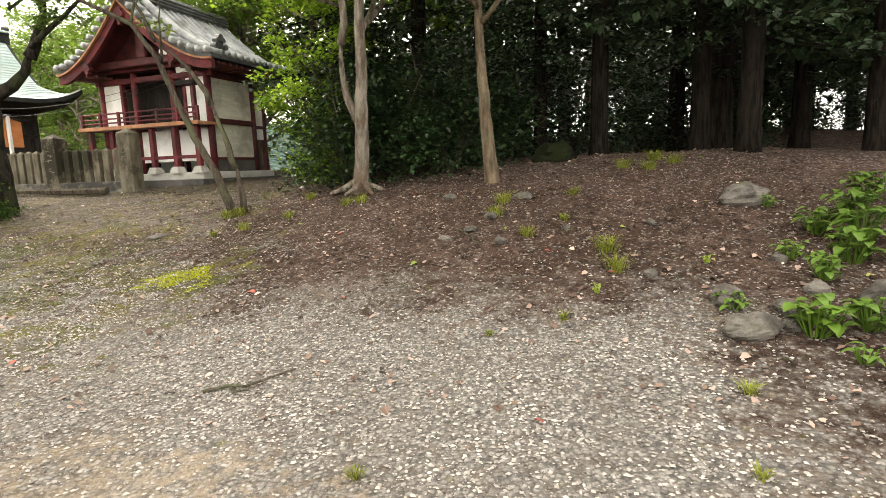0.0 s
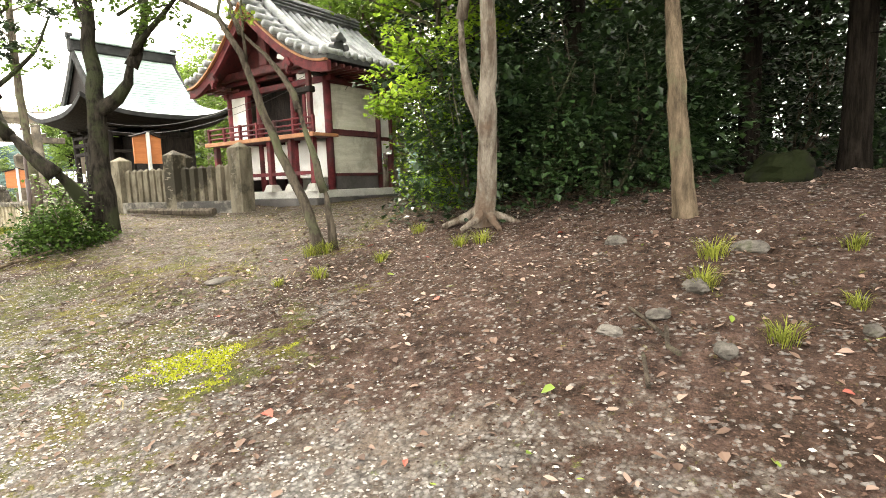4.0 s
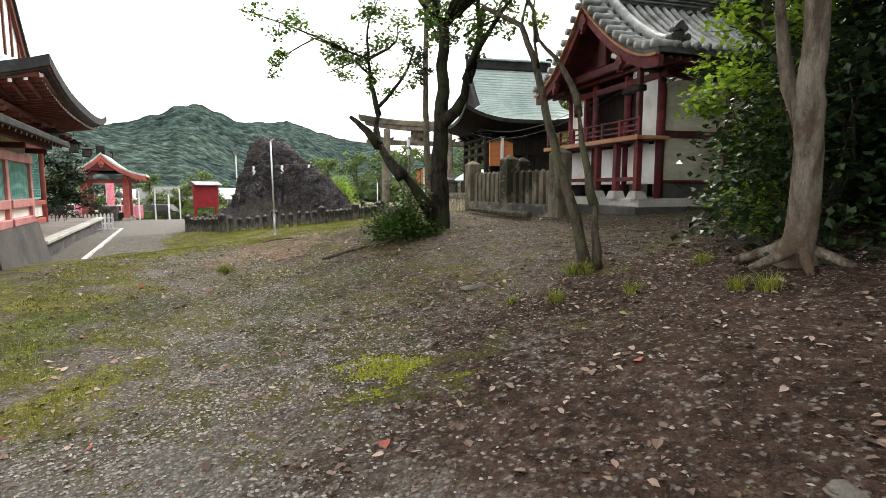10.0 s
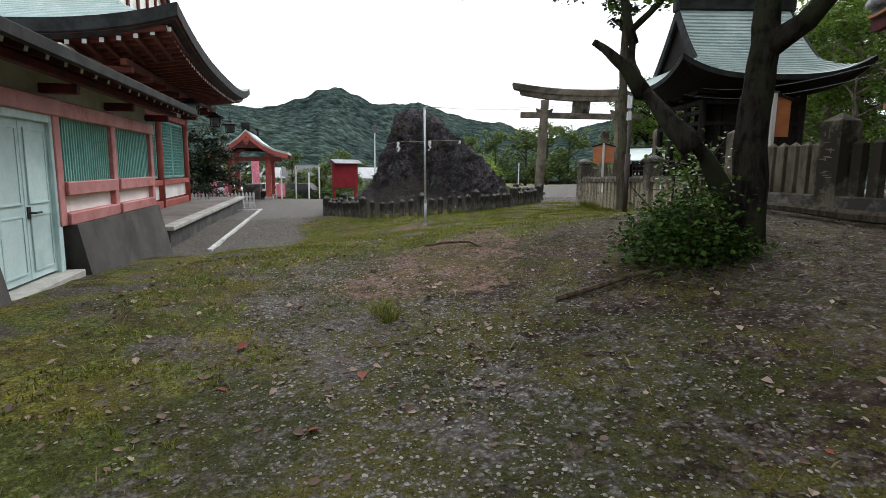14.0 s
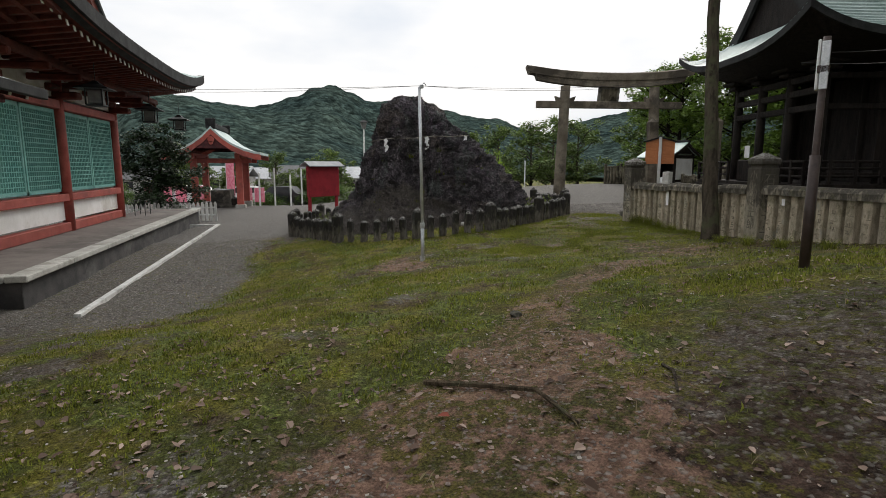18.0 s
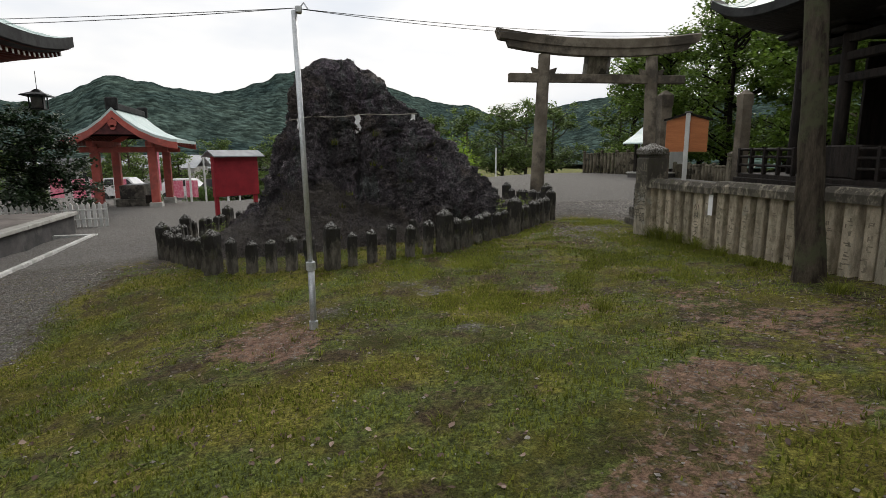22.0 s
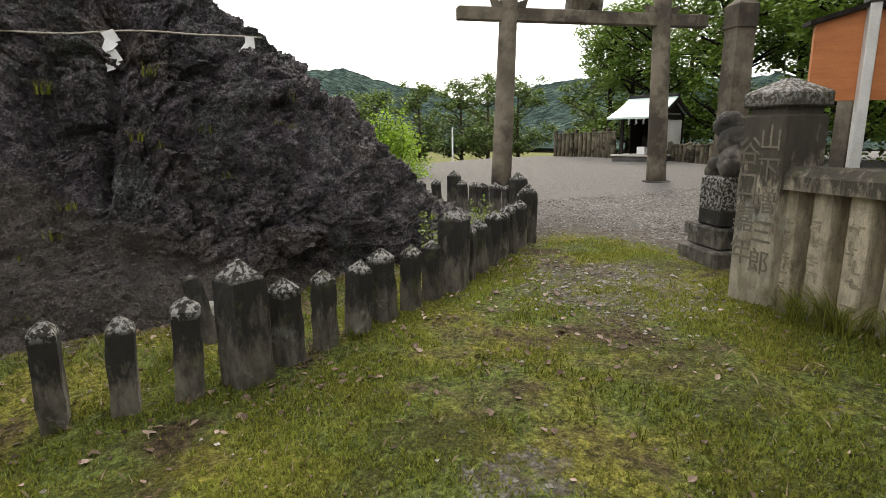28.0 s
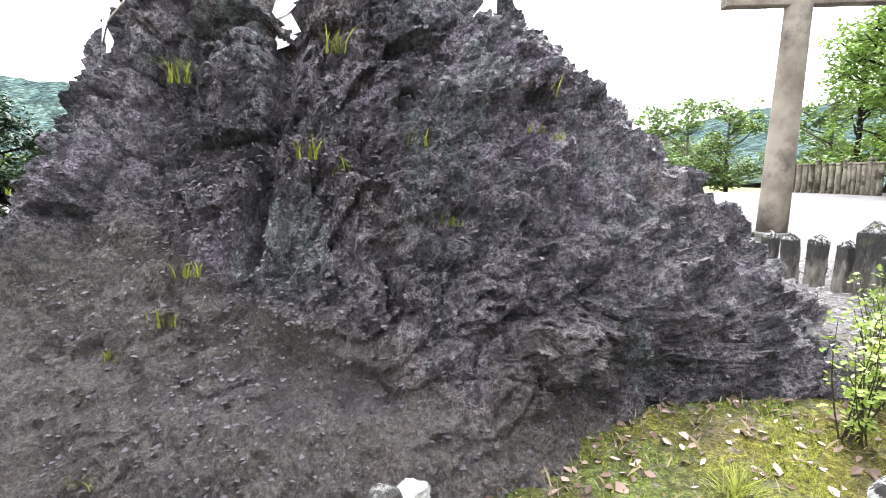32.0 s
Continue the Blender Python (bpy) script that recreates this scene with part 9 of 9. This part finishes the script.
def thin_shrub(x, y, h, seed, label="thin twiggy weed with small yellow-green leaves"):
    rng = random.Random(seed)
    root = thing("weed_shrub", pose(x, y, height(x, y)), label, "plant")
    wood, crown = Geo(), Geo()
    for _ in range(14):
        a, s = rng.uniform(0, 6.283), rng.uniform(0.1, 0.5)
        tip = Vector((math.cos(a) * s * h, math.sin(a) * s * h, h * rng.uniform(0.6, 1.0)))
        path = limb(wood, rng, (rng.uniform(-0.05, 0.05), rng.uniform(-0.05, 0.05), -0.02), tip, 0.005, 0.002, 0.08, 4, 4)
        for p in path[1:]:
            leaf_cloud(crown, rng, p, 0.06, 7, 0.035)
    part("stem_tuft", wood, M["bark"], root)
    tagged(part("leafage", crown, M["leaf_yellow"], root), kind="stuff")


thin_shrub(-22.35, 10.95, 0.6, 1)
thin_shrub(-22.7, 11.3, 0.5, 2)
thin_shrub(-23.3, 11.9, 0.55, 3)
thin_shrub(-24.6, 5.4, 0.5, 4)


def blades(count, x0, x1, y0, y1, h, weight, seed, lean=0.35, w=0.006):
    """Grass blades strewn where weight(x, y) lets them grow."""
    r = np.random.RandomState(seed)
    x, y = r.uniform(x0, x1, count), r.uniform(y0, y1, count)
    keep = r.rand(count) < weight(x, y)
    x, y = x[keep], y[keep]
    n = len(x)
    z, a = sample(GRID["z"], x, y), r.uniform(0, 6.283, n)
    hh, b = h * r.uniform(0.45, 1.25, n), r.uniform(0, 6.283, n)
    dx, dy = np.cos(a) * w, np.sin(a) * w
    tx, ty = np.cos(b) * hh * lean, np.sin(b) * hh * lean
    v = np.stack([np.stack([x - dx, y - dy, z - 0.005], 1), np.stack([x + dx, y + dy, z - 0.005], 1), np.stack([x + dx * 0.7 + tx * 0.4, y + dy * 0.7 + ty * 0.4, z + hh * 0.6], 1), np.stack([x + tx, y + ty, z + hh * 0.95], 1)], 1).reshape(-1, 3)
    return v, (np.arange(n)[:, None] * 4 + np.array([[0, 1, 2, 3]]))


def strew(name, v, f, material, label, category):
    me = bpy.data.meshes.new(name)
    me.from_pydata(v.tolist(), [], f.tolist())
    return tagged(part(name, me, material), label, category, kind="stuff")


def g_mark(k):
    return lambda x, y: sample(GRID["marks"][k], x, y)


def lush_turf(x, y):
    return np.clip(g_mark(0)(x, y) * 1.1 - 0.2, 0, 1) ** 1.3 * np.clip((g_mark(4)(x, y) - 0.4) * 3.6, 0.03, 1) * (1 - np.clip(1.2 * sample(GRID["worn"], x, y), 0, 0.95))


v, f = blades(420000, -23, -2.6, 2.4, 13.4, 0.03, lush_turf, 1)
strew("short_turf", v, f, M["grass"], "short patchy green turf", "grass")
v, f = blades(150000, -22.6, -17.0, 8.2, 13.2, 0.022, lambda x, y: np.clip(g_mark(0)(x, y) * 1.2, 0.05, 0.9) * np.clip((g_mark(4)(x, y) - 0.42) * 4, 0.06, 1) * np.clip((-21.9 - 0.55 * (y - 10) - x) * -2 + 0.5, 0.15, 1), 15, 0.6, 0.004)
strew("fine_turf", v, f, M["grass"], "fine mossy turf beside the ring of posts", "grass")
v, f = blades(40000, -23, -2.6, 2.4, 13.0, 0.045, lambda x, y: 0.22 * g_mark(0)(x, y), 2, 0.8, 0.004)
strew("dry_stalks", v, f, M["straw"], "dry straw stalks lying in the turf", "grass")


v, f = blades(60000, -4.4, -2.2, 4.6, 6.3, 0.016, lambda x, y: np.clip((g_mark(1)(x, y) - 0.8) * 1.6 + 0.9 * (g_mark(4)(x, y) - 0.5), 0, 1) * (g_mark(1)(x, y) > 0.75), 14, 0.8, 0.005)
strew("moss_cushion", v, f, M["moss_tip"], "vivid yellow-green moss cushion on gravel", "moss")


def tufts(spots, h, seed, per=95, r0=0.07, lean=0.6):
    r, vs, fs, n0 = np.random.RandomState(seed), [], [], 0
    for x, y, k in spots:
        n = int(per * k)
        a, d = r.uniform(0, 6.283, n), r.uniform(0, r0 * k, n)
        px_, py_ = x + np.cos(a) * d, y + np.sin(a) * d
        z, hh, b = sample(GRID["z"], px_, py_), h * k * r.uniform(0.5, 1.2, n), a + r.uniform(-0.6, 0.6, n)
        w, out = 0.0026, hh * lean
        cx, cy = np.cos(b), np.sin(b)
        ring = []
        for s, q in ((0, 1.0), (0.45, 0.9), (0.8, 0.6), (1.0, 0.1)):
            zz = z + hh * (s - 0.35 * s * s)
            ring += [np.stack([px_ + cx * out * s * s - cy * w * q, py_ + cy * out * s * s + cx * w * q, zz], 1), np.stack([px_ + cx * out * s * s + cy * w * q, py_ + cy * out * s * s - cx * w * q, zz], 1)]
        vs.append(np.stack(ring, 1).reshape(-1, 3))
        fs.append((n0 + np.arange(n)[:, None, None] * 8 + np.array([[[0, 1, 3, 2], [2, 3, 5, 4], [4, 5, 7, 6]]])).reshape(-1, 4))
        n0 += n * 8
    return np.concatenate(vs), np.concatenate(fs)


tuft_spots = [(1.09, 5.55, 1.5), (1.11, 5.15, 1.4), (0.06, 7.1, 1.4), (0.0, 6.6, 1.3), (0.35, 5.95, 1.1), (0.75, 6.4, 0.8), (0.9, 7.2, 1.0), (-3.31, 7.0, 1.2), (-2.89, 7.46, 1.1), (-2.89, 8.3, 1.2), (-1.94, 7.78, 1.3), (-2.15, 7.75, 1.2), (-3.8, 7.75, 1.5), (-3.95, 7.7, 1.3), (-3.6, 6.75, 0.8), (0.62, 4.3, 0.6), (1.5, 3.3, 0.7), (1.3, 2.6, 0.5), (0.1, 4.1, 0.4), (-0.4, 2.6, 0.6), (2.0, 8.3, 1.5), (2.4, 8.6, 1.6), (1.7, 8.5, 1.5), (2.2, 8.9, 1.6), (-19.6, 12.55, 2.6), (-19.2, 12.5, 2.4), (-19.9, 12.6, 2.0), (-18.7, 12.4, 2.0), (-18.2, 12.35, 1.6), (-17.4, 12.1, 1.3), (-16.0, 11.7, 1.4), (-15.2, 11.5, 1.6), (-14.4, 11.3, 1.6), (-13.6, 11.2, 1.4), (-16.74, 9.65, 1.5), (-7.96, 4.72, 1.3), (-8.2, 4.68, 1.4), (-21.2, 8.8, 1.3), (-21.5, 9.3, 1.0), (-22.0, 10.2, 1.2), (-21.0, 9.9, 0.8), (-23.5, 11.6, 1.4)]
v, f = tufts(tuft_spots, 0.125, 3)
strew("grass_tufts", v, f, M["grass"], "long green grass tufts on bare soil", "grass")
rr = np.random.RandomState(12)
v, f = tufts([(x, y, 0.35 + 0.5 * rr.rand()) for x, y in zip(rr.uniform(-21, -6.5, 420), rr.uniform(2.6, 12.5, 420)) if sample(GRID["marks"][0], np.array([x]), np.array([y]))[0] > 0.4], 0.12, 4, 26, 0.06)
strew("turf_clumps", v, f, M["grass"], "scattered coarse clumps in the turf", "grass")


def pebbles(count, x0, x1, y0, y1, size, weight, seed):
    r = np.random.RandomState(seed)
    x, y = r.uniform(x0, x1, count), r.uniform(y0, y1, count)
    keep = r.rand(count) < weight(x, y)
    x, y = x[keep], y[keep]
    n = len(x)
    z, a = sample(GRID["z"], x, y), r.uniform(0, 6.283, n)
    s = size * (0.4 + 1.1 * r.rand(n) ** 2.2)
    base = np.array([(1, 0, 0), (0, 1, 0), (-1, 0, 0), (0, -1, 0), (0.1, 0.1, 0.75), (0, 0, -0.6)])
    p = base[None] * (1 + 0.45 * (r.rand(n, 6, 3) - 0.5)) * s[:, None, None] * np.stack([np.ones(n), r.uniform(0.55, 0.95, n), r.uniform(0.4, 0.8, n)], 1)[:, None]
    c, d = np.cos(a)[:, None], np.sin(a)[:, None]
    q = np.stack([p[..., 0] * c - p[..., 1] * d + x[:, None], p[..., 0] * d + p[..., 1] * c + y[:, None], p[..., 2] + z[:, None] + 0.25 * s[:, None]], 2)
    faces = np.array([(0, 1, 4), (1, 2, 4), (2, 3, 4), (3, 0, 4), (1, 0, 5), (2, 1, 5), (3, 2, 5), (0, 3, 5)])
    return q.reshape(-1, 3), (np.arange(n)[:, None, None] * 6 + faces[None]).reshape(-1, 3)


def stony(x, y):
    return np.clip(0.1 + g_mark(3)(x, y), 0, 1) * (1 - 0.85 * g_mark(2)(x, y)) * (1 - 0.8 * g_mark(0)(x, y))


v, f = pebbles(84000, -4.2, 3.2, 1.0, 5.6, 0.0115, stony, 5)
strew("gravel", v, f, M["pebble"], "loose grey and tan gravel", "gravel")
v, f = pebbles(60000, -12, -3, 2.0, 7.0, 0.0115, lambda x, y: np.clip(0.12 + 0.8 * g_mark(3)(x, y) - 0.3 * g_mark(0)(x, y), 0.03, 1), 6)
strew("gravel", v, f, M["pebble"], "loose grey and tan gravel", "gravel")
v, f = pebbles(50000, -4, 3.5, 4.6, 9.0, 0.013, lambda x, y: 0.045 + 0 * x, 7)
strew("soil_stones", v, f, M["pebble"], "small stones in dark soil", "gravel")
v, f = pebbles(90000, -4.5, 3.5, 4.4, 8.4, 0.008, lambda x, y: np.clip(g_mark(2)(x, y), 0, 1) * 0.8, 17)
strew("earth_crumbs", v, f, M["crumb"], "loose crumbs of reddish brown earth", "earth")
v, f = pebbles(34000, -23, -11, 2.0, 13.5, 0.014, lambda x, y: np.clip(0.16 + 0.55 * g_mark(3)(x, y), 0, 1) * (1 - 0.55 * g_mark(0)(x, y)), 8)
strew("gravel", v, f, M["pebble"], "loose grey gravel in the turf", "gravel")
v, f = pebbles(26000, -19, -8, 4.2, 11.5, 0.011, lambda x, y: np.clip(sample(GRID["worn"], x, y), 0, 1) * 0.9, 18)
strew("gravel", v, f, M["rust_pebble"], "loose reddish grit of the trodden path", "gravel")
v, f = pebbles(36000, -27, -18, 10.5, 19, 0.02, lambda x, y: np.clip(g_mark(3)(x, y), 0, 1), 9)
strew("gravel", v, f, M["pebble"], "pale loose gravel of the forecourt", "gravel")


def leaves(count, x0, x1, y0, y1, size, weight, seed):
    """Fallen leaves: pointed, folded along the rib, each lying its own way."""
    r = np.random.RandomState(seed)
    x, y = r.uniform(x0, x1, count), r.uniform(y0, y1, count)
    keep = r.rand(count) < weight(x, y)
    x, y = x[keep], y[keep]
    n = len(x)
    z, a, s = sample(GRID["z"], x, y), r.uniform(0, 6.283, n), size * r.uniform(0.55, 1.35, n)
    tip, roll, cup = r.uniform(-0.35, 0.45, n), r.uniform(-0.5, 0.5, n), r.uniform(0.05, 0.4, n)
    base = np.array([(-1, 0), (-0.35, 0.42), (0.35, 0.4), (1, 0), (0.35, -0.4), (-0.35, -0.42)])
    px_, py_ = base[:, 0][None] * s[:, None] * 0.5 * (1 + 0.35 * (r.rand(n, 6) - 0.5)), base[:, 1][None] * s[:, None] * r.uniform(0.35, 0.95, n)[:, None] * (1 + 0.5 * (r.rand(n, 6) - 0.5))
    pz_ = tip[:, None] * px_ + roll[:, None] * py_ + cup[:, None] * np.abs(py_) * 1.5
    pz_ = pz_ - pz_.min(1, keepdims=True) + 0.004
    c, d = np.cos(a)[:, None], np.sin(a)[:, None]
    q = np.stack([px_ * c - py_ * d + x[:, None], px_ * d + py_ * c + y[:, None], pz_ + z[:, None]], 2)
    return q.reshape(-1, 3), (np.arange(n)[:, None, None] * 6 + np.array([[[0, 1, 2, 3], [0, 3, 4, 5]]])).reshape(-1, 4)


v, f = leaves(7600, -5, 4.5, 3.0, 11, 0.05, lambda x, y: np.clip(0.3 + 0.4 * g_mark(2)(x, y), 0, 1) * np.clip(1.25 - 0.2 * np.maximum(x, 0), 0.2, 1), 21)
strew("fallen_leaves", v, f, M["dead_leaf"], "dry tan and brown fallen leaves", "leaves")
v, f = leaves(6000, -13, 4.5, 2.0, 10.5, 0.019, lambda x, y: np.clip(0.25 + 0.6 * g_mark(2)(x, y) + 0.5 * (g_mark(4)(x, y) - 0.5), 0.05, 1), 27)
strew("leaf_crumbs", v, f, M["dead_leaf"], "crumbled bits of dry leaves", "leaves")
v, f = leaves(5600, -13, -3, 2.5, 10, 0.046, lambda x, y: np.clip(0.35 + 0.7 * (g_mark(4)(x, y) - 0.4), 0.1, 1), 22)
strew("fallen_leaves", v, f, M["dead_leaf"], "dry tan and brown fallen leaves", "leaves")
v, f = leaves(2600, -13.5, -6.5, 2.0, 5.4, 0.05, lambda x, y: np.clip(0.3 + 0.9 * (g_mark(4)(x, y) - 0.4), 0.08, 1), 28)
strew("fallen_leaves", v, f, M["dead_leaf"], "dry fallen leaves along the wing of the hall", "leaves")
v, f = leaves(5200, -23, -11, 4, 13, 0.036, lambda x, y: np.clip(0.55 + 0.8 * (g_mark(4)(x, y) - 0.5), 0.1, 1), 23)
strew("fallen_leaves", v, f, M["dead_leaf"], "dry fallen leaves in the turf", "leaves")
v, f = leaves(4200, -23.6, -20.0, 8.0, 12.4, 0.048, lambda x, y: np.clip(1.9 - 1.6 * np.hypot((x + 24.7) / 3.1, (y - 8.15) / 3.9), 0.18, 1), 24)
strew("fallen_leaves", v, f, M["dead_leaf"], "pale leaves caught along the ring of posts", "leaves")
v, f = leaves(60, -12, 3, 2.5, 9, 0.07, lambda x, y: 0.6 + 0 * x, 25)
strew("red_leaves", v, f, M["red_leaf"], "a few red fallen leaves", "leaves")
v, f = leaves(40, -5, 3, 4.5, 9, 0.06, lambda x, y: 0.6 + 0 * x, 26)
strew("green_leaves", v, f, M["leaf_yellow"], "a few fresh green fallen leaves", "leaves")


# ---- rubble, grass and leaves on the rock's slope ----
def rock_litter(count, z0, z1, seed):
    r = np.random.RandomState(seed)
    co = np.empty(len(sacred_rock.data.vertices) * 3)
    sacred_rock.data.vertices.foreach_get("co", co)
    co = co.reshape(-1, 3)
    co = co[(co[:, 2] > z0) & (co[:, 2] < z1) & (co[:, 0] > -24.9)]
    return co[r.randint(0, len(co), count)]


def stones_at(p, size, seed):
    r = np.random.RandomState(seed)
    n = len(p)
    s = size * (0.35 + 1.3 * r.rand(n) ** 2.5)
    base = np.array([(1, 0, 0), (0, 1, 0), (-1, 0, 0), (0, -1, 0), (0, 0, 1), (0, 0, -1)])
    q = base[None] + 0.9 * (r.rand(n, 6, 3) - 0.5)
    tip = r.uniform(-1.2, 1.2, n)[:, None]
    q = np.stack([q[..., 0], q[..., 1] * np.cos(tip) - q[..., 2] * np.sin(tip), q[..., 1] * np.sin(tip) + q[..., 2] * np.cos(tip)], 2) * np.array((0.8, 0.8, 0.5)) * s[:, None, None]
    a = r.uniform(0, 6.283, n)
    c, d = np.cos(a)[:, None], np.sin(a)[:, None]
    q = np.stack([q[..., 0] * c - q[..., 1] * d, q[..., 0] * d + q[..., 1] * c, q[..., 2]], 2) + p[:, None]
    faces = np.array([(0, 1, 4), (1, 2, 4), (2, 3, 4), (3, 0, 4), (1, 0, 5), (2, 1, 5), (3, 2, 5), (0, 3, 5)])
    return q.reshape(-1, 3), (np.arange(n)[:, None, None] * 6 + faces[None]).reshape(-1, 3)


v, f = stones_at(rock_litter(9000, 0.2, 2.2, 31), 0.0145, 31)
strew("rock_rubble", v, f, M["rubble"], "small broken purple stones lying on the rock", "stone")


def tufts_at(spots, seed):
    """Grass tufts that hang from clefts."""
    rng, g = random.Random(seed), Geo()
    for (x, y, z), h, n in spots:
        for _ in range(n):
            a, out = rng.uniform(-1.7, 1.7), rng.uniform(0.15, 0.8)
            b = Vector((x + rng.uniform(-0.03, 0.03), y + rng.uniform(-0.06, 0.06), z))
            d, side = Vector((math.cos(a), math.sin(a), 0)), Vector((-math.sin(a), math.cos(a), 0)) * 0.005
            hh = h * rng.uniform(0.5, 1.2)
            rows = [b + d * hh * out * s * s + Vector((0, 0, hh * (s - 0.45 * out * s * s))) for s in (0, 0.4, 0.75, 1.0)]
            g.add([p - side * w for p, w in zip(rows, (1, 0.9, 0.6, 0.1))] + [p + side * w for p, w in zip(rows, (1, 0.9, 0.6, 0.1))], [(0, 1, 5, 4), (1, 2, 6, 5), (2, 3, 7, 6)])
    return g


rng = random.Random(88)
clefts = [((-23.5, 9.78, 1.96), 0.26, 18), ((-23.14, 7.75, 2.08), 0.15, 22), ((-22.9, 8.45, 1.68), 0.14, 18), ((-23.2, 8.55, 2.25), 0.15, 18), ((-22.95, 8.6, 1.6), 0.1, 24), ((-22.6, 7.95, 1.15), 0.1, 16), ((-23.0, 9.0, 1.75), 0.1, 16)]
clefts += [(tuple(p + np.array((0.02, 0, 0))), rng.uniform(0.05, 0.11), rng.randint(5, 12)) for p in rock_litter(12, 0.4, 2.2, 33)]
tagged(part("cleft_grass", tufts_at(clefts, 34), M["grass"]), "green grass tufts in the clefts of the rock", "grass", kind="stuff")
v, f = blades(3600, -23.6, -20.4, 8.2, 12.4, 0.06, lambda x, y: np.clip(2.2 - 1.9 * np.hypot((x + 24.7) / 3.1, (y - 8.15) / 3.9), 0, 1) * 0.8, 35, 0.9, 0.003)
strew("dry_grass", v, f, M["straw"], "dry grass at the foot of the rock", "grass")
